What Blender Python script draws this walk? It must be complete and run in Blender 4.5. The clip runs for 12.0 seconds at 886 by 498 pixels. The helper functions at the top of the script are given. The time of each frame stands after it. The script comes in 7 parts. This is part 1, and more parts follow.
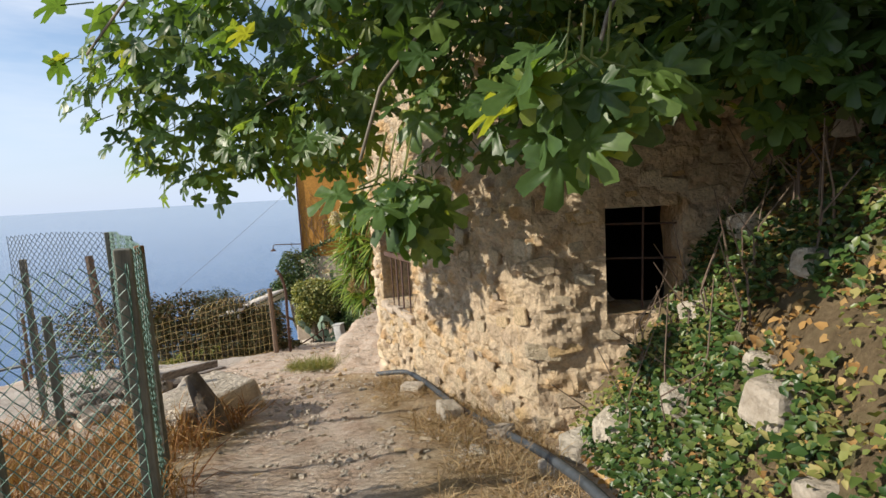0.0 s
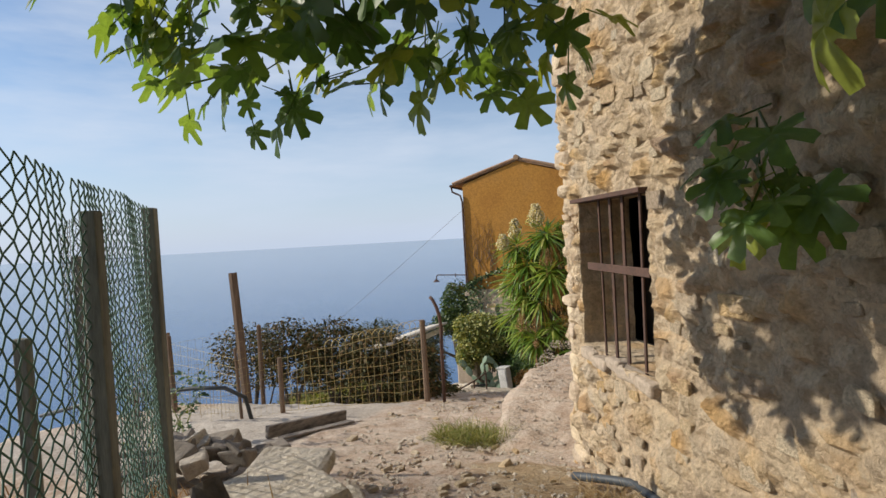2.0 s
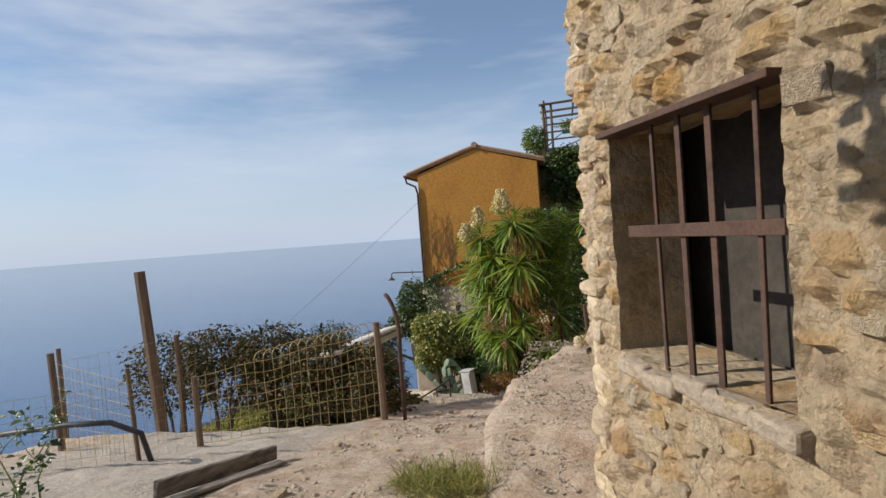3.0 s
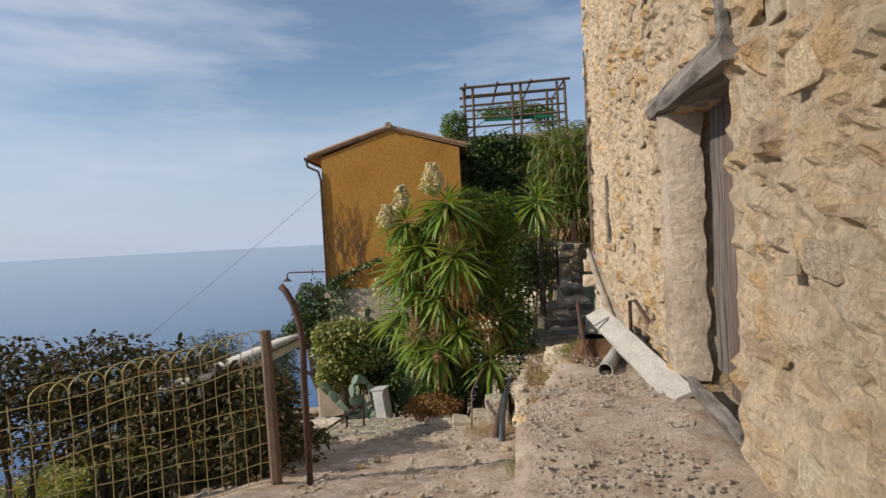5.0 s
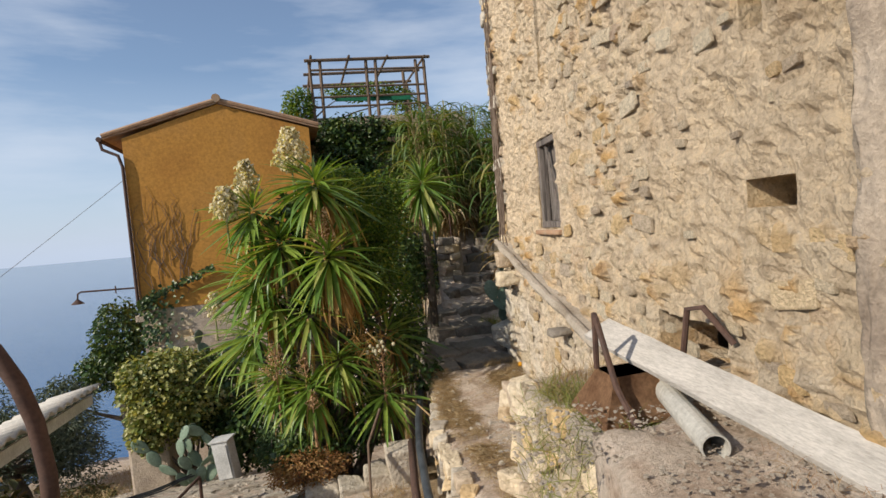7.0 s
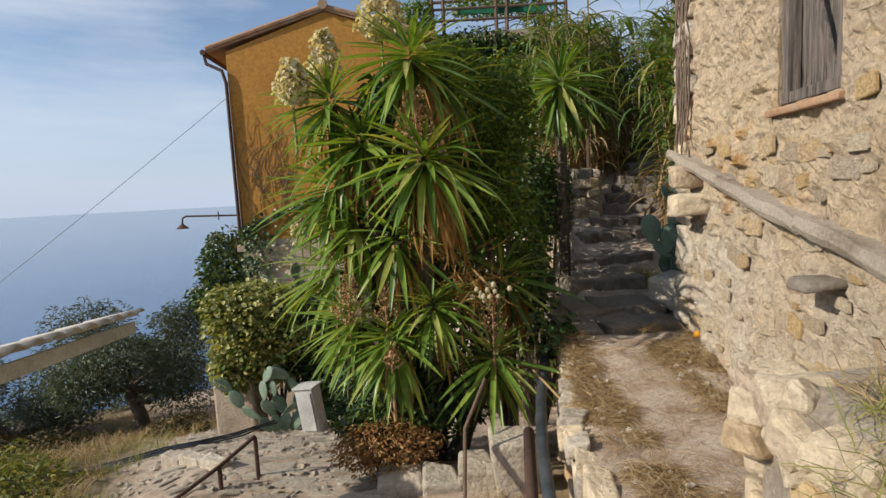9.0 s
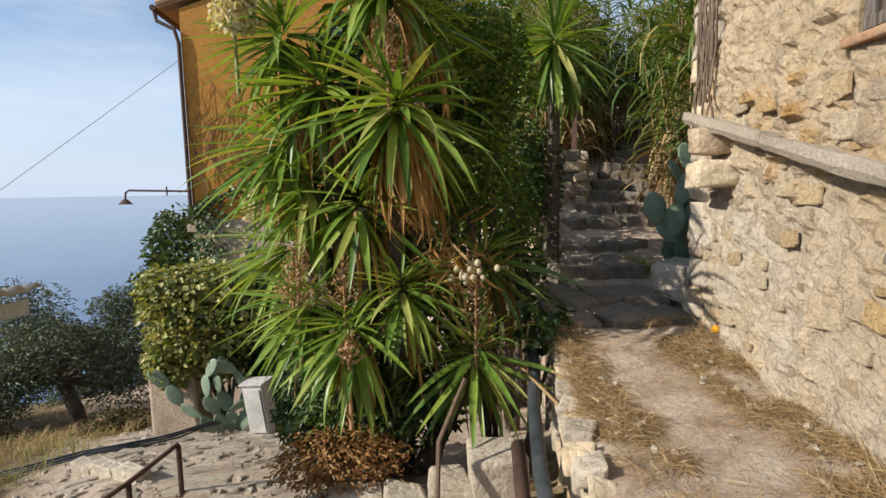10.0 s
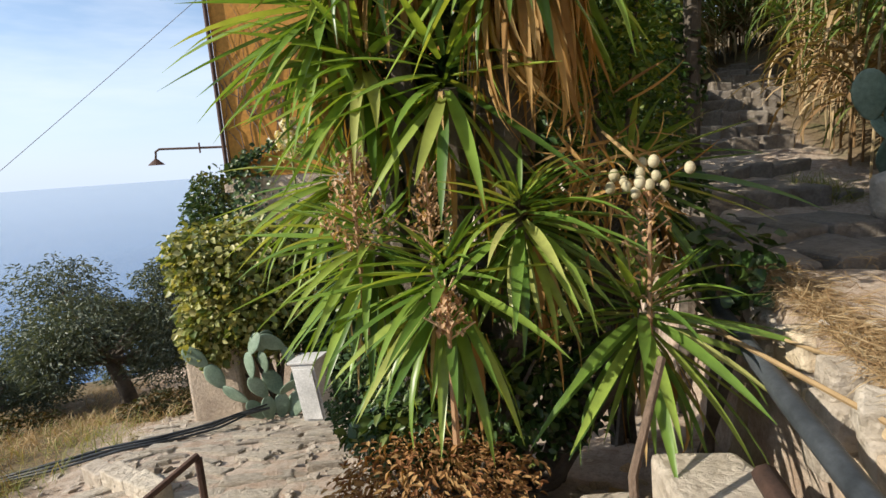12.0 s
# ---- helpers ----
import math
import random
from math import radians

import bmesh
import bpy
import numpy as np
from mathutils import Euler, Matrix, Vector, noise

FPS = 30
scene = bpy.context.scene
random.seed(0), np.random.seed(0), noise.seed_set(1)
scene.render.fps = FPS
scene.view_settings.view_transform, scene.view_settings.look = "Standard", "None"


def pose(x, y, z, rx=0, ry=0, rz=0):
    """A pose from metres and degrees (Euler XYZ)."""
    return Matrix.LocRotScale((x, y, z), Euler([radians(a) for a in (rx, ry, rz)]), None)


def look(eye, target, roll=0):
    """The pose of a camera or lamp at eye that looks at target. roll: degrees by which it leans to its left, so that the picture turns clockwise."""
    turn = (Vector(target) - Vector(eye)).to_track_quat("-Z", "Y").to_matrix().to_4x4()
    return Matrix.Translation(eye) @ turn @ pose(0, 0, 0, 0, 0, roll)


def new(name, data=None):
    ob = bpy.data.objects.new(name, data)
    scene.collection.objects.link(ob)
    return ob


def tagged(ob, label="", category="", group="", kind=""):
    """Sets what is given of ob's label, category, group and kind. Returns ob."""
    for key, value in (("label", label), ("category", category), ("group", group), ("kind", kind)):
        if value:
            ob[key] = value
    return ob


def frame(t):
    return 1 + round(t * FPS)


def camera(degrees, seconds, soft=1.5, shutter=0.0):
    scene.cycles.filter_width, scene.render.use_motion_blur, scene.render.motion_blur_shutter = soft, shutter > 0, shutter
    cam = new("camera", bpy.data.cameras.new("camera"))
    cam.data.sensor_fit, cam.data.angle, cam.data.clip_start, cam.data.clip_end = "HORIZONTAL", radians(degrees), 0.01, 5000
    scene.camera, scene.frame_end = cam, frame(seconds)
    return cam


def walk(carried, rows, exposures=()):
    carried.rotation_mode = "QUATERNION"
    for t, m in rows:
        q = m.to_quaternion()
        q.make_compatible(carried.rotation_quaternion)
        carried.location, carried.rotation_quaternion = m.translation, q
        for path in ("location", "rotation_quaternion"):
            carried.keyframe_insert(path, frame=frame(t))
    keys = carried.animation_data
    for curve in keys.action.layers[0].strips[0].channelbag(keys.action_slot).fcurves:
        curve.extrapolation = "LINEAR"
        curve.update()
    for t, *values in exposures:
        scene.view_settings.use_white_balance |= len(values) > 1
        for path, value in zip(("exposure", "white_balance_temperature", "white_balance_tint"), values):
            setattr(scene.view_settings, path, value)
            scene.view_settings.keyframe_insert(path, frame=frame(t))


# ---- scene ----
cam = camera(78.7, 12.0)
PATH = [
    (0, (0.002, -0.068, 1.561), (-0.009, 1.919, 1.329), -3.3),
    (0.5, (0.03, 0.619, 1.485), (-0.127, 2.606, 1.32), -3.3),
    (1, (-0.114, 1.284, 1.35), (-0.404, 3.257, 1.203), -3.4),
    (1.5, (-0.313, 1.994, 1.187), (-0.826, 3.925, 1.093), -3.5),
    (2, (-0.602, 2.598, 1.036), (-1.205, 4.504, 0.984), -3.2),
    (2.5, (-0.844, 3.305, 0.877), (-1.353, 5.237, 0.786), -2.9),
    (3, (-1.103, 4.028, 0.811), (-1.543, 5.978, 0.748), -4.3),
    (3.2, (-1.202, 4.3, 0.745), (-1.622, 6.254, 0.677), -5.1),
    (4.8, (-1.926, 6.28, 0.402), (-2.024, 8.276, 0.322), -2.9),
    (5, (-2.012, 6.527, 0.378), (-2.078, 8.525, 0.321), -3.1),
    (5.5, (-2.224, 7.21, 0.312), (-2.181, 9.209, 0.266), -3.5),
    (6, (-2.425, 7.872, 0.263), (-2.249, 9.861, 0.149), -3.3),
    (6.5, (-2.534, 8.526, 0.24), (-2.122, 10.481, 0.146), -4.6),
    (6.7, (-2.55, 8.744, 0.249), (-2.022, 10.671, 0.161), -4.9),
    (8.3, (-2.227, 10.515, -0.03), (-1.901, 12.483, -0.177), -5.5),
    (8.5, (-2.197, 10.727, -0.117), (-1.944, 12.704, -0.283), -4.6),
    (9, (-2.204, 11.191, -0.334), (-2.128, 13.177, -0.549), -3.0),
    (9.5, (-2.243, 11.612, -0.497), (-2.348, 13.595, -0.735), -2.9),
    (10, (-2.196, 12.09, -0.632), (-2.013, 14.068, -0.865), -1.0),
    (10.5, (-2.233, 12.47, -0.641), (-1.645, 14.374, -0.811), -0.9),
    (11, (-2.254, 12.786, -0.756), (-1.535, 14.645, -0.929), -1.1),
    (11.5, (-2.38, 13.197, -0.991), (-1.996, 15.145, -1.228), -3.5),
    (12, (-2.528, 13.63, -1.117), (-2.52, 15.601, -1.455), -4.1),
]
walk(cam, [(t, look(eye, target, roll)) for t, eye, target, roll in PATH],
     exposures=[(0, 0.28), (1.5, 0.25), (2, 0.0), (3, -0.1), (5, -0.2), (5.5, -0.28), (6, -0.2), (6.5, 0.0), (8.5, -0.1), (9.5, 0.1), (11, 0.38), (12, 0.46)])

# ---- world, sun ----
SUN_EL, SUN_AZ = radians(31), (-0.96, -0.27)
world = bpy.data.worlds.new("world")
scene.world = world
world.use_nodes = True
wn, wl = world.node_tree.nodes, world.node_tree.links
wn.clear()
w_out, w_bg = wn.new("ShaderNodeOutputWorld"), wn.new("ShaderNodeBackground")
w_sky = wn.new("ShaderNodeTexSky")
w_sky.sky_type, w_sky.sun_disc = "NISHITA", False
w_sky.sun_elevation = SUN_EL
w_sky.sun_rotation = math.atan2(SUN_AZ[0], SUN_AZ[1])
w_sky.air_density, w_sky.dust_density, w_sky.ozone_density, w_sky.altitude = 1.0, 0.5, 3.2, 0
w_bg.inputs["Strength"].default_value = 0.13
# thin streaks of high cloud
w_tc, w_map, w_noise, w_ramp, w_mix = (wn.new("ShaderNodeTexCoord"), wn.new("ShaderNodeMapping"), wn.new("ShaderNodeTexNoise"),
                                       wn.new("ShaderNodeValToRGB"), wn.new("ShaderNodeMix"))
w_map.inputs["Scale"].default_value = (1.3, 1.6, 7.0)
w_map.inputs["Rotation"].default_value = (0.12, 0.25, 0.3)
w_noise.inputs["Scale"].default_value, w_noise.inputs["Detail"].default_value, w_noise.inputs["Roughness"].default_value = 1.8, 7, 0.55
w_ramp.color_ramp.elements[0].position, w_ramp.color_ramp.elements[1].position = 0.40, 0.68
w_ramp.color_ramp.elements[0].color, w_ramp.color_ramp.elements[1].color = (0.08, 0.08, 0.08, 1), (0.60, 0.60, 0.60, 1)
w_mix.data_type = "RGBA"
w_mix.inputs[7].default_value = (6.0, 6.4, 7.1, 1)
# haze thickens towards the horizon
w_sep, w_haze, w_hmix = wn.new("ShaderNodeSeparateXYZ"), wn.new("ShaderNodeValToRGB"), wn.new("ShaderNodeMix")
w_haze.color_ramp.elements[0].position, w_haze.color_ramp.elements[0].color = 0.0, (0.88, 0.88, 0.88, 1)
w_haze.color_ramp.elements[1].position, w_haze.color_ramp.elements[1].color = 0.28, (0, 0, 0, 1)
w_hmix.data_type = "RGBA"
w_hmix.inputs[7].default_value = (4.3, 5.05, 6.4, 1)
wl.new(w_tc.outputs["Generated"], w_sep.inputs["Vector"])
wl.new(w_sep.outputs["Z"], w_haze.inputs["Fac"])
wl.new(w_haze.outputs["Color"], w_hmix.inputs[0])
wl.new(w_mix.outputs[2], w_hmix.inputs[6])
wl.new(w_tc.outputs["Generated"], w_map.inputs["Vector"])
wl.new(w_map.outputs["Vector"], w_noise.inputs["Vector"])
wl.new(w_noise.outputs["Fac"], w_ramp.inputs["Fac"])
wl.new(w_ramp.outputs["Color"], w_mix.inputs[0])
wl.new(w_sky.outputs["Color"], w_mix.inputs[6])
wl.new(w_hmix.outputs[2], w_bg.inputs["Color"])
wl.new(w_bg.outputs["Background"], w_out.inputs["Surface"])

sun = new("sun", bpy.data.lights.new("sun", "SUN"))
sun.data.energy, sun.data.angle, sun.data.color = 5.0, radians(0.6), (1.0, 0.91, 0.77)
_az = Vector((SUN_AZ[0], SUN_AZ[1], 0)).normalized() * math.cos(SUN_EL)
sun.matrix_world = look((0, 0, 30), Vector((0, 0, 30)) - Vector((_az.x, _az.y, math.sin(SUN_EL))))


# ---- materials ----
def material(name, rough=0.85, metal=0.0, spec=0.3):
    m = bpy.data.materials.new(name)
    m.use_nodes = True
    b = m.node_tree.nodes["Principled BSDF"]
    b.inputs["Roughness"].default_value, b.inputs["Metallic"].default_value = rough, metal
    b.inputs["Specular IOR Level"].default_value = spec
    return m, m.node_tree.nodes, m.node_tree.links, b


def noise_node(n, l, scale, detail=5, rough=0.6, coord="Object", stretch=(1, 1, 1)):
    tc, mp, nz = n.new("ShaderNodeTexCoord"), n.new("ShaderNodeMapping"), n.new("ShaderNodeTexNoise")
    mp.inputs["Scale"].default_value = stretch
    nz.inputs["Scale"].default_value, nz.inputs["Detail"].default_value, nz.inputs["Roughness"].default_value = scale, detail, rough
    l.new(tc.outputs[coord], mp.inputs["Vector"])
    l.new(mp.outputs["Vector"], nz.inputs["Vector"])
    return nz


def ramp(n, l, fac, stops):
    r = n.new("ShaderNodeValToRGB")
    els = r.color_ramp.elements
    while len(els) < len(stops):
        els.new(0.5)
    for e, (p, c) in zip(els, stops):
        e.position, e.color = p, (*c, 1)
    l.new(fac, r.inputs["Fac"])
    return r.outputs["Color"]


def mixed(n, l, fac, a, b, mode="MIX"):
    m = n.new("ShaderNodeMix")
    m.data_type, m.blend_type = "RGBA", mode
    for sock, v in ((m.inputs[0], fac), (m.inputs[6], a), (m.inputs[7], b)):
        if isinstance(v, (int, float)):
            sock.default_value = v
        elif isinstance(v, tuple):
            sock.default_value = (*v, 1)
        else:
            l.new(v, sock)
    return m.outputs[2]


def bump(n, l, b, height, strength, distance):
    bp = n.new("ShaderNodeBump")
    bp.inputs["Strength"].default_value, bp.inputs["Distance"].default_value = strength, distance
    l.new(height, bp.inputs["Height"])
    l.new(bp.outputs["Normal"], b.inputs["Normal"])


def two_scale(name, big, fine, stops, spots=(0.5, 0.5, 0.5), rough=0.9, relief=0.6, depth=0.01, stretch=(1, 1, 1), metal=0.0, spots_at=0.6, spec=0.3):
    """A surface whose colour runs along a ramp by a broad noise, with a finer noise laid over it and used as relief."""
    m, n, l, b = material(name, rough, metal, spec)
    a, f = noise_node(n, l, big, 4, stretch=stretch), noise_node(n, l, fine, 8, 0.7, stretch=stretch)
    base = ramp(n, l, a.outputs["Fac"], stops)
    over = ramp(n, l, f.outputs["Fac"], [(0.3, (0.55, 0.55, 0.55)), (spots_at, (1, 1, 1)), (0.75, (1.12, 1.12, 1.12))])
    c = mixed(n, l, 0.8, base, over, "MULTIPLY")
    l.new(c, b.inputs["Base Color"])
    bump(n, l, b, f.outputs["Fac"], relief, depth)
    return m


def leaf_material(name, stops, trans=0.35, rough=0.45, spec=0.4, by="island"):
    """Foliage: the colour varies from leaf to leaf, light passes through."""
    m, n, l, b = material(name, rough, 0, spec)
    g = n.new("ShaderNodeNewGeometry") if by == "island" else n.new("ShaderNodeObjectInfo")
    col = ramp(n, l, g.outputs["Random Per Island" if by == "island" else "Random"], stops)
    nz = noise_node(n, l, 9, 4)
    col = mixed(n, l, 0.5, col, ramp(n, l, nz.outputs["Fac"], [(0.3, (0.6, 0.6, 0.6)), (0.7, (1.15, 1.15, 1.1))]), "MULTIPLY")
    l.new(col, b.inputs["Base Color"])
    tr, mx, out = n.new("ShaderNodeBsdfTranslucent"), n.new("ShaderNodeMixShader"), n["Material Output"]
    l.new(mixed(n, l, 1.0, col, (1.5, 1.35, 0.5), "MULTIPLY"), tr.inputs["Color"])
    mx.inputs["Fac"].default_value = trans
    l.new(b.outputs["BSDF"], mx.inputs[1])
    l.new(tr.outputs["BSDF"], mx.inputs[2])
    l.new(mx.outputs["Shader"], out.inputs["Surface"])
    return m


def chips(n, l, b, mid, fine, strength, depth):
    """Relief of broken stone: noise at two scales and small angular chips."""
    tc, vo = n.new("ShaderNodeTexCoord"), n.new("ShaderNodeTexVoronoi")
    vo.inputs["Scale"].default_value, vo.inputs["Randomness"].default_value = 19, 1.0
    wob = n.new("ShaderNodeVectorMath")
    wob.operation = "MULTIPLY_ADD"
    wob.inputs[1].default_value = (0.12, 0.12, 0.12)
    l.new(mid.outputs["Color"], wob.inputs[0])
    l.new(tc.outputs["Object"], wob.inputs[2])
    l.new(wob.outputs[0], vo.inputs["Vector"])
    a1, a2 = n.new("ShaderNodeMath"), n.new("ShaderNodeMath")
    a1.operation, a2.operation = "ADD", "MULTIPLY_ADD"
    l.new(mid.outputs["Fac"], a1.inputs[0])
    l.new(fine.outputs["Fac"], a1.inputs[1])
    l.new(vo.outputs["Distance"], a2.inputs[0])
    a2.inputs[1].default_value = -0.9
    l.new(a1.outputs[0], a2.inputs[2])
    bump(n, l, b, a2.outputs[0], strength, depth)


def wall_material(name, stones, mortar, grain=1.0):
    """Rubble wall: mesh attribute 'cell' holds each stone's own number (red) and how far the mortar covers it (green)."""
    m, n, l, b = material(name, 0.92, 0, 0.2)
    at = n.new("ShaderNodeAttribute")
    at.attribute_name = "cell"
    sp = n.new("ShaderNodeSeparateColor")
    l.new(at.outputs["Color"], sp.inputs["Color"])
    st = ramp(n, l, sp.outputs["Red"], stones)
    big, mid, fine = noise_node(n, l, 0.7, 3), noise_node(n, l, 9, 6), noise_node(n, l, 55, 8, 0.75)
    mo = mixed(n, l, big.outputs["Fac"], mortar[0], mortar[1])
    c = mixed(n, l, sp.outputs["Green"], st, mo)
    c = mixed(n, l, sp.outputs["Blue"], c, (0.80, 0.735, 0.635))
    c = mixed(n, l, 0.85, c, ramp(n, l, mid.outputs["Fac"], [(0.3, (0.62, 0.58, 0.54)), (0.52, (1, 1, 1)), (0.72, (1.18, 1.15, 1.08))]), "MULTIPLY")
    c = mixed(n, l, 0.7, c, ramp(n, l, fine.outputs["Fac"], [(0.3, (0.6, 0.57, 0.53)), (0.55, (1, 1, 1))]), "MULTIPLY")
    l.new(c, b.inputs["Base Color"])
    chips(n, l, b, mid, fine, grain, 0.045)
    return m


STONES = [(0.0, (0.60, 0.47, 0.34)), (0.3, (0.80, 0.65, 0.45)), (0.55, (0.74, 0.62, 0.47)), (0.72, (0.78, 0.57, 0.31)), (0.9, (0.76, 0.46, 0.18)), (1.0, (0.52, 0.39, 0.29))]
M_WALL = wall_material("rubble_wall", STONES, ((0.85, 0.68, 0.47), (0.76, 0.615, 0.455)))
# Near-black colour that stands for the shade inside rooms and openings.
M_DARK = two_scale("inner_shade_tone", 2, 20, [(0.3, (0.05, 0.045, 0.04)), (0.7, (0.09, 0.08, 0.07))])


def stone_material(name, stops):
    m, n, l, b = material(name, 0.92, 0, 0.2)
    oi = n.new("ShaderNodeObjectInfo")
    c = ramp(n, l, oi.outputs["Random"], stops)
    mid, fine = noise_node(n, l, 8, 6), noise_node(n, l, 45, 8, 0.75)
    c = mixed(n, l, 0.85, c, ramp(n, l, mid.outputs["Fac"], [(0.3, (0.6, 0.57, 0.52)), (0.55, (1, 1, 1)), (0.75, (1.2, 1.17, 1.1))]), "MULTIPLY")
    c = mixed(n, l, 0.6, c, ramp(n, l, fine.outputs["Fac"], [(0.3, (0.6, 0.57, 0.53)), (0.55, (1, 1, 1))]), "MULTIPLY")
    l.new(c, b.inputs["Base Color"])
    chips(n, l, b, mid, fine, 0.8, 0.03)
    return m


M_STONE = stone_material("rubble_stone", [(0, (0.56, 0.45, 0.34)), (0.35, (0.77, 0.64, 0.46)), (0.65, (0.80, 0.69, 0.52)), (0.85, (0.76, 0.54, 0.28)), (1, (0.60, 0.50, 0.40))])
M_PALE = stone_material("pale_stone", [(0, (0.56, 0.51, 0.43)), (0.5, (0.66, 0.59, 0.49)), (1, (0.48, 0.42, 0.35))])
M_PLASTER = two_scale("old_plaster", 2.2, 26, [(0.28, (0.34, 0.27, 0.21)), (0.5, (0.56, 0.46, 0.36)), (0.75, (0.45, 0.38, 0.31))], relief=1.0, depth=0.03)
M_CONCRETE = two_scale("worn_concrete", 1.6, 48, [(0.28, (0.36, 0.29, 0.22)), (0.45, (0.55, 0.47, 0.38)), (0.6, (0.62, 0.54, 0.45)), (0.75, (0.46, 0.38, 0.30))], relief=1.0, depth=0.035)
M_SLAB = two_scale("grey_slab", 1.5, 45, [(0.3, (0.42, 0.40, 0.36)), (0.5, (0.56, 0.52, 0.46)), (0.7, (0.48, 0.43, 0.37))], relief=0.6)
M_OLDWOOD = two_scale("weathered_wood", 5, 22, [(0.32, (0.05, 0.042, 0.038)), (0.45, (0.17, 0.145, 0.13)), (0.58, (0.29, 0.25, 0.22)), (0.72, (0.15, 0.08, 0.065))], stretch=(6, 6, 0.3), relief=1.0, depth=0.02)
M_REDWOOD = two_scale("red_brown_board", 4, 22, [(0.30, (0.06, 0.045, 0.04)), (0.45, (0.17, 0.115, 0.095)), (0.58, (0.27, 0.22, 0.19)), (0.72, (0.24, 0.12, 0.085))], stretch=(6, 6, 0.3), relief=1.0, depth=0.02)
M_GREYWOOD = two_scale("silvered_plank", 2.5, 22, [(0.3, (0.42, 0.39, 0.35)), (0.6, (0.56, 0.52, 0.47))], stretch=(5, 1, 5), relief=0.6)
M_LINTEL = two_scale("lintel_wood", 2.5, 22, [(0.32, (0.10, 0.085, 0.075)), (0.5, (0.26, 0.23, 0.205)), (0.65, (0.38, 0.34, 0.30))], stretch=(5, 0.6, 5), relief=1.0, depth=0.02)
M_RUST = two_scale("rusty_iron", 6, 60, [(0.3, (0.055, 0.035, 0.03)), (0.5, (0.105, 0.06, 0.045)), (0.75, (0.07, 0.05, 0.045))], rough=0.8, relief=0.5, depth=0.003)
M_POST = two_scale("post_wood", 4, 30, [(0.3, (0.12, 0.085, 0.06)), (0.6, (0.20, 0.14, 0.10))], stretch=(5, 5, 0.5), relief=0.7)
M_YELLOW = two_scale("ochre_plaster", 0.5, 14, [(0.25, (0.42, 0.19, 0.042)), (0.5, (0.53, 0.26, 0.055)), (0.8, (0.46, 0.24, 0.072))], relief=0.15, rough=0.9)
M_TILE = two_scale("clay_tile", 4, 30, [(0.3, (0.30, 0.17, 0.10)), (0.5, (0.42, 0.26, 0.16)), (0.75, (0.36, 0.28, 0.20))], relief=0.5)
M_WIREGREEN = two_scale("green_coated_wire", 5, 50, [(0.3, (0.06, 0.14, 0.11)), (0.6, (0.12, 0.22, 0.18))], rough=0.5, relief=0.1, depth=0.001)
M_WIREDARK = two_scale("dark_mesh", 5, 50, [(0.3, (0.03, 0.035, 0.035)), (0.6, (0.06, 0.07, 0.07))], rough=0.6, relief=0.1, depth=0.001)
M_WIREYEL = two_scale("yellowed_wire", 5, 50, [(0.3, (0.42, 0.32, 0.13)), (0.6, (0.58, 0.47, 0.22))], rough=0.6, relief=0.1, depth=0.001)
M_BLACK = two_scale("black_hose", 4, 40, [(0.3, (0.025, 0.03, 0.035)), (0.6, (0.07, 0.08, 0.09))], rough=0.5, relief=0.1, depth=0.001)
M_PVC = two_scale("grey_plastic_pipe", 4, 40, [(0.3, (0.40, 0.38, 0.34)), (0.6, (0.5, 0.48, 0.43))], rough=0.5, relief=0.1, depth=0.001)
M_WHITE = two_scale("white_paint", 3, 40, [(0.3, (0.42, 0.42, 0.41)), (0.6, (0.58, 0.58, 0.57))], rough=0.7, relief=0.2)
# Stone darkened in its colour for the shade lying on the steps.
M_SHADESTONE = two_scale("shade_toned_stone", 2.2, 30, [(0.3, (0.15, 0.12, 0.09)), (0.5, (0.28, 0.245, 0.205)), (0.7, (0.19, 0.155, 0.115))], relief=0.9, depth=0.02)
M_STAKE = two_scale("grey_stake", 4, 30, [(0.3, (0.13, 0.13, 0.11)), (0.6, (0.24, 0.24, 0.20))], stretch=(5, 5, 0.5), relief=0.6)
M_CABLE = two_scale("cable", 4, 30, [(0.3, (0.16, 0.16, 0.17)), (0.6, (0.22, 0.22, 0.23))], rough=0.6)
M_TRAY = two_scale("orange_rust", 5, 40, [(0.3, (0.20, 0.10, 0.05)), (0.6, (0.38, 0.22, 0.12))], rough=0.8)
M_BARK = two_scale("bark", 3, 22, [(0.3, (0.09, 0.075, 0.06)), (0.6, (0.19, 0.16, 0.13))], relief=1.0, depth=0.03)
M_FIGBARK = two_scale("fig_bark", 5, 26, [(0.3, (0.17, 0.15, 0.12)), (0.6, (0.28, 0.25, 0.20))], relief=0.5)
# Near leaves get a lighter colour than far ones, in place of sunlight.
M_FIG = leaf_material("fig_leaf", [(0, (0.070, 0.140, 0.042)), (0.5, (0.119, 0.210, 0.063)), (0.85, (0.168, 0.266, 0.070)), (1, (0.308, 0.350, 0.056))], 0.55, 0.38, 0.5, by="object")
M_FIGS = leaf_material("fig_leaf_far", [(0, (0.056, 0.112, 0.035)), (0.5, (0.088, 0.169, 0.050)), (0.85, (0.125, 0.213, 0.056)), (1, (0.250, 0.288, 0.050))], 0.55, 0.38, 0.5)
M_STALK = leaf_material("green_stalk", [(0, (0.2, 0.24, 0.07)), (1, (0.26, 0.28, 0.09))], 0.1)
YUC = [(0, (0.075, 0.155, 0.030)), (0.5, (0.185, 0.300, 0.052)), (0.85, (0.300, 0.390, 0.080)), (1, (0.400, 0.410, 0.140))]
M_YUCCA = leaf_material("yucca_leaf", YUC, 0.30, 0.36, 0.5, by="object")
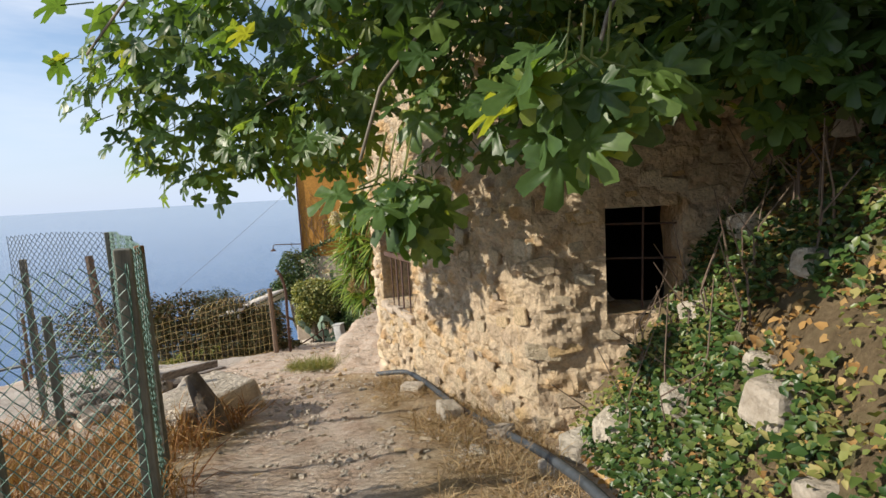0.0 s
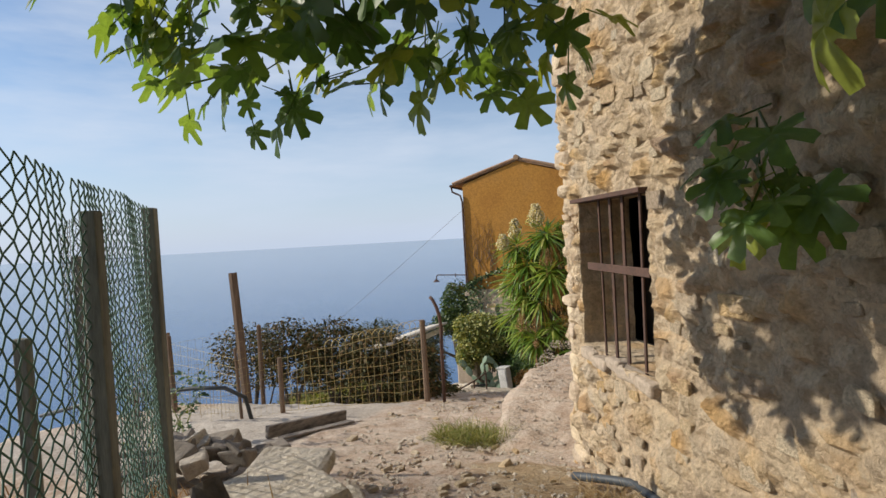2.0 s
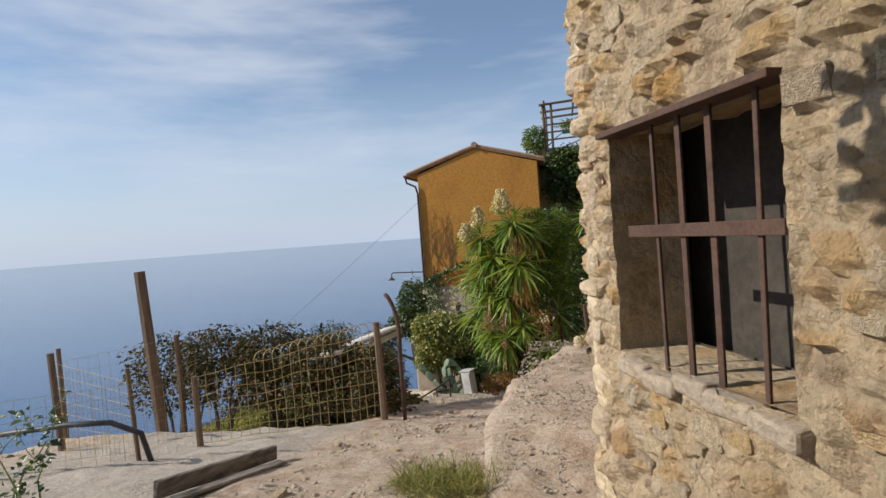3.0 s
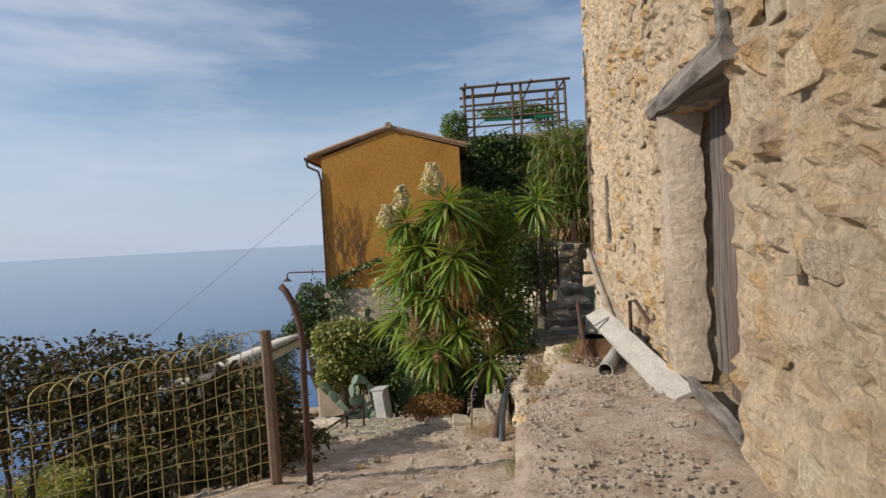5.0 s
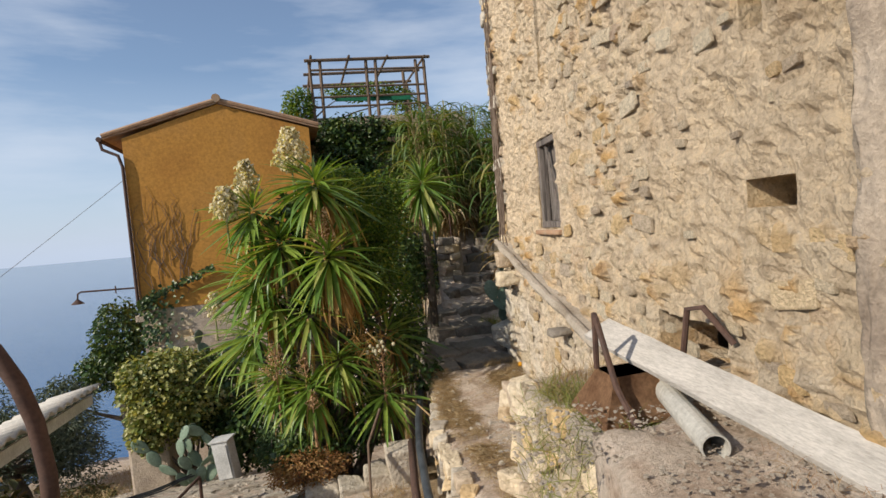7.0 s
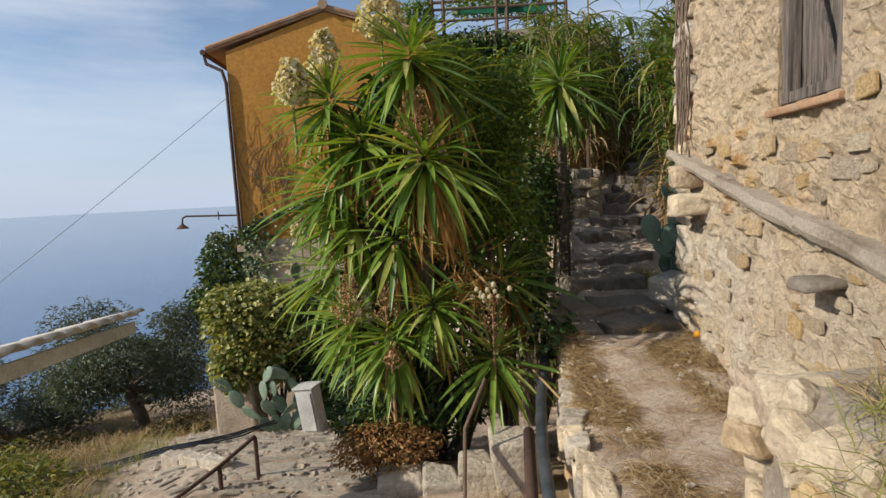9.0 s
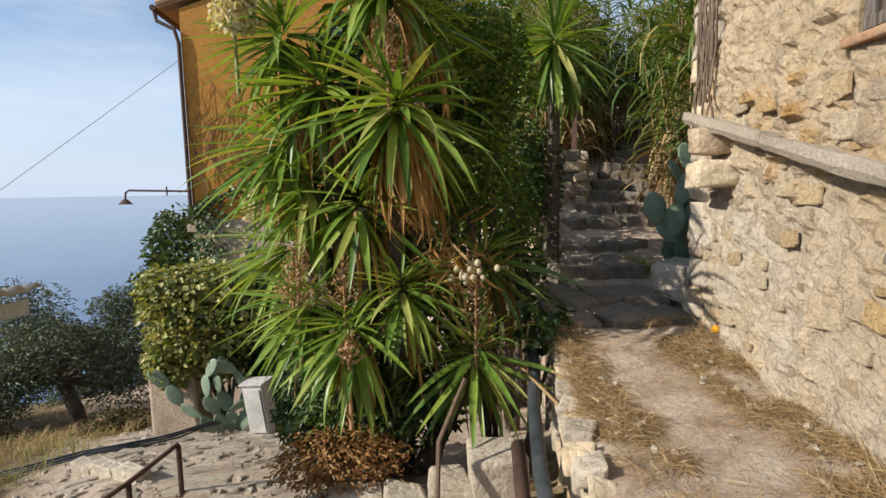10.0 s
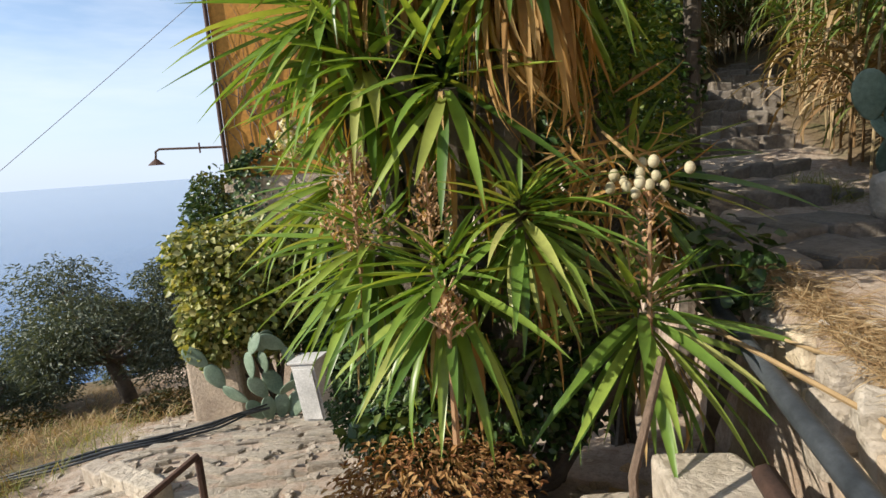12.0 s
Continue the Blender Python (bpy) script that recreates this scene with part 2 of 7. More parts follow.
M_YUCCAS = leaf_material("yucca_leaf_far", YUC, 0.30, 0.36, 0.5)
M_DEAD = leaf_material("dead_leaf", [(0, (0.25, 0.14, 0.055)), (0.5, (0.43, 0.26, 0.10)), (1, (0.55, 0.39, 0.19))], 0.25, 0.8, 0.1)
M_DRY = leaf_material("dry_flower", [(0, (0.36, 0.21, 0.12)), (0.5, (0.50, 0.33, 0.20)), (1, (0.62, 0.45, 0.30))], 0.2, 0.8, 0.1)
M_BLOOM = leaf_material("cream_flower", [(0, (0.62, 0.55, 0.38)), (0.6, (0.75, 0.70, 0.52)), (1, (0.55, 0.48, 0.30))], 0.25, 0.7, 0.1)
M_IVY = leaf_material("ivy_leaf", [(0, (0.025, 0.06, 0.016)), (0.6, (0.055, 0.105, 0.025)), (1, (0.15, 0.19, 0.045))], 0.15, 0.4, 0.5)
M_IVYLIT = leaf_material("variegated_ivy", [(0, (0.07, 0.12, 0.03)), (0.35, (0.20, 0.23, 0.06)), (0.7, (0.38, 0.38, 0.13)), (1, (0.50, 0.47, 0.22))], 0.25, 0.45, 0.4)
M_CREEPER = leaf_material("creeper_leaf", [(0, (0.05, 0.105, 0.018)), (0.5, (0.10, 0.185, 0.03)), (0.85, (0.19, 0.26, 0.04)), (1, (0.32, 0.30, 0.04))], 0.3, 0.45, 0.35)
M_ROSEMARY = leaf_material("rosemary_leaf", [(0, (0.03, 0.06, 0.025)), (0.6, (0.06, 0.10, 0.04)), (1, (0.11, 0.15, 0.07))], 0.1, 0.75, 0.15)
M_OLIVE = leaf_material("olive_leaf", [(0, (0.06, 0.085, 0.05)), (0.6, (0.12, 0.15, 0.10)), (1, (0.20, 0.23, 0.17))], 0.15, 0.5, 0.4)
M_SCRUB = leaf_material("scrub_leaf", [(0, (0.035, 0.042, 0.018)), (0.5, (0.075, 0.075, 0.028)), (0.8, (0.15, 0.10, 0.048)), (1, (0.20, 0.13, 0.065))], 0.12, 0.6, 0.2)
M_REED = leaf_material("reed_leaf", [(0, (0.065, 0.125, 0.03)), (0.6, (0.135, 0.205, 0.05)), (0.85, (0.22, 0.25, 0.08)), (1, (0.36, 0.29, 0.11))], 0.3, 0.5, 0.3)
M_STRAW = leaf_material("straw", [(0, (0.24, 0.15, 0.075)), (0.5, (0.37, 0.26, 0.14)), (1, (0.48, 0.38, 0.23))], 0.15, 0.8, 0.1)
M_RUSSET = leaf_material("russet_weed", [(0, (0.22, 0.10, 0.05)), (0.5, (0.34, 0.19, 0.08)), (1, (0.42, 0.28, 0.13))], 0.15, 0.8, 0.1)
M_GREENGRASS = leaf_material("green_grass", [(0, (0.14, 0.18, 0.05)), (0.6, (0.25, 0.26, 0.08)), (1, (0.38, 0.33, 0.14))], 0.25, 0.6, 0.2)
M_CACTUS = two_scale("cactus_pad", 4, 40, [(0.3, (0.13, 0.20, 0.14)), (0.6, (0.24, 0.32, 0.24))], rough=0.6, relief=0.2)
M_ORANGE = two_scale("orange_peel", 8, 60, [(0.3, (0.75, 0.33, 0.02)), (0.6, (0.85, 0.42, 0.03))], rough=0.5, relief=0.2)
M_FRUIT = two_scale("pale_seed_pod", 8, 60, [(0.3, (0.40, 0.36, 0.22)), (0.6, (0.52, 0.47, 0.32))], rough=0.7, relief=0.2)
M_GREENNET = two_scale("green_net", 3, 20, [(0.3, (0.02, 0.16, 0.09)), (0.6, (0.03, 0.25, 0.14))], rough=0.7)
M_SEDGE = two_scale("dead_vine", 6, 30, [(0.3, (0.13, 0.09, 0.07)), (0.6, (0.2, 0.15, 0.11))])


def ground_material():
    """Dusty beaten path; attribute 'zone': red for planted bank, green for dry straw ground, blue for cemented ground."""
    m, n, l, b = material("ground", 0.95, 0, 0.15)
    at = n.new("ShaderNodeAttribute")
    at.attribute_name = "zone"
    sp = n.new("ShaderNodeSeparateColor")
    l.new(at.outputs["Color"], sp.inputs["Color"])
    big, mid, fine, peb = noise_node(n, l, 0.6, 4), noise_node(n, l, 4, 6), noise_node(n, l, 30, 8, 0.75), n.new("ShaderNodeTexVoronoi")
    tc = n.new("ShaderNodeTexCoord")
    l.new(tc.outputs["Object"], peb.inputs["Vector"])
    peb.inputs["Scale"].default_value = 26
    path = ramp(n, l, mid.outputs["Fac"], [(0.28, (0.40, 0.29, 0.21)), (0.45, (0.54, 0.43, 0.34)), (0.6, (0.62, 0.53, 0.44)), (0.75, (0.50, 0.38, 0.29))])
    bank = ramp(n, l, mid.outputs["Fac"], [(0.3, (0.11, 0.085, 0.05)), (0.5, (0.20, 0.15, 0.09)), (0.7, (0.13, 0.13, 0.06))])
    straw = ramp(n, l, mid.outputs["Fac"], [(0.3, (0.30, 0.21, 0.12)), (0.5, (0.42, 0.32, 0.20)), (0.7, (0.50, 0.41, 0.29))])
    cem = ramp(n, l, big.outputs["Fac"], [(0.3, (0.48, 0.43, 0.37)), (0.7, (0.62, 0.57, 0.51))])
    c = mixed(n, l, sp.outputs["Green"], path, straw)
    c = mixed(n, l, sp.outputs["Blue"], c, cem)
    c = mixed(n, l, sp.outputs["Red"], c, bank)
    c = mixed(n, l, 0.8, c, ramp(n, l, fine.outputs["Fac"], [(0.3, (0.55, 0.52, 0.48)), (0.55, (1, 1, 1)), (0.75, (1.15, 1.13, 1.1))]), "MULTIPLY")
    c = mixed(n, l, 0.35, c, ramp(n, l, peb.outputs["Color"], [(0.0, (0.7, 0.65, 0.6)), (1.0, (1.2, 1.2, 1.2))]), "MULTIPLY")
    l.new(c, b.inputs["Base Color"])
    bump(n, l, b, fine.outputs["Fac"], 1.0, 0.03)
    return m


M_GROUND = ground_material()


def sea_material():
    m, n, l, b = material("sea_water", 0.13, 0, 0.6)
    nz = noise_node(n, l, 0.004, 5, 0.6, stretch=(1, 3, 1))
    l.new(ramp(n, l, nz.outputs["Fac"], [(0.35, (0.024, 0.084, 0.205)), (0.65, (0.042, 0.112, 0.245))]), b.inputs["Base Color"])
    wv = noise_node(n, l, 0.25, 6, 0.65, stretch=(1, 2.2, 1))
    bump(n, l, b, wv.outputs["Fac"], 0.22, 0.8)
    return m


M_SEA = sea_material()


# ---- building helpers ----
ORIGIN = {}


def thing(name, at, label, category, group="", kind=""):
    ob = new(name)
    ob.location, ob.empty_display_size = at, 0.1
    ORIGIN[ob.name] = Vector(at)
    return tagged(ob, label, category, group, kind)


def mesh_of(bm, mat_, smooth=False):
    me = bpy.data.meshes.new("mesh")
    bm.to_mesh(me)
    bm.free()
    me.materials.append(mat_)
    if smooth:
        me.shade_smooth()
    return me


def part(name, bm, mat_, parent=None, label="", smooth=False, kind=""):
    """A bmesh in world metres as one mesh object under a thing or a part."""
    o = ORIGIN[parent.name] if parent else Vector((0, 0, 0))
    bmesh.ops.translate(bm, verts=bm.verts, vec=-o)
    ob = new(name, mesh_of(bm, mat_, smooth))
    ob.parent = parent
    ORIGIN[ob.name] = o
    return tagged(ob, label, kind=kind)


def solo(name, bm, mat_, at, label, category, group="", kind="", smooth=False):
    """A thing that is one mesh, with its origin at its base."""
    bmesh.ops.translate(bm, verts=bm.verts, vec=-Vector(at))
    ob = new(name, mesh_of(bm, mat_, smooth))
    ob.location = at
    ORIGIN[ob.name] = Vector(at)
    return tagged(ob, label, category, group, kind)


def box(bm, c, s, turn=None, bevel=0.0, jitter=0.0, rng=None):
    """A box at c of size s, its edges bevelled and its corners shaken a little."""
    m = Matrix.Translation(c) @ (turn or Matrix()) @ Matrix.Diagonal((*s, 1))
    vs = bmesh.ops.create_cube(bm, size=1, matrix=m)["verts"]
    if jitter and rng:
        for v in vs:
            v.co += Vector([rng.uniform(-jitter, jitter) for _ in range(3)])
    if bevel:
        es = list({e for v in vs for e in v.link_edges})
        bmesh.ops.bevel(bm, geom=es, offset=bevel, segments=2, affect="EDGES", profile=0.5)
    return bm


def tube(bm, pts, r, sides=6, cap=True):
    """A round bar along points; r is one radius or one for each point."""
    pts = [Vector(p) for p in pts]
    rs = r if isinstance(r, (list, tuple)) else [r] * len(pts)
    rings, up = [], Vector((0.13, 0.21, 0.97))
    for i, p in enumerate(pts):
        d = (pts[min(i + 1, len(pts) - 1)] - pts[max(i - 1, 0)]).normalized()
        a = d.cross(up)
        a = (a if a.length > 0.05 else d.cross(Vector((1, 0, 0)))).normalized()
        c = d.cross(a)
        rings.append([bm.verts.new(p + (a * math.cos(t) + c * math.sin(t)) * rs[i]) for t in [2 * math.pi * k / sides for k in range(sides)]])
    for u, v in zip(rings, rings[1:]):
        for k in range(sides):
            bm.faces.new((u[k], u[(k + 1) % sides], v[(k + 1) % sides], v[k]))
    if cap:
        bm.faces.new(rings[0][::-1])
        bm.faces.new(rings[-1])
    return bm


def grid_mesh(name, P, mat_, attribute=None, colours=None, smooth=True, keep=None):
    """A sheet from an array of places (rows, columns, 3); keep masks its cells."""
    r, c = P.shape[:2]
    ids = np.arange(r * c).reshape(r, c)
    q = np.stack([ids[:-1, :-1], ids[:-1, 1:], ids[1:, 1:], ids[1:, :-1]], -1)
    if keep is not None:
        q = q[keep]
    q = q.reshape(-1, 4)
    me = bpy.data.meshes.new(name)
    me.from_pydata(P.reshape(-1, 3).tolist(), [], q.tolist())
    me.materials.append(mat_)
    if attribute:
        a = me.color_attributes.new(attribute, "FLOAT_COLOR", "POINT")
        a.data.foreach_set("color", np.concatenate([colours.reshape(-1, 3), np.ones((r * c, 1))], 1).ravel().astype(np.float32))
    if smooth:
        me.shade_smooth()
    return me


def scatter_mesh(name, tmpl, mats, mat_, smooth=True):
    """Many copies of templates (verts, faces), each at its own 4x4, joined into one mesh."""
    V, F, off = [], [], 0
    for i, m in enumerate(mats):
        v, f = tmpl[i % len(tmpl)]
        M = np.array(m)
        V.append(v @ M[:3, :3].T + M[:3, 3])
        F.extend([tuple(a + off for a in q) for q in f])
        off += len(v)
    me = bpy.data.meshes.new(name)
    me.from_pydata(np.concatenate(V).tolist(), [], F)
    me.materials.append(mat_)
    if smooth:
        me.shade_smooth()
    return me


def frame_of(d, up, size, roll=0.0):
    """A 4x4 as lists: local y runs along d, local z is the leaf's face."""
    d = Vector(d).normalized()
    x = d.cross(Vector(up))
    x = (x if x.length > 1e-3 else d.cross(Vector((1, 0.2, 0)))).normalized()
    z = x.cross(d)
    if roll:
        x, z = x * math.cos(roll) + z * math.sin(roll), z * math.cos(roll) - x * math.sin(roll)
    return x, d, z


def placed(p, d, up, size, roll=0.0):
    x, y, z = frame_of(d, up, size, roll)
    return [[x[i] * size, y[i] * size, z[i] * size, p[i]] for i in range(3)] + [[0, 0, 0, 1]]


def oval_leaf(width=0.55, fold=0.12):
    v = [(0, 0, 0), (-width / 2, 0.4, fold), (-width * 0.3, 0.8, fold * 0.6), (0, 1, -0.08), (width * 0.3, 0.8, fold * 0.6), (width / 2, 0.4, fold), (0, 0.45, 0)]
    return np.array(v, float), [(0, 6, 1), (1, 6, 2), (2, 6, 3), (3, 6, 4), (4, 6, 5), (5, 6, 0)]


def sword_leaf(width, droop, sections=7, fold=0.25):
    """A long pointed leaf, 1 long, channelled, bending down by droop."""
    v, f = [], []
    for i in range(sections):
        s = i / (sections - 1)
        a = droop * s * s
        y, z = s * math.cos(a * 0.6), -math.sin(a * 0.75) * s
        w = width * (0.5 + 0.5 * min(1, s * 4)) * (1 - max(0, (s - 0.45) / 0.55) ** 1.6) + 0.002
        v += [(-w / 2, y, z + fold * w), (0, y, z), (w / 2, y, z + fold * w)]
        if i:
            b = 3 * i
            f += [(b - 3, b - 2, b + 1, b), (b - 2, b - 1, b + 2, b + 1)]
    return np.array(v, float), f


def fig_leaf(rng, lobes=5):
    """A broad lobed leaf, 1 long from stalk to tip, wavy, with its midribs pressed in."""
    pts = []
    n = 40
    for i in range(n):
        a = -math.pi + 2 * math.pi * (i + 0.5) / n
        k = a / math.radians(52)
        near = min(range(-2, 3), key=lambda q: abs(k - q))
        gap = abs(k - near)
        r = (0.64, 0.60, 0.44)[abs(near)] * (1 - min(0.62, 2.6 * gap ** 1.7) * (1.0 if abs(a) < 1.9 else 0.35)) * (1 - 0.16 * math.cos(gap * 9) * (gap < 0.33))
        if abs(a) > 2.2:
            r = 0.30 - 0.16 * (abs(a) - 2.2)
        r *= rng.uniform(0.94, 1.06)
        pts.append((math.sin(a) * r, 0.36 + math.cos(a) * r, a))
    c1, c2, c3 = rng.uniform(0.1, 0.5), rng.uniform(-0.25, 0.35), rng.uniform(0, 6)

    def lift(x, y):
        return -c1 * (y - 0.3) ** 2 - c2 * x * x * 1.5 + 0.035 * math.sin(9 * x + c3) * math.cos(7 * y + c3)

    v = [(0, 0.36, lift(0, 0.36) - 0.02)]
    for ring in (0.4, 0.75, 1.0):
        for x, y, a in pts:
            X, Y = x * ring, 0.36 + (y - 0.36) * ring
            k = a / math.radians(52)
            rib = abs(k - round(k))
            v.append((X, Y, lift(X, Y) + 0.05 * min(rib * 2, 1) * ring * (1.2 - ring) * 2))
    f = [(0, 1 + i, 1 + (i + 1) % n) for i in range(n)]
    for ring in range(2):
        for i in range(n):
            a, b = 1 + ring * n + i, 1 + ring * n + (i + 1) % n
            f.append((a, a + n, b + n, b))
    st = len(v)
    for y in (-0.35, -0.15, 0.05, 0.3):
        z = -0.03 - 0.1 * (0.3 - y)
        v += [(-0.016, y, z), (0.016, y, z), (0, y, z + 0.025)]
    for i in range(3):
        for k in range(3):
            a, b = st + 3 * i + k, st + 3 * i + (k + 1) % 3
            f.append((a, b, b + 3, a + 3))
    return np.array(v, float), f


def mesh_from(tm, mat_, smooth=True):
    me = bpy.data.meshes.new("mesh")
    me.from_pydata(tm[0].tolist(), [], [tuple(q) for q in tm[1]])
    me.materials.append(mat_)
    if smooth:
        me.shade_smooth()
    return me


def stuff(name, me, label, category, at=(0, 0, 0), parent=None):
    ob = new(name, me)
    if parent:
        ob.parent = parent
        ob.matrix_parent_inverse = Matrix.Translation(-ORIGIN[parent.name])
        ORIGIN[ob.name] = ORIGIN[parent.name]
        return tagged(ob, label, kind="stuff")
    return tagged(ob, label, category, kind="stuff")


def unit(rng):
    while True:
        v = Vector((rng.uniform(-1, 1), rng.uniform(-1, 1), rng.uniform(-1, 1)))
        if 0.05 < v.length < 1:
            return v.normalized()


def smooth_step(t):
    t = np.clip(t, 0, 1)
    return t * t * (3 - 2 * t)


def fbm(x, y, z=0.0, octaves=4):
    return noise.fractal(Vector((x, y, z)), 1.0, 2.1, octaves)


# ---- ground, sea ----
PY = ((-40, -12, -5, 0, 4, 8, 10.5, 14, 18, 21.5, 25, 32, 40, 60, 100, 400), (9, 4, 1.35, 0.38, -0.36, -1.08, -1.62, -2.47, -3.55, -4.75, -6.1, -7.4, -12, -26, -50, -90))
UP = ((10, 12, 13.2, 15.2, 16.5, 18, 20.5, 22, 26, 35, 60, 100, 400), (-1.95, -1.98, -2.03, -2.14, -1.98, -1.72, -1.25, -0.75, 0.2, 1.6, 4, 8, 20))
EDGE = ((10, 15.2, 16.5, 18, 20.5, 22, 26, 40), (-1.2, -1.1, -0.83, -0.4, 0.25, 0.6, 1.0, 4.0))
C_A, C_B, C_C = (0.62, 3.75), (-0.97, 7.2), (0.48, 16.64)


def wall_x(y):
    return np.interp(y, (C_A[1], C_B[1], C_C[1]), (C_A[0], C_B[0], C_C[0]))


def ground_z(x, y):
    """Height of the ground: a falling path, a drop to the sea side, a bank on the hill side, the raised way along the house."""
    x, y = np.asarray(x, float), np.asarray(y, float)
    z = np.interp(y, *PY)
    left = np.interp(y, (0, 5, 8, 11, 16, 22, 30), (-1.9, -2.2, -3.6, -3.9, -4.4, -7.0, -11.0))
    d = np.maximum(0, left - x)
    z = z - np.interp(y, (4, 6, 10.8, 12, 16, 20), (0.1, 0.05, 0.05, 0.28, 0.22, 0.12)) * np.minimum(d, 4.6) - np.interp(y, (11, 12.5), (0.65, 0.35)) * np.clip(d - 4.6, 0, 6) - 0.7 * np.maximum(0, d - 9)
    bank = 1.25 * np.clip(x - 0.78, 0, 3.2) + 0.5 * np.maximum(0, x - 3.98)
    z = z + bank * smooth_step((4.2 - y) / 0.5)
    ex, up = np.interp(y, *EDGE), np.interp(y, *UP)
    hill = up + 0.25 * np.maximum(0, x - ex - np.interp(y, (16, 22, 30), (1.4, 2.3, 2.5)))
    k = smooth_step((x - ex) / 0.18) * (y > 11.5)
    z = z + (hill - z) * k
    inside = (y > 3.85) & (y < 16.5) & (x > wall_x(y) + 0.25)
    return np.where(inside, np.interp(y, *PY) - 0.6, z)


def axis(a, b, step, out_a, out_b):
    fine = list(np.arange(a, b + 1e-6, step))
    lo, hi, s = [a], [b], step
    while lo[-1] > out_a:
        s *= 1.25
        lo.append(lo[-1] - s)
    s = step
    while hi[-1] < out_b:
        s *= 1.25
        hi.append(hi[-1] + s)
    return np.array(lo[:0:-1] + fine + hi[1:])


def build_ground():
    xs, ys = axis(-6.5, 2.2, 0.055, -420, 420), axis(0.5, 18.5, 0.055, -200, 600)
    X, Y = np.meshgrid(xs, ys)
    Z = ground_z(X, Y)
    col = np.zeros((*X.shape, 3))
    wx = wall_x(Y)
    left = np.interp(Y, (0, 5, 8, 11, 16, 22, 30), (-1.9, -2.2, -3.6, -3.9, -4.4, -7.0, -11.0))
    col[..., 0] = np.maximum(smooth_step((X - 0.75) / 0.3) * (Y < 4.2), smooth_step((left - X - np.where(Y < 11.3, 4.6, 0.4)) / 1.0))
    col[..., 0] = np.maximum(col[..., 0], (Y > 18) * smooth_step((X - np.interp(Y, *EDGE) - 1.6) / 0.5))
    ex = np.interp(Y, *EDGE)
    col[..., 1] = np.maximum(smooth_step((X - ex + 0.5) / 0.3) * (Y > 11.6) * (Y < 17), smooth_step((0.8 - np.abs(X - wx + 0.5)) / 0.6) * (Y < 7) * (Y > 2))
    col[..., 1] = np.maximum(col[..., 1], smooth_step((-1.5 - X) / 0.4) * (Y < 4.6))
    col[..., 2] = smooth_step((-3.7 - X) / 0.3) * (Y > 6) * (Y < 10.9) * smooth_step((X + 8) / 1.0)
    for j in range(len(ys)):
        for i in range(len(xs)):
            x, y = xs[i], ys[j]
            if -12 < x < 5 and -3 < y < 32:
                n1, n2 = fbm(x * 0.9, y * 0.9, 1, 3), fbm(x * 4.5, y * 4.5, 7, 4)
                Z[j, i] += 0.05 * n1 + 0.034 * n2 * (0.7 + col[j, i, 0] * 2.0) + 0.014 * noise.noise(Vector((x * 21, y * 21, 2)))
            elif abs(x) < 120 and y < 200:
                Z[j, i] += 0.5 * fbm(x * 0.15, y * 0.15, 3, 3)
    me = grid_mesh("ground", np.stack([X, Y, Z], -1), M_GROUND, "zone", col)
    tagged(new("ground", me), "dusty beaten hillside path with stones, dry grass and earth banks", "ground", kind="structure")


build_ground()
me = bpy.data.meshes.new("sea")
me.from_pydata([(-4800, -3000, -40), (4800, -3000, -40), (4800, 4700, -40), (-4800, 4700, -40)], [], [(0, 1, 2, 3)])
me.materials.append(M_SEA)
tagged(new("water", me), "calm blue sea reaching to a hazy horizon", "sea", kind="structure")


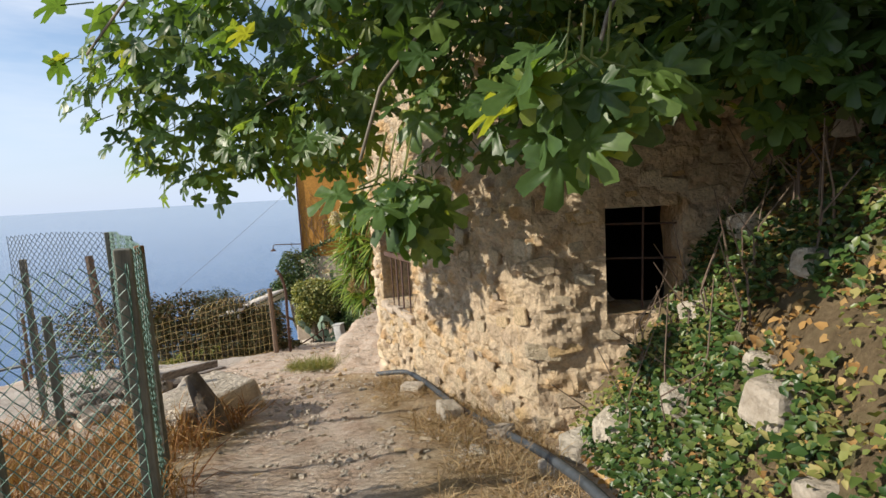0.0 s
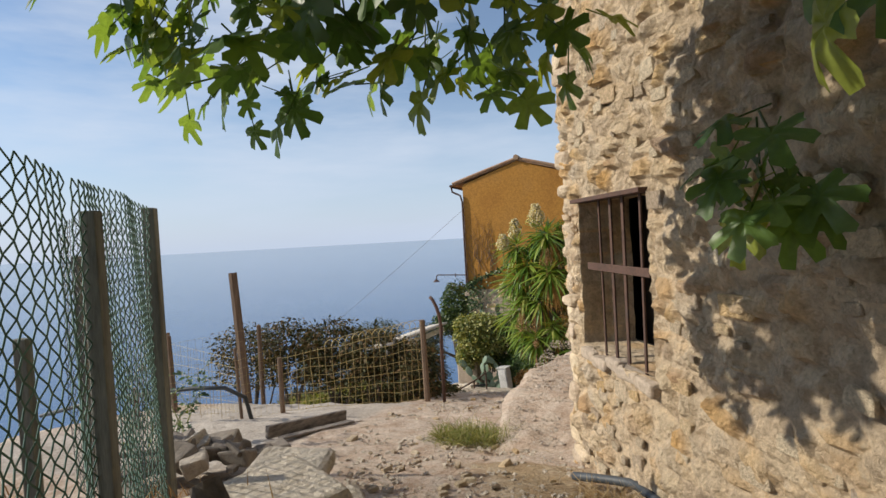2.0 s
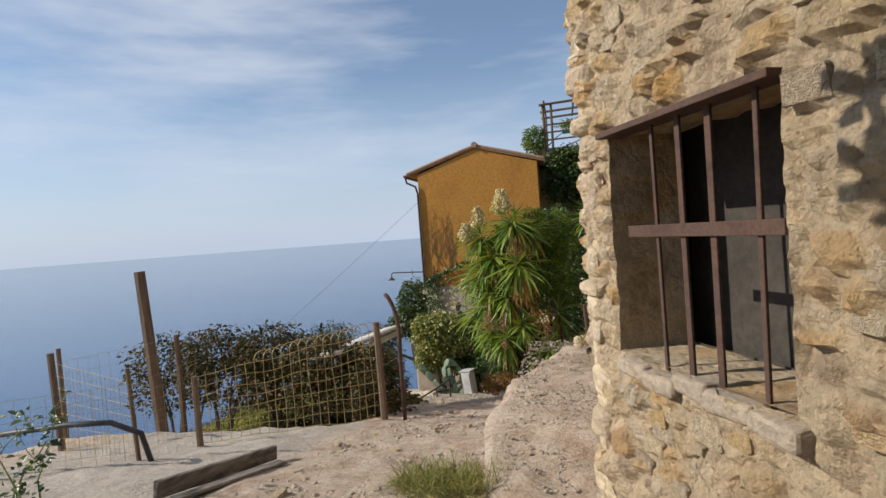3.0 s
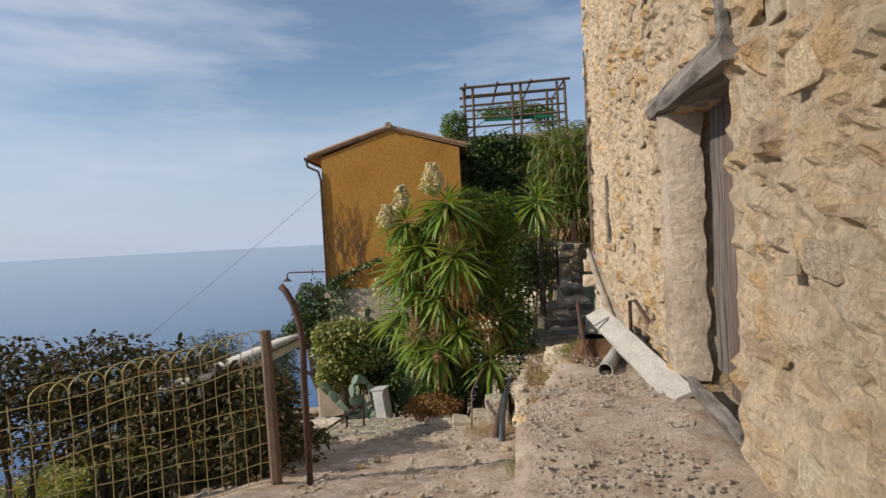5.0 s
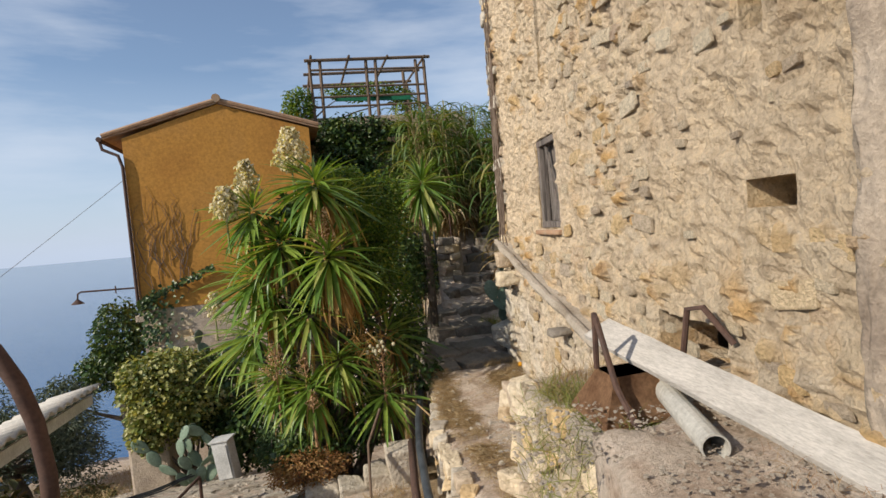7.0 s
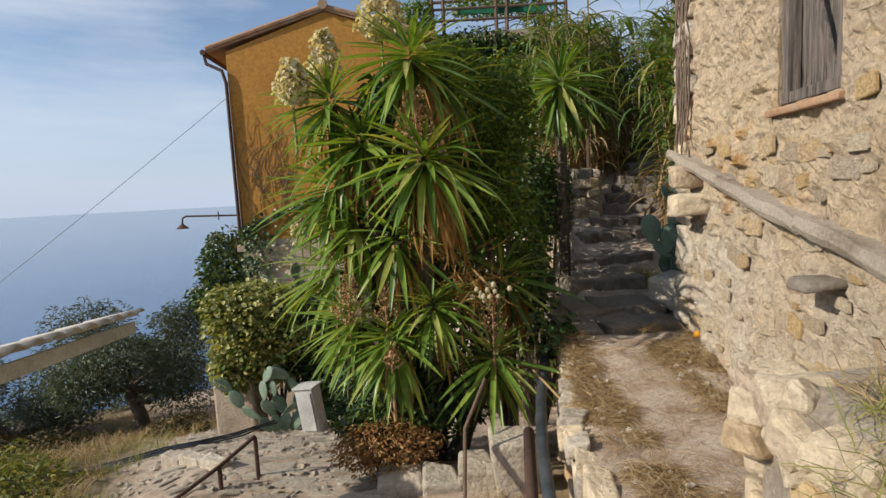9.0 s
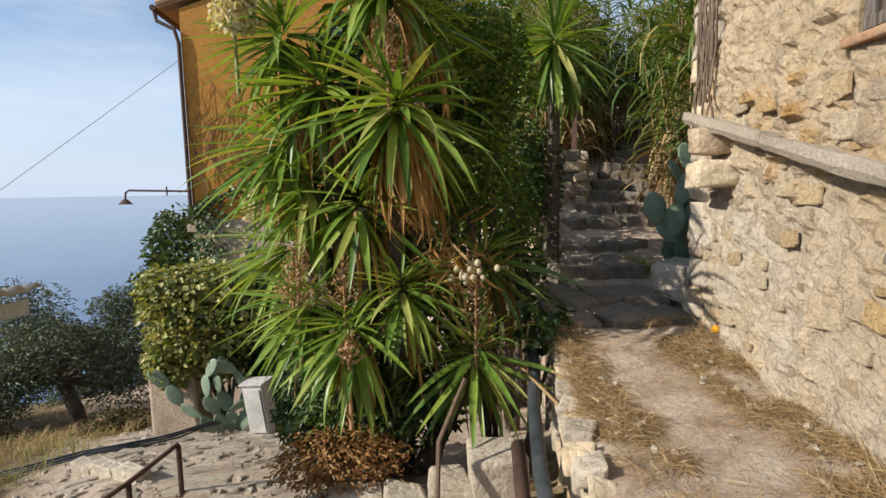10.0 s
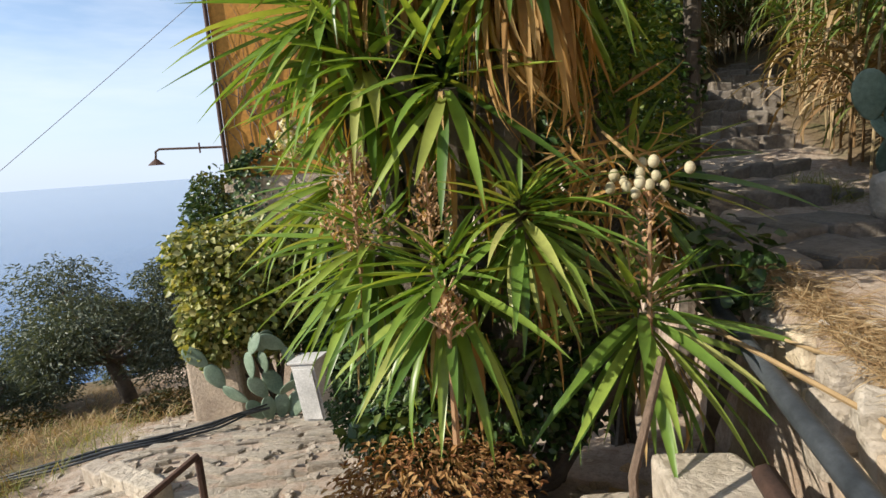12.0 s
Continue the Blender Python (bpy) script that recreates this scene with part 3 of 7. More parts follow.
# ---- the stone house ----
def rubble_wall(name, a, b, z0, z1, openings, label, step=0.045, seed=0.0, rough=1.0, cover=None, inset=0.42, wash=None):
    """A rubble wall from a to b (its outer face on the left of that way), with thickness and openings (u0, u1, z0, z1)."""
    a, b = Vector((*a, 0)), Vector((*b, 0))
    d = (b - a).normalized()
    nrm = Vector((-d.y, d.x, 0))
    L = (b - a).length
    us, zs = np.linspace(0, L, int(L / step) + 1), np.linspace(z0, z1, int((z1 - z0) / step) + 1)
    for o in openings:
        for k in (0, 1):
            us[np.abs(us - o[k]).argmin()] = o[k]
            zs[np.abs(zs - o[2 + k]).argmin()] = o[2 + k]
    P = np.zeros((len(zs), len(us), 3))
    C = np.zeros_like(P)
    for j, z in enumerate(zs):
        for i, u in enumerate(us):
            wob = 0.25 * noise.noise(Vector((u * 1.7, z * 1.7, seed)))
            q = Vector((u * 5.2 + wob, z * 8.0 + wob, seed))
            dist, cent = noise.voronoi(q)
            gap = dist[1] - dist[0]
            cell = noise.cell(Vector((cent[0][0] * 7.3, cent[0][1] * 9.1, 3.3)))
            cov = noise.fractal(Vector((u * 0.8, z * 0.8, seed + 5)), 1, 2, 3) - 0.1
            if cover:
                cov += cover(u, z)
            mortar = min(1, max(0, 1 - gap * 3.2))
            m = max(mortar, min(1, max(0, 0.45 + cov * 1.3)))
            edge = min((min(abs(u - o[0]), abs(u - o[1])) if o[2] - .05 < z < o[3] + .05 else 9 for o in openings), default=9)
            h = 0.075 * rough * (1 - mortar) ** 0.6 * (0.25 + 0.75 * (0.5 + 0.5 * cell)) * (1 - 0.55 * m) + 0.05 * noise.fractal(Vector((u * 2.4, z * 2.8, seed + 9)), 1, 2, 4) + 0.022 * noise.noise(Vector((u * 11, z * 13, seed))) + 0.010 * noise.noise(Vector((u * 27, z * 27, seed))) + 0.028 * (0.3 - noise.voronoi(Vector((u * 13 + wob * 3, z * 17, seed)))[0][0])
            if min(u, L - u) < 1e-4 or edge < 1e-4:
                h = 0.012 * noise.noise(Vector((u * 9, z * 9, seed)))
            p = a + d * u + nrm * h
            P[j, i] = (p.x, p.y, z)
            C[j, i] = (0.5 + 0.5 * cell, m, wash(u, z) if wash else 0)
    um, zm = (us[:-1] + us[1:]) / 2, (zs[:-1] + zs[1:]) / 2
    keep = np.ones((len(zm), len(um)), bool)
    for o in openings:
        keep &= ~(((um > o[0]) & (um < o[1]))[None, :] & ((zm > o[2]) & (zm < o[3]))[:, None])
    ob = new(name, grid_mesh(name, P, M_WALL, "cell", C, False, keep))
    tagged(ob, label, "wall", kind="structure")
    ORIGIN[ob.name] = Vector((0, 0, 0))
    # inner face, coloured near-black as room shade, and the sides of the openings
    bm = bmesh.new()
    cuts_u = sorted({0, L, *[o[k] for o in openings for k in (0, 1)]})
    cuts_z = sorted({z0, z1, *[o[k] for o in openings for k in (2, 3)]})
    for u0, u1 in zip(cuts_u, cuts_u[1:]):
        for q0, q1 in zip(cuts_z, cuts_z[1:]):
            if any(o[0] <= u0 < o[1] and o[2] <= q0 < o[3] for o in openings):
                continue
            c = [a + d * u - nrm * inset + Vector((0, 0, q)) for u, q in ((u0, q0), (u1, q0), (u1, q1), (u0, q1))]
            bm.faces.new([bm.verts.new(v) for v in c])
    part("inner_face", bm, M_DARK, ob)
    for o in openings:
        for (ua, za), (ub, zb) in (((o[0], o[2]), (o[0], o[3])), ((o[1], o[3]), (o[1], o[2])), ((o[0], o[3]), (o[1], o[3])), ((o[1], o[2]), (o[0], o[2]))):
            n_, m_ = max(2, int(math.hypot(ub - ua, zb - za) / 0.05)), 8
            G, GC = np.zeros((m_ + 1, n_ + 1, 3)), np.zeros((m_ + 1, n_ + 1, 3))
            sgn = Vector((0, 0, 1)) if za == zb else d
            for j in range(m_ + 1):
                for i in range(n_ + 1):
                    t = i / n_
                    u, z, dep = ua + (ub - ua) * t, za + (zb - za) * t, inset * j / m_
                    w = 0.022 * noise.fractal(Vector((u * 6, z * 6, dep * 6 + seed)), 1, 2, 3) * min(1, j) * (0 if i in (0, n_) else 1)
                    p = a + d * u - nrm * dep + Vector((0, 0, z)) + sgn * w
                    if j == 0:
                        p += nrm * 0.012 * noise.noise(Vector((u * 9, z * 9, seed)))
                    G[j, i] = p
                    GC[j, i] = (0.72 + 0.28 * noise.cell(Vector((u * 5, z * 5, dep * 4))), 0.45, 0)
            rv = new("reveal", grid_mesh("reveal", G, M_WALL, "cell", GC))
            rv.parent = ob
    ob["frame"] = 0
    return ob, a, d, nrm, L


W_FRONT = rubble_wall("wall_south", (4.2, 3.52), C_A, -0.9, 5.0, [(3.58 - 1.03, 3.58 - 0.5, 0.58, 1.34)], "shaded grey rubble stone wall of an old house", 0.035, 3.0)
W_A = rubble_wall("wall_west", C_A, C_B, -1.7, 5.0, [(2.44, 3.52, 0.13, 1.24)], "sunlit rubble stone wall with flaking mortar", 0.026, 11.0)
W_B = rubble_wall("wall_sea", C_B, C_C, -2.4, 5.0, [(2.05, 3.32, -0.86, 1.14), (6.95, 7.62, 0.10, 1.08), (3.80, 4.12, 0.19, 0.33), (3.94, 4.10, 1.04, 1.28), (4.34, 5.08, -0.76, -0.46), (7.18, 7.29, 1.75, 2.55)],
                  "sunlit rubble stone wall with patches of old plaster", 0.034, 23.0,
                  cover=lambda u, z: 0.35 * math.exp(-((u - 4.4) ** 2) / 1.5) * (z > 0.3) + 0.45 * math.exp(-((u - 8.6) ** 2) / 0.7) * (z > 0) + 0.5 * math.exp(-((u - 8.1) ** 2) / 1.0) * (z > 0.0) * (z < 1.6) + (0.4 if z < -0.75 and u > 6.5 else 0),
                  wash=lambda u, z: (0.15 + 0.6 * min(1, max(0, .5 + fbm(u * 1.3, z * 1.3, 6, 3)))) * min(1, max(0, (-0.2 - 0.222 * (9.5 - u) - z) * 5)) * min(1, max(0, (u - 5.2) * 1.2)))
W_N = rubble_wall("wall_north", C_C, (5.2, 17.0), -2.4, 5.0, [], "rubble stone end wall in shade", 0.12, 31.0)
# Back wall and roof slab are out of view, added to darken the inside.
bm = bmesh.new()
box(bm, (4.9, 10.3, 1.6), (0.4, 14.2, 7.0))
solo("wall_east", bm, M_DARK, (4.9, 10.3, -2.0), "unseen back wall added to keep the stone house dark inside", "wall", kind="structure")
bm = bmesh.new()
vs = [bm.verts.new((x, y, 5.0)) for x, y in ((C_A[0] - 0.1, C_A[1] - 0.1), (5.2, 3.4), (5.2, 17.1), (C_C[0] - 0.1, C_C[1] + 0.1), (C_B[0] - 0.15, C_B[1]))]
top = bmesh.ops.extrude_face_region(bm, geom=[bm.faces.new(vs)])
bmesh.ops.translate(bm, verts=[v for v in top["geom"] if isinstance(v, bmesh.types.BMVert)], vec=(0, 0, 0.2))
solo("roof", bm, M_TILE, (2, 10, 5.0), "unseen roof slab added to keep light out of the stone house", "roof", kind="structure")


def on_wall(w, u, z, out=0.0):
    _, a, d, nrm, _ = w
    return a + d * u + nrm * out + Vector((0, 0, z))


def wall_turn(w):
    """Rotation whose x runs along a wall, y out of it, z up."""
    _, a, d, nrm, _ = w
    return Matrix(((d.x, nrm.x, 0, 0), (d.y, nrm.y, 0, 0), (0, 0, 1, 0), (0, 0, 0, 1)))


# ---- terrace, raised way, steps ----
def sheet(name, outline, z_of, mat_, drop, label, category, step=0.07, rough=0.02, kind="structure"):
    """A slab with an uneven top over the quadrangle given by two rows of points (left edge, right edge), and its sides."""
    lft, rgt = outline
    n = max(3, int(sum(math.dist(p, q) for p, q in zip(lft, lft[1:])) / step))
    ts = np.linspace(0, 1, n)
    kl, kr = np.linspace(0, 1, len(lft)), np.linspace(0, 1, len(rgt))
    m = max(3, int(math.dist(lft[0], rgt[0]) / step))
    m = max(m, int(math.dist(lft[-1], rgt[-1]) / step))
    P = np.zeros((n + 2, m + 2, 3))
    for j in range(n + 2):
        t = ts[min(max(j - 1, 0), n - 1)]
        A = [np.interp(t, kl, [p[k] for p in lft]) for k in (0, 1)]
        B = [np.interp(t, kr, [p[k] for p in rgt]) for k in (0, 1)]
        for i in range(m + 2):
            s = min(max(i - 1, 0), m - 1) / (m - 1)
            x, y = A[0] + (B[0] - A[0]) * s, A[1] + (B[1] - A[1]) * s
            rim = i in (0, m + 1) or j in (0, n + 1)
            z = z_of(x, y) + rough * 1.6 * fbm(x * 3, y * 3, 2, 4)
            if min(i - 1, m - i, j - 1, n - j) == 0:
                z -= 0.02
            w = 0.03 * fbm(x * 5, y * 5, z, 3) if not rim else 0.05 * fbm(x * 3, y * 3, 8, 3)
            P[j, i] = (x + w, y + w * 0.6, z - (drop if rim else 0))
    ob = new(name, grid_mesh(name, P, mat_))
    ORIGIN[ob.name] = Vector((0, 0, 0))
    return tagged(ob, label, category, kind=kind)


def wx(y):
    return float(wall_x(y)) + 0.1


TERRACE_Z = lambda x, y: -0.80 - 0.035 * (y - 9.5) * (1 if y > 9.5 else 3.2) * 1.0 if y > 9.5 else -0.80 - 0.09 * (9.5 - y)
sheet("terrace", (((-1.75, 7.5), (-1.88, 8.7), (-1.72, 9.8), (-1.20, 11.45)), ((wx(7.4), 7.4), (wx(9), 9.0), (wx(10.3), 10.3), (wx(11.7), 11.7))), TERRACE_Z, M_GROUND, 1.3,
      "worn pale concrete terrace before the house door", "terrace", rough=0.035)
sheet("raised_way", (((-1.35, 12.2), (-1.30, 14.1), (-1.10, 15.2), (-0.83, 16.5)), ((wx(12.2), 12.2), (wx(13.8), 13.8), (wx(15), 15.0), (wx(16.5), 16.5))),
      lambda x, y: float(np.interp(y, (12, 15.2, 16.5), (-1.98, -2.04, -1.86))), M_GROUND, 0.9, "pale cemented way strewn with dry straw along the house", "pavement", rough=0.02)


def step_blocks():
    rng = random.Random(5)
    st = thing("stone_stair", (0.3, 17, -1.8), "worn grey stone steps climbing between plants", "steps", kind="structure")
    spots = [(16.6, -1.83), (17.15, -1.75), (18.0, -1.60), (19.0, -1.42), (20.1, -1.16), (20.8, -0.97), (21.4, -0.78), (21.9, -0.6), (22.4, -0.42), (22.9, -0.25), (23.5, -0.08), (24.2, 0.12), (25.2, 0.3)]
    for i, (y, z) in enumerate(spots):
        e0 = float(np.interp(y, (16.5, 18, 19.5, 20.5, 21.3, 22, 22.8, 26), (-0.80, -0.33, 0.15, 0.72, 1.32, 1.72, 2.2, 4.0)))
        wide = float(np.interp(y, (16.5, 18, 20, 21.3, 26), (1.5, 1.25, 1.25, 1.1, 1.1)))
        run = (spots[i + 1][0] - y if i + 1 < len(spots) else 0.8) + 0.12
        cuts = sorted([0, rng.uniform(0.2, 0.35), rng.uniform(0.42, 0.6), rng.uniform(0.66, 0.85), 1])
        for c0, c1 in zip(cuts, cuts[1:]):
            bm = bmesh.new()
            w = (c1 - c0) * wide
            box(bm, (e0 + wide * (c0 + c1) / 2, y + run / 2 + rng.uniform(-.03, .03), z - 0.2 + rng.uniform(-.03, .02)), (w + 0.01, run + rng.uniform(-.05, .12), 0.4), Matrix.Rotation(rng.uniform(-.09, .09) - 0.2 * (y > 20.5), 4, "Z") @ Matrix.Rotation(rng.uniform(-.03, .03), 4, "Y"), 0.025, 0.04, rng)
            part("step_stone", bm, M_SHADESTONE, st)


step_blocks()


# ---- rubble stones standing proud of the walls ----
def stone_mesh(rng, mat_):
    """A flattish broken stone about 1 across, its face along +y: a squarish outline with cut corners and a tilted face."""
    asp = rng.uniform(.42, .72)
    out = []
    for cx, cz in ((1, 1), (-1, 1), (-1, -1), (1, -1)):
        cut = rng.uniform(.08, .3)
        p, q = (cx * .5 * (1 - cut), cz * .5 * asp), (cx * .5, cz * .5 * asp * (1 - cut))
        out += [p, q] if cx * cz < 0 else [q, p]
    out = [(x * rng.uniform(.86, 1.1), z * rng.uniform(.82, 1.14)) for x, z in out]
    n, tx, tz = len(out), rng.uniform(-.12, .12), rng.uniform(-.12, .12)
    v, f = [], []
    for k, (s, y) in enumerate(((1.02, -0.25), (1.0, 0.12), (0.9, 0.2))):
        for x, z in out:
            v.append((x * s, y + (tx * x + tz * z + rng.uniform(-0.03, 0.03)) * (k > 0), z * s))
    v.append((rng.uniform(-.1, .1), 0.21 + rng.uniform(-0.03, 0.03), 0))
    for k in range(2):
        for i in range(n):
            a, b = k * n + i, k * n + (i + 1) % n
            f.append((a, a + n, b + n, b))
    f += [(2 * n + i, 3 * n, 2 * n + (i + 1) % n) for i in range(n)]
    me_ = bpy.data.meshes.new("stone")
    me_.from_pydata(v, [], [q[::-1] for q in f])
    me_.validate()
    bm = bmesh.new()
    bm.from_mesh(me_)
    bmesh.ops.recalc_face_normals(bm, faces=bm.faces)
    bm.to_mesh(me_)
    bm.free()
    me_.materials.append(mat_)
    return me_


_rng = random.Random(77)
STONE_MESHES = [stone_mesh(_rng, M_STONE) for _ in range(14)]
PALE_MESHES = [stone_mesh(_rng, M_PALE) for _ in range(8)]


def proud_stones(w, count, spots, seed, openings=(), size=(0.05, 0.18)):
    """Separate stones set in a wall inside the given patches (u0, u1, z0, z1, weight)."""
    rng = random.Random(seed)
    turn = wall_turn(w)
    taken, made, tries = [], 0, 0
    tot = sum(s[4] for s in spots)
    while made < count and tries < count * 40:
        tries += 1
        pick, acc = rng.uniform(0, tot), 0
        for s in spots:
            acc += s[4]
            if pick <= acc:
                break
        u, z = rng.uniform(s[0], s[1]), rng.uniform(s[2], s[3])
        sz = rng.uniform(*size) * rng.uniform(0.7, 1.3)
        if any(o[0] - sz / 2 < u < o[1] + sz / 2 and o[2] - sz / 2 < z < o[3] + sz / 2 for o in openings):
            continue
        if any(abs(u - a) < (sz + b) * 0.42 and abs(z - c) < (sz + b) * 0.34 for a, c, b in taken):
            continue
        taken.append((u, z, sz))
        ob = new("stone", rng.choice(STONE_MESHES))
        ob.parent = w[0]
        ob.matrix_basis = Matrix.Translation(on_wall(w, u, z, 0.02)) @ turn @ Matrix.Rotation(rng.uniform(-0.2, 0.2), 4, "Y") @ Matrix.Diagonal((sz * rng.uniform(1.0, 1.7), max(.05, sz * rng.uniform(0.16, 0.3)), sz * 1.25, 1))
        made += 1


# ---- barred window, hole, door, shutter ----
def barred_window():
    t = thing("window_grille", on_wall(W_A, 2.96, 0.13, -0.12), "rust-brown iron window bars set in a deep stone opening", "window bars")
    turn = wall_turn(W_A)
    for u, wide in ((2.56, 0.022), (2.79, 0.034), (2.97, 0.032), (3.15, 0.020)):
        bm = bmesh.new()
        box(bm, on_wall(W_A, u, 0.68, -0.01), (wide, 0.014, 1.14), turn @ Matrix.Rotation(0.012 * (u - 2.8) * 4, 4, "Y"), 0.003)
        part("bar", bm, M_RUST, t)
    bm = bmesh.new()
    box(bm, on_wall(W_A, 2.90, 0.745, 0.006), (0.92, 0.012, 0.055), turn, 0.003)
    part("crossbar", bm, M_RUST, t)
    bm = bmesh.new()
    box(bm, on_wall(W_A, 2.97, 1.235, 0.0), (1.10, 0.14, 0.03), turn, 0.004)
    part("lintel_plate", bm, M_RUST, t)
    # backing of the opening: an inner wall painted near-black for the room's shade
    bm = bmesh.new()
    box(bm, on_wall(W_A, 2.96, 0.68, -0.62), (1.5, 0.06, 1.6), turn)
    solo("window_blocking", bm, M_DARK, on_wall(W_A, 2.96, -0.1, -0.62), "inner wall behind the barred window, coloured near-black as room shade", "wall", kind="structure")
    rng = random.Random(4)
    sill = thing("window_sill", on_wall(W_A, 2.96, 0.13, 0.0), "uneven mortared stone window sill", "sill", kind="structure")
    for i in range(5):
        bm = bmesh.new()
        box(bm, on_wall(W_A, 2.5 + i * 0.21, 0.075 + rng.uniform(-.02, .02), -0.01), (0.23, 0.14 + rng.uniform(0, .03), 0.09), turn @ Matrix.Rotation(rng.uniform(-.05, .05), 4, "Y"), 0.02, 0.012, rng)
        part("stone", bm, M_PLASTER, sill)


def front_hole():
    t = thing("hole_grid", on_wall(W_FRONT, 2.8, 0.6, -0.1), "dark square opening crossed by thin rusty rods", "grating")
    for k in range(2):
        bm = bmesh.new()
        tube(bm, [on_wall(W_FRONT, 2.5, 0.95 + 0.25 * k, -0.12), on_wall(W_FRONT, 3.1, 0.97 + 0.25 * k, -0.12)], 0.008)
        part("rod", bm, M_RUST, t)
    bm = bmesh.new()
    tube(bm, [on_wall(W_FRONT, 2.8, 0.56, -0.12), on_wall(W_FRONT, 2.78, 1.36, -0.12)], 0.008)
    part("rod", bm, M_RUST, t)


def plank_mesh(bm, p, turn, w, th, h, rng, ragged=0.0):
    """A weathered board standing on p (its foot's middle), with uneven edges and a ragged foot."""
    n = 9
    L, R = [], []
    for i in range(n + 1):
        z = h * i / n
        L.append((-w / 2 + rng.uniform(-.008, .008), z))
        R.append((w / 2 + rng.uniform(-.008, .008), z))
    L[0], R[0] = (L[0][0] + .01, rng.uniform(0, ragged)), (R[0][0] - .01, rng.uniform(0, ragged))
    m = Matrix.Translation(p) @ turn
    ring = []
    for (xl, zl), (xr, zr) in zip(L, R):
        b = rng.uniform(-.004, .004)
        ring.append([bm.verts.new(m @ Vector(c)) for c in ((xl, -th / 2, zl), (xl, th / 2 + b, zl), (0, th / 2 + b + .003, (zl + zr) / 2), (xr, th / 2 + b, zr), (xr, -th / 2, zr))])
    for a, b in zip(ring, ring[1:]):
        for k in range(5):
            bm.faces.new((a[k], a[(k + 1) % 5], b[(k + 1) % 5], b[k]))
    bm.faces.new(ring[0][::-1])
    bm.faces.new(ring[-1])


def old_door():
    rng = random.Random(9)
    turn = wall_turn(W_B)
    t = thing("door_1", on_wall(W_B, 2.9, -0.66, -0.3), "weathered grey-brown plank door with a rotten lower edge", "door")
    u = 2.09
    for w, foot in ((0.17, 0.0), (0.24, 0.02), (0.25, -0.04), (0.24, 0.0), (0.30, 0.03)):
        bm = bmesh.new()
        plank_mesh(bm, on_wall(W_B, u + w / 2, -0.80 + foot, -0.27 + rng.uniform(-.022, .022)), turn @ Matrix.Rotation(rng.uniform(-.02, .02), 4, "Y"), w - 0.026, 0.04, 1.96, rng, 0.16)
        part("plank", bm, M_REDWOOD if 0.2 < w < 0.26 else M_OLDWOOD, t)
        u += w
    for z in (-0.3, 0.75):
        bm = bmesh.new()
        box(bm, on_wall(W_B, 2.68, z, -0.315), (1.15, 0.04, 0.11), turn, 0.006)
        part("ledge", bm, M_OLDWOOD, t)
    bm = bmesh.new()
    box(bm, on_wall(W_B, 2.41, 0.22, -0.235), (0.05, 0.012, 0.09), turn, 0.003)
    tube(bm, [on_wall(W_B, 2.41, 0.25, -0.23), on_wall(W_B, 2.41, 0.25, -0.20), on_wall(W_B, 2.45, 0.21, -0.20)], 0.006)
    part("latch", bm, M_RUST, t, "small rusty iron latch")
    # lintel beam, sloping
    bm = bmesh.new()
    n, ring = 10, []
    a0, a1 = on_wall(W_B, 1.86, 1.17, 0.02), on_wall(W_B, 3.64, 1.24, 0.02)
    axis_ = (a1 - a0)
    for i in range(n + 1):
        c = a0 + axis_ * (i / n)
        hh, dd = 0.075 + 0.015 * fbm(i * 0.7, 3, 0, 2), 0.16
        nr = W_B[3]
        ring.append([bm.verts.new(c + nr * o + Vector((0, 0, z + 0.012 * fbm(i * .9, o * 5, z * 9, 2)))) for o, z in ((-dd - .2, -hh), (0.07, -hh), (0.09, 0), (0.06, hh), (-dd - .2, hh))])
    for p, q in zip(ring, ring[1:]):
        for k in range(5):
            bm.faces.new((p[k], q[k], q[(k + 1) % 5], p[(k + 1) % 5]))
    bm.faces.new(ring[0])
    bm.faces.new(ring[-1][::-1])
    solo("door_lintel", bm, M_LINTEL, a0, "cracked grey timber lintel sloping over the door", "lintel", kind="structure")
    bm = bmesh.new()
    box(bm, on_wall(W_B, 2.0, 1.35, 0.04), (0.07, 0.05, 0.26), turn @ Matrix.Rotation(0.12, 4, "Y"), 0.01, 0.008, rng)
    solo("lintel_stub", bm, M_LINTEL, on_wall(W_B, 2.0, 1.22, 0.04), "short split timber stub on the lintel's end", "timber")
    # plastered jamb beside the door and its timber threshold
    G = np.zeros((40, 9, 3))
    for j in range(40):
        z = -0.78 + 1.93 * j / 39
        for i in range(9):
            s = i / 8
            uu, out = 3.345 + 0.13 * s, 0.02 * math.sin(s * math.pi) + 0.035
            if i == 0:
                uu, out = 3.285, -0.20
            elif i == 1:
                uu, out = 3.292, 0.02
            if i == 8:
                out = -0.05
            G[j, i] = on_wall(W_B, uu + 0.03 * fbm(z * 3, s * 3, 1, 4) - 0.02 * (z < -0.4) * i / 8, z, out + 0.028 * fbm(z * 5, s * 4, 5, 4))
    jb = new("door_jamb", grid_mesh("door_jamb", G, M_PLASTER))
    tagged(jb, "rounded old plaster edging beside the plank door", "jamb", kind="structure")
    bm = bmesh.new()
    plank = [on_wall(W_B, 3.22, -0.765, -0.05), on_wall(W_B, 2.12, -0.765, -0.04)]
    tube(bm, [plank[0].lerp(plank[1], i / 6) + Vector((0, 0, 0.008 * (-1) ** i)) for i in range(7)], [0.04, 0.05, 0.052, 0.055, 0.05, 0.05, 0.04], 7)
    solo("door_sill", bm, M_LINTEL, plank[0], "worn pale timber sill in front of the door", "sill")


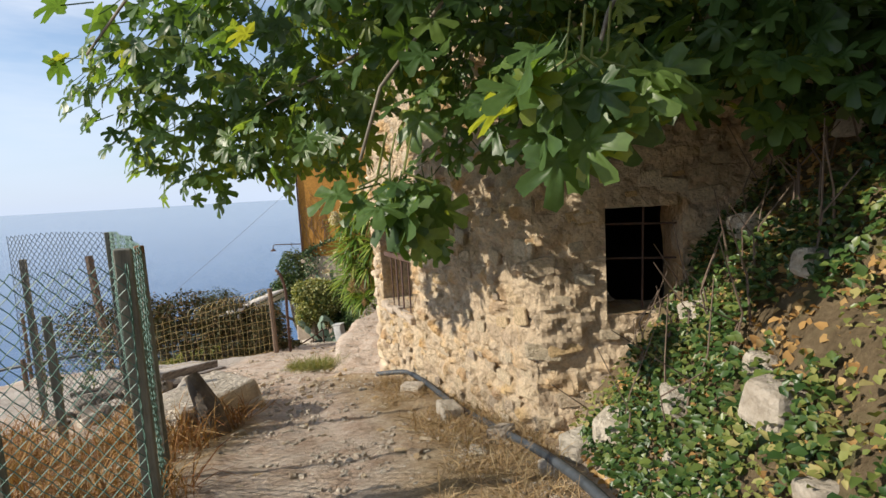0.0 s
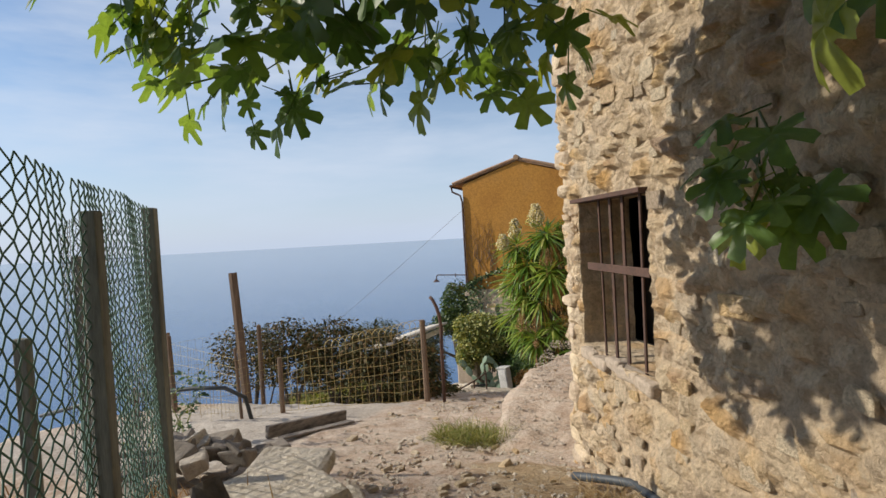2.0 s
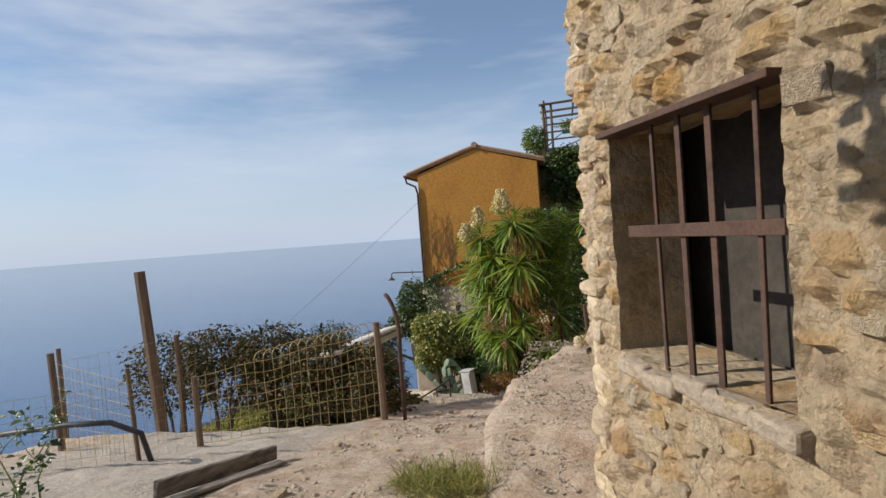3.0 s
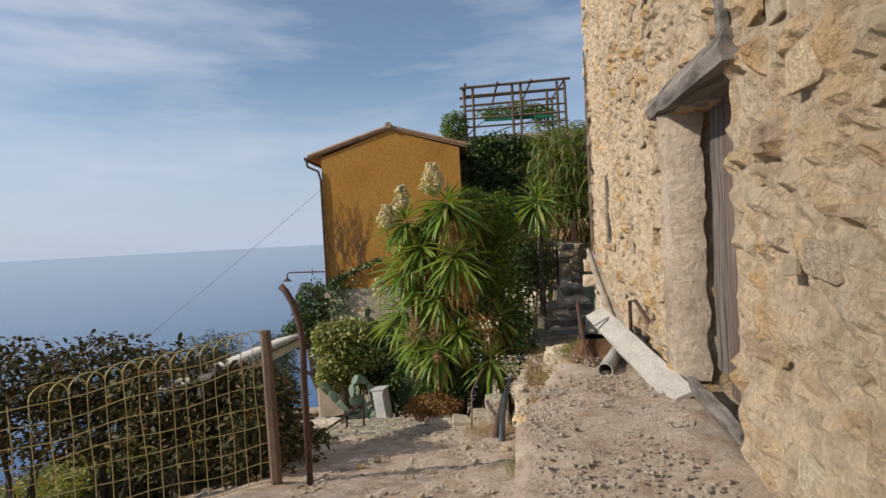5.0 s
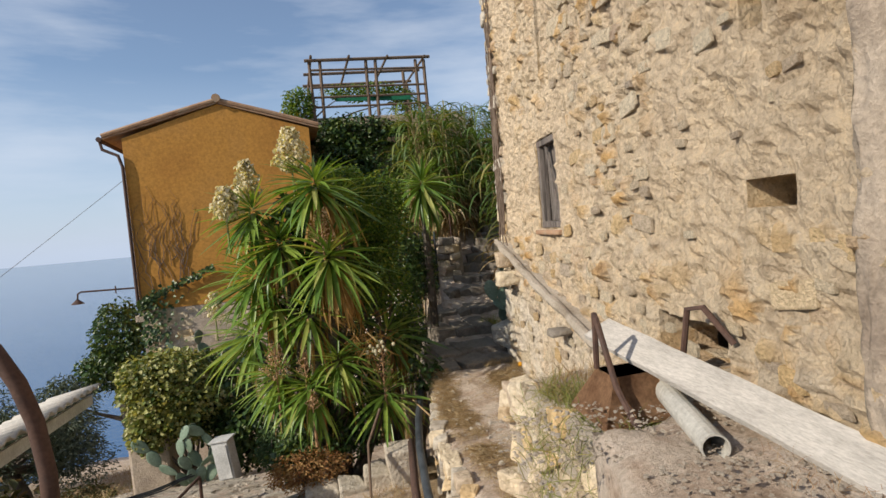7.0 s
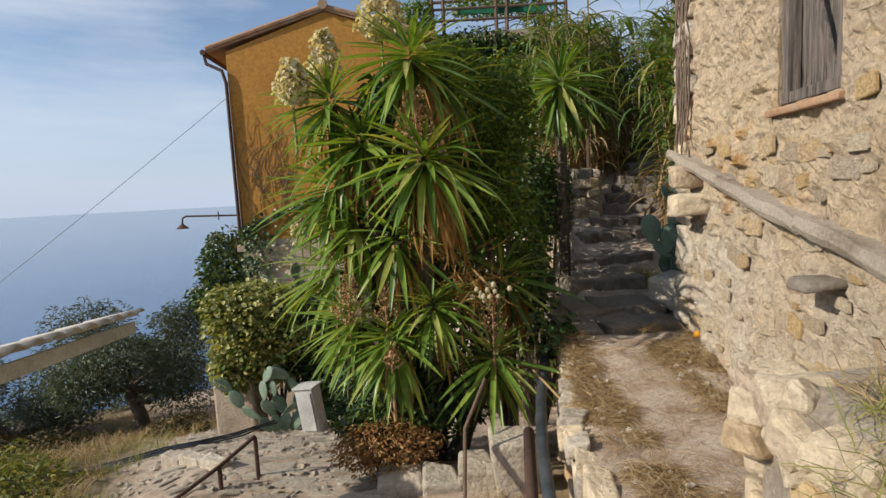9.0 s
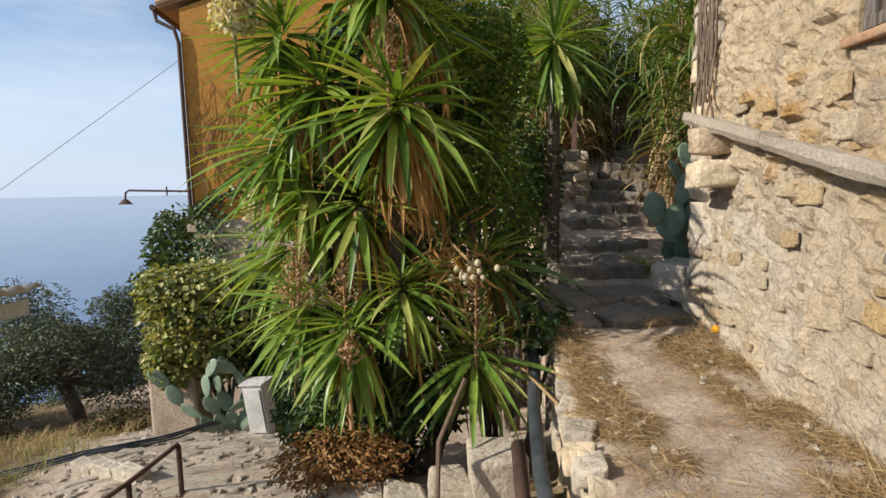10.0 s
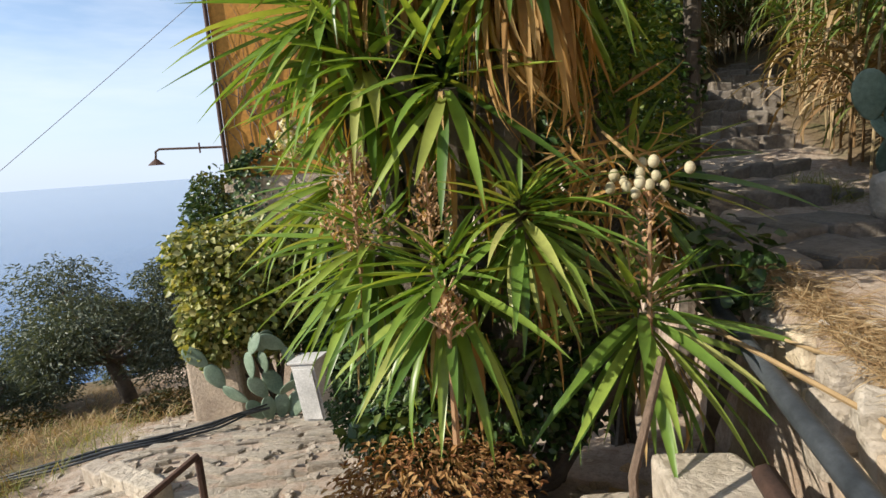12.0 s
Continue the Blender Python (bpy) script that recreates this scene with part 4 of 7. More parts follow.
def shuttered_window():
    turn = wall_turn(W_B)
    t = thing("window_2", on_wall(W_B, 7.28, 0.1, -0.1), "small old window with broken grey wooden shutter", "window")
    for u in (6.99, 7.58):
        bm = bmesh.new()
        box(bm, on_wall(W_B, u, 0.59, -0.06), (0.075, 0.09, 0.98), turn, 0.008)
        part("frame_post", bm, M_OLDWOOD, t)
    for z in (0.14, 1.04):
        bm = bmesh.new()
        box(bm, on_wall(W_B, 7.285, z, -0.06), (0.66, 0.10, 0.07), turn, 0.008)
        part("frame_rail", bm, M_OLDWOOD, t)
    rng = random.Random(3)
    for k, u in enumerate((7.1, 7.24, 7.38, 7.5)):
        bm = bmesh.new()
        plank_mesh(bm, on_wall(W_B, u, 0.18, -0.12), turn, 0.125, 0.02, 0.82 - 0.25 * (k == 1), rng)
        part("board", bm, M_OLDWOOD, t)
    bm = bmesh.new()
    box(bm, on_wall(W_B, 7.25, 0.62, -0.05), (0.05, 0.02, 0.95), turn @ Matrix.Rotation(0.38, 4, "Y"), 0.004)
    part("brace", bm, M_OLDWOOD, t)
    bm = bmesh.new()
    box(bm, on_wall(W_B, 7.28, 0.06, 0.0), (0.8, 0.12, 0.05), turn, 0.012, 0.006, rng)
    part("sill", bm, M_TILE, t, "thin clay tile sill")


barred_window()
front_hole()
old_door()
shuttered_window()


# ---- concrete channel and ledges along the house ----
def wall_ledges():
    rng = random.Random(12)
    ring = []
    for i in range(26):
        s = i / 25
        u = 9.5 - 3.6 * s
        z = -0.10 - 0.222 * (9.5 - u)
        hh = 0.045 + 0.016 * fbm(s * 14, 1, 1, 4)
        wv = 0.035 * fbm(s * 12, 4, 1, 3)
        ring.append([on_wall(W_B, u, z + dz, o) for o, dz in ((-0.05, -hh), (0.15 + wv, -hh), (0.175 + wv, 0.0), (0.16 + wv, hh + .015), (0.12, hh + .012), (0.10, hh - .02), (-0.05, hh - .01))])
    led = thing("gutter_ledge", on_wall(W_B, 9.5, -0.2), "sloping pale concrete gutter ledge along the stone wall", "ledge")
    for i0, i1, slip in ((0, 9, 0), (9, 17, -.012), (17, 25, .01)):
        bm = bmesh.new()
        rows = [[bm.verts.new(v + Vector((0, 0, slip)) + (W_B[2] * -.004 * (i == i0))) for v in ring[i]] for i in range(i0, i1 + 1)]
        for p, q in zip(rows, rows[1:]):
            for k in range(7):
                bm.faces.new((p[k], p[(k + 1) % 7], q[(k + 1) % 7], q[k]))
        bm.faces.new(rows[0][::-1])
        bm.faces.new(rows[-1])
        bmesh.ops.recalc_face_normals(bm, faces=bm.faces)
        part("length", bm, M_CONCRETE, led)
    for u, z, s, lab in ((8.95, -0.58, (0.30, 0.36, 0.2), "rough mortared stone block jutting from the wall"), (9.05, -0.32, (0.2, 0.3, 0.2), "short squared stone under the gutter ledge"), (6.95, -0.95, (0.22, 0.24, 0.06), "thin slab of slate jutting from the wall")):
        bm = bmesh.new()
        box(bm, on_wall(W_B, u, z, 0.1), s, wall_turn(W_B), 0.03, 0.02, rng)
        bmesh.ops.subdivide_edges(bm, edges=bm.edges[:], cuts=1, use_grid_fill=True)
        for v in bm.verts:
            v.co += Vector((fbm(*v.co * 6), fbm(v.co.y * 6, v.co.x * 6, 3), fbm(v.co.z * 6, v.co.x * 5, 9))) * 0.018
        solo("jutting_stone", bm, M_SHADESTONE if "slate" in lab else M_STONE, on_wall(W_B, u, z), lab, "stone", smooth=True)
    # squared corner stones of the house end
    z = -1.95
    while z < 4.6:
        h = rng.uniform(0.13, 0.24)
        L = rng.uniform(0.18, 0.5)
        bm = bmesh.new()
        box(bm, on_wall(W_B, W_B[4] - L / 2 + 0.05, z + h / 2, 0.0), (L, 0.08 + rng.uniform(0, .06), h - 0.01), wall_turn(W_B) @ Matrix.Rotation(rng.uniform(-.12, .12), 4, "Y"), 0.03, 0.03, rng)
        part("corner_stone", bm, rng.choice((M_PALE, M_STONE)), W_B[0])
        z += h
    z = -1.2
    while z < 4.6:
        h = rng.uniform(0.07, 0.17)
        L = rng.uniform(0.10, 0.2) if -0.1 < z < 1.2 else rng.uniform(0.12, 0.3)
        bm = bmesh.new()
        box(bm, on_wall(W_A, W_A[4] - L / 2 + 0.03, z + h / 2, -0.02), (L, 0.07 + rng.uniform(0, .07), h + 0.01), wall_turn(W_A) @ Matrix.Rotation(rng.uniform(-.16, .16), 4, "Y"), 0.035, 0.035, rng)
        part("corner_stone", bm, M_STONE, W_A[0])
        z += h


wall_ledges()


# ---- the terrace's clutter ----
def terrace_clutter():
    rng = random.Random(21)
    # long silvered board leaning from the ledge to the terrace
    a, b = Vector((-0.61, 12.32, -0.57)), Vector((-0.56, 10.20, -0.84))
    d = (b - a).normalized()
    side = Vector((0.88, 0.05, 0.42)).normalized()
    side = (side - d * side.dot(d)).normalized()
    up = side.cross(d)
    up = up if up.z > 0 else -up
    bm = bmesh.new()
    ring = []
    for i in range(15):
        c = a + (b - a) * (i / 14)
        w = 0.105 + 0.006 * fbm(i * .6, 2, 0, 2)
        ring.append([bm.verts.new(c + side * x + up * y) for x, y in ((-w, 0), (-w, .035), (0, .04 + .003 * fbm(i, 1)), (w, .035), (w, 0))])
    for p, q in zip(ring, ring[1:]):
        for k in range(5):
            bm.faces.new((p[k], p[(k + 1) % 5], q[(k + 1) % 5], q[k]))
    bm.faces.new(ring[0][::-1])
    bm.faces.new(ring[-1])
    bmesh.ops.recalc_face_normals(bm, faces=bm.faces)
    solo("board", bm, M_GREYWOOD, b, "long silvered wooden board leaning on a rusty barrow", "board")
    # wheelbarrow on its side under the board
    t = thing("wheelbarrow", (-0.75, 11.85, -1.0), "rusty upturned wheelbarrow tray with bent tube handles", "wheelbarrow")
    bm = bmesh.new()
    top = [(-1.0, 11.66, -0.97), (-0.5, 11.62, -0.95), (-0.5, 12.12, -0.95), (-0.95, 12.15, -0.97)]
    low = [(-0.85, 11.78, -0.72), (-0.6, 11.78, -0.72), (-0.6, 12.0, -0.72), (-0.82, 12.02, -0.72)]
    T, B = [bm.verts.new(v) for v in top], [bm.verts.new(v) for v in low]
    for i in range(4):
        bm.faces.new((T[i], T[(i + 1) % 4], B[(i + 1) % 4], B[i]))
    bm.faces.new(B)
    bmesh.ops.solidify(bm, geom=bm.faces[:], thickness=0.012)
    part("tray", bm, M_TRAY, t, "orange-rusted sheet tray")
    for pts in (((-0.86, 11.55, -0.97), (-0.88, 11.72, -0.75), (-0.90, 11.85, -0.38), (-0.88, 11.9, -0.36), (-0.86, 11.95, -0.7)), ((-0.42, 11.75, -0.75), (-0.46, 11.62, -0.35), (-0.44, 11.52, -0.33), (-0.36, 11.40, -0.52))):
        bm = bmesh.new()
        tube(bm, pts, 0.018, 7)
        part("handle", bm, M_RUST, t)
    # plastic pipe
    bm = bmesh.new()
    p, q = Vector((-0.88, 10.98, -0.82)), Vector((-0.55, 11.75, -0.83))
    dd = (q - p).normalized()
    tube(bm, [p, q], 0.062, 16, False)
    tube(bm, [q, p], 0.055, 16, False)
    x_ = dd.cross(Vector((0, 0, 1))).normalized()
    z_ = x_.cross(dd)
    for k in range(16):
        t0, t1 = 2 * math.pi * k / 16, 2 * math.pi * (k + 1) / 16
        bm.faces.new([bm.verts.new(p + (x_ * math.cos(tt) + z_ * math.sin(tt)) * r_) for tt, r_ in ((t0, .062), (t1, .062), (t1, .055), (t0, .055))])
    solo("drain_pipe", bm, M_PVC, p, "short grey plastic pipe lying under the board", "pipe", smooth=False)
    # low mortared wall ending the terrace
    base = thing("low_wall", (-0.7, 12.4, -2.0), "low rubble wall with dry weeds on top beside the way", "wall", kind="structure")
    for i in range(120):
        f_ = rng.random()
        face = rng.random()
        if face < 0.5:
            x, y, z = -1.0 + 0.1 * f_ + rng.uniform(-.05, .05), rng.uniform(11.5, 13.05), rng.uniform(-1.95, -1.08)
        else:
            x, y, z = rng.uniform(-1.0, -0.05), 13.05 + rng.uniform(-.05, .05), rng.uniform(-1.95, -1.1)
        bm = bmesh.new()
        s = rng.uniform(0.09, 0.22)
        box(bm, (x, y, z), (s, s * 1.2, s * 0.7), Matrix.Rotation(rng.uniform(-.4, .4), 4, "Z") @ Matrix.Rotation(rng.uniform(-.3, .3), 4, "X"), 0.025, 0.035, rng)
        part("stone", bm, M_STONE, base)
    bm = bmesh.new()
    box(bm, (-0.5, 12.25, -1.55), (1.0, 1.6, 1.0), None, 0.06, 0.05, rng)
    part("core", bm, M_CONCRETE, base)


terrace_clutter()


# ---- yellow house, pergola, upper building ----
def yellow_house():
    h = thing("yellow_house", (-4.15, 24, -6.0), "ochre plastered house with tiled gable roof above a stone base", "house")
    x0, x1, y0, y1, zb, ze, zr, xr = -6.38, -1.9, 23.95, 33.0, -1.25, 3.02, 3.80, -4.12
    bm = bmesh.new()
    F = [(x0, zb), (x1, zb), (x1, ze + .1), (xr, zr), (x0, ze)]
    a, b = [bm.verts.new((x, y0, z)) for x, z in F], [bm.verts.new((x, y1, z)) for x, z in F]
    bm.faces.new(a)
    bm.faces.new(b[::-1])
    for i in range(5):
        bm.faces.new((a[i], b[i], b[(i + 1) % 5], a[(i + 1) % 5]))
    bmesh.ops.recalc_face_normals(bm, faces=bm.faces)
    part("wall", bm, M_YELLOW, h)
    bm = bmesh.new()
    box(bm, ((x0 + x1) / 2, (y0 + y1) / 2, (zb - 6.5) / 2), (x1 - x0 - 0.02, y1 - y0 - 0.02, 6.5 + zb))
    bmesh.ops.translate(bm, verts=bm.verts, vec=(0, 0, 0))
    base = part("base", bm, M_PLASTER, h, "grey mortared stone base")
    rng = random.Random(8)
    for i in range(150):
        st = new("stone", rng.choice(STONE_MESHES))
        st.parent = base
        s = rng.uniform(0.18, 0.38)
        st.matrix_basis = Matrix.Translation(Vector((rng.uniform(x0 + .1, x1), y0 + 0.02, rng.uniform(-4.6, zb - 0.12))) - ORIGIN[h.name]) @ Matrix.Rotation(math.pi, 4, "Z") @ Matrix.Diagonal((s * 1.3, s * 0.3, s, 1))
    # roof: two pitches with rows of barrel tiles and a rim along the gable
    for side, xe, ze_ in ((-1, x0 - 0.42, ze - 0.02), (1, x1 + 0.25, ze + 0.08)):
        bm = bmesh.new()
        p, q = Vector((xr, 0, zr + 0.06)), Vector((xe, 0, ze_ + 0.05))
        vs = [bm.verts.new((v.x, y, v.z + o)) for y in (y0 - 0.05, y1 + 0.1) for v in (p, q) for o in (-0.05, 0.03)]
        for f in ((0, 1, 3, 2), (4, 6, 7, 5), (1, 5, 7, 3), (0, 2, 6, 4), (2, 3, 7, 6), (0, 4, 5, 1)):
            bm.faces.new([vs[k] for k in f])
        bmesh.ops.recalc_face_normals(bm, faces=bm.faces)
        rf = part("roof", bm, M_TILE, h, "weathered clay barrel tiles")
        d = q - p
        for k in range(7):
            bm = bmesh.new()
            y = y0 - 0.02 + k * 0.22
            tube(bm, [p + Vector((0, y, 0.04)), p + d * 0.5 + Vector((0, y, 0.05)), q + Vector((0, y, 0.04))], 0.065, 8)
            part("tile", bm, M_TILE, rf)
    bm = bmesh.new()
    tube(bm, [(xr, y0 - 0.12, zr + 0.13), (xr, y1, zr + 0.13)], 0.11, 8)
    part("ridge", bm, M_TILE, h)
    bm = bmesh.new()
    tube(bm, [(x0 - 0.47, y0 - 0.1, ze - 0.02), (x0 - 0.47, y1, ze - 0.02)], 0.065, 8)
    gut = part("gutter", bm, M_RUST, h, "dark metal eaves gutter")
    bm = bmesh.new()
    tube(bm, [(x0 - 0.47, y0 - 0.02, ze - 0.04), (x0 - 0.44, y0 - 0.02, ze - 0.25), (x0 - 0.1, y0 - 0.05, ze - 0.42), (x0 - 0.03, y0 - 0.05, ze - 0.7), (x0 - 0.03, y0 - 0.05, ze - 4.2)], 0.04, 7)
    part("downpipe", bm, M_RUST, h, "dark bent downpipe")
    bm = bmesh.new()
    tube(bm, [(x0 - 0.02, y0 + 0.05, -0.66), (x0 - 1.25, y0, -0.62), (x0 - 1.32, y0, -0.66), (x0 - 1.34, y0, -0.8)], 0.022, 7)
    tube(bm, [(x0 - 0.5, y0, -0.55), (x0 - 0.5, y0, -0.74)], 0.015, 6)
    lamp = part("lamp_bracket", bm, M_RUST, h, "thin dark lamp arm")
    bm = bmesh.new()
    bmesh.ops.create_cone(bm, segments=14, radius1=0.15, radius2=0.03, depth=0.11, matrix=Matrix.Translation((x0 - 1.34, y0, -0.85)))
    part("lamp_shade", bm, M_RUST, lamp, "small tin lamp shade")
    # leafless creeper on the gable
    rng = random.Random(31)
    bm = bmesh.new()
    for i in range(22):
        x, z = rng.uniform(x0 + 0.05, x0 + 1.5), rng.uniform(-1.2, 0.2)
        pts = []
        for k in range(9):
            pts.append((x, y0 - 0.02, z))
            x += rng.uniform(-0.16, 0.17)
            z += rng.uniform(0.05, 0.34)
            x = max(x, x0 + 0.04)
        tube(bm, pts, [0.011 * (1 - k / 11) for k in range(9)], 4)
    solo("bare_creeper", bm, M_SEDGE, (x0 + .5, y0 - .02, -1.2), "leafless brown creeper stems spreading over the ochre gable", "creeper")
    leaf = [oval_leaf(0.9)]
    ms = []
    for i in range(700):
        x = x0 + abs(rng.gauss(0, 0.35))
        z = rng.uniform(-3.2, -0.9) if rng.random() < .7 else -1.1 + (x - x0) * 0.55 + rng.gauss(0, .06)
        if rng.random() < .25:
            x = x0 + rng.uniform(0, 1.8)
            z = -1.05 + (x - x0) * 0.42 + rng.gauss(0, .04)
        ms.append(placed((x, y0 - 0.03 - rng.random() * .08, z), (rng.uniform(-.6, .6), -0.3, rng.uniform(-1, 0.2)), (0, -1, 0.4), rng.uniform(.07, .12)))
    stuff("gable_ivy", scatter_mesh("gable_ivy", leaf, ms, M_IVY), "green ivy climbing the corner of the ochre house", "ivy")


yellow_house()


def upper_house():
    rng = random.Random(14)
    h = thing("upper_house", (0.3, 26.2, 0.0), "overgrown dark house wall with a clay tile canopy", "house")
    bm = bmesh.new()
    box(bm, (0.6, 28.6, 1.2), (5.4, 4.6, 5.3))
    part("wall", bm, M_PLASTER, h)
    bm = bmesh.new()
    box(bm, (1.0, 26.1, 3.62), (2.2, 0.5, 0.34), None, 0.02)
    part("parapet", bm, M_PLASTER, h, "dull terrace parapet")
    can = None
    for k in range(8):
        bm = bmesh.new()
        x = 0.55 + k * 0.16
        tube(bm, [(x, 26.3, 3.22), (x, 25.6, 2.98)], 0.075, 8)
        can = part("canopy_tile", bm, M_TILE, h)
    bm = bmesh.new()
    box(bm, (-1.1, 26.25, 2.2), (0.8, 0.1, 0.9))
    part("window", bm, M_DARK, h, "dark unlit window")
    p = thing("pergola", (0.2, 26.3, 3.8), "bare brown timber pergola on the upper terrace", "pergola")
    for x, y in ((-1.58, 26.2), (-1.3, 26.2), (0.12, 26.2), (0.4, 26.2), (1.75, 26.2), (2.02, 26.2), (-1.58, 29), (2.02, 29), (1.6, 27.5)):
        bm = bmesh.new()
        tube(bm, [(x, y, 3.72), (x + rng.uniform(-.04, .04), y, 5.6)], 0.055, 6)
        part("post", bm, M_POST, p)
    for y in (26.15, 27.6, 29):
        bm = bmesh.new()
        tube(bm, [(-1.75, y, 5.56), (2.2, y, 5.68)], 0.05, 6)
        part("beam", bm, M_POST, p)
    for x in (-1.55, -0.4, 0.8, 2.0):
        bm = bmesh.new()
        tube(bm, [(x, 26.0, 5.66), (x, 29.2, 5.6)], 0.04, 6)
        part("beam", bm, M_POST, p)
    for z in (4.15, 4.45, 4.75, 5.28):
        bm = bmesh.new()
        tube(bm, [(-1.6, 26.18, z), (2.05, 26.18, z + .06)], 0.035, 6)
        part("rail", bm, M_POST, p)
    bm = bmesh.new()
    box(bm, (0.3, 26.3, 4.42), (2.4, 0.05, 0.14), None, 0.01)
    part("net", bm, M_GREENNET, p, "rolled green shade net")


upper_house()


# ---- plants ----
def gz(x, y):
    return float(ground_z(x, y))


def fig_tree():
    rng = random.Random(41)
    t = thing("fig_tree", (2.5, 3.1, gz(2.5, 3.1)), "spreading fig tree with broad lobed green leaves overhanging the path", "tree")
    root = Vector((2.5, 3.1, gz(2.5, 3.1) - 0.2))
    bm = bmesh.new()
    tube(bm, [root, root + Vector((-.1, .05, .5)), root + Vector((-.35, .05, .95)), Vector((1.6, 3.2, 3.1))], [0.13, 0.11, 0.09, 0.07], 9)
    part("trunk", bm, M_FIGBARK, t, smooth=True)
    fork = Vector((1.6, 3.2, 3.1))
    limbs = [((0.9, 3.2, 2.7), (0.2, 3.5, 2.75), (-0.6, 3.9, 2.5), (-1.3, 4.3, 2.3), (-2.0, 4.6, 2.05)), ((0.8, 3.0, 2.75), (0.1, 3.0, 2.6), (-0.3, 2.9, 2.1), (-0.42, 2.8, 1.72)),
             ((1.0, 2.7, 2.6), (0.8, 2.5, 2.3), (0.72, 2.4, 2.1)), ((1.2, 3.2, 3.1), (0.7, 3.3, 3.4), (-0.3, 3.6, 3.5), (-1.5, 4.2, 3.1)), ((1.5, 2.7, 3.0), (1.6, 2.3, 2.9), (1.5, 2.1, 2.6)),
             ((0.9, 3.4, 2.6), (0.45, 3.6, 2.3), (0.2, 3.6, 2.0)), ((0.5, 3.1, 3.0), (-0.6, 3.0, 3.2), (-1.6, 3.3, 3.0), (-2.4, 3.8, 2.6))]
    for pts in limbs:
        bm = bmesh.new()
        allp = [fork] + [Vector(p) for p in pts]
        tube(bm, allp, [0.009 * (1 - 0.7 * i / len(allp)) + 0.005 for i in range(len(allp))], 7)
        part("limb", bm, M_FIGBARK, t, smooth=True)
    # clusters of leaves: centre, radii, count, leaf size
    near = [((-0.24, 2.78, 1.52), (0.22, 0.14, 0.20), 30, 0.29), ((0.62, 2.2, 1.93), (0.32, 0.2, 0.26), 44, 0.31), ((0.15, 3.5, 1.9), (0.35, 0.2, 0.22), 20, 0.25), ((0.3, 3.0, 2.1), (0.6, 0.2, 0.22), 28, 0.26), ((-2.1, 4.6, 2.0), (0.55, 0.4, 0.45), 70, 0.24),
            ((-0.9, 3.8, 2.05), (0.6, 0.4, 0.34), 46, 0.26), ((-1.25, 4.95, 1.9), (0.7, 0.42, 0.24), 56, 0.24), ((-0.10, 3.62, 1.5), (0.2, 0.14, 0.24), 12, 0.26), ((1.15, 2.7, 2.2), (0.4, 0.3, 0.4), 40, 0.24), ((-2.45, 4.3, 2.5), (0.4, 0.4, 0.4), 44, 0.25), ((-0.15, 4.5, 1.22), (0.13, 0.1, 0.2), 18, 0.24)]
    # the groups at z 4.0 and 3.8 are out of view, added to shade the right side
    far = [((-1.6, 4.3, 2.8), (1.1, 0.9, 0.6), 190, 0.27), ((-1.0, 4.6, 2.5), (0.8, 0.4, 0.25), 70, 0.25), ((-1.0, 1.6, 4.0), (1.1, 1.2, 0.5), 380, 0.27), ((-0.5, 3.6, 2.75), (1.0, 0.7, 0.55), 130, 0.27), ((0.6, 3.2, 2.6), (0.9, 0.6, 0.6), 170, 0.27), ((1.6, 3.0, 2.7), (0.8, 0.8, 0.8), 300, 0.22),
           ((-0.3, 3.4, 3.5), (2.2, 1.3, 0.5), 60, 0.27), ((0.3, 1.7, 3.8), (1.5, 1.2, 0.45), 620, 0.27), ((1.75, 2.5, 2.15), (0.6, 0.35, 0.4), 130, 0.25), ((2.4, 2.3, 2.5), (0.7, 0.5, 0.5), 200, 0.24), ((2.3, 2.7, 3.0), (1.2, 1.0, 0.7), 420, 0.22), ((1.9, 1.6, 3.3), (1.2, 1.0, 0.5), 380, 0.22), ((1.3, 3.2, 2.4), (0.6, 0.35, 0.4), 120, 0.22), ((0.2, 3.3, 2.55), (1.4, 0.5, 0.3), 95, 0.26), ((-1.6, 4.3, 2.2), (1.1, 0.5, 0.4), 90, 0.25), ((2.8, 2.0, 3.9), (1.6, 1.5, 0.6), 420, 0.22), ((0.9, 3.1, 2.15), (0.45, 0.35, 0.3), 50, 0.22)]
    tm = [fig_leaf(rng) for _ in range(9)]
    meshes = [mesh_from(q, M_FIG) for q in tm]

    def leaves(groups, face=(0, -0.3)):
        for c, r_, n, s in groups:
            for _ in range(n):
                u = unit(rng) * rng.random() ** 0.4
                p = Vector((c[0] + u.x * r_[0], c[1] + u.y * r_[1], c[2] + u.z * r_[2]))
                out = Vector((u.x, u.y, 0)) + Vector((rng.gauss(0, .4), rng.gauss(0, .4), 0))
                d = Vector((out.x, out.y - 0.15, -rng.uniform(0.2, 1.3)))
                if c[2] > 1.3 and p.y > 2 and p.z < (1.22 if p.x > -0.42 else 1.5) and p.x < 0.2 or d.length < 0.1:
                    continue
                yield placed(p, d, (rng.gauss(face[0], .3), rng.gauss(face[1], .3), 1), s * rng.uniform(0.6, 1.15), rng.gauss(0, .3))

    for m in leaves(near, (-0.75, -0.55)):
        ob = new("leaf", rng.choice(meshes))
        ob.parent = t
        ob.matrix_basis = Matrix.Translation(-ORIGIN[t.name]) @ Matrix(m)
    stuff("foliage", scatter_mesh("foliage", tm, list(leaves(far)), M_FIGS), "dense fig foliage, with unseen high groups added to cast shade", "", parent=t)
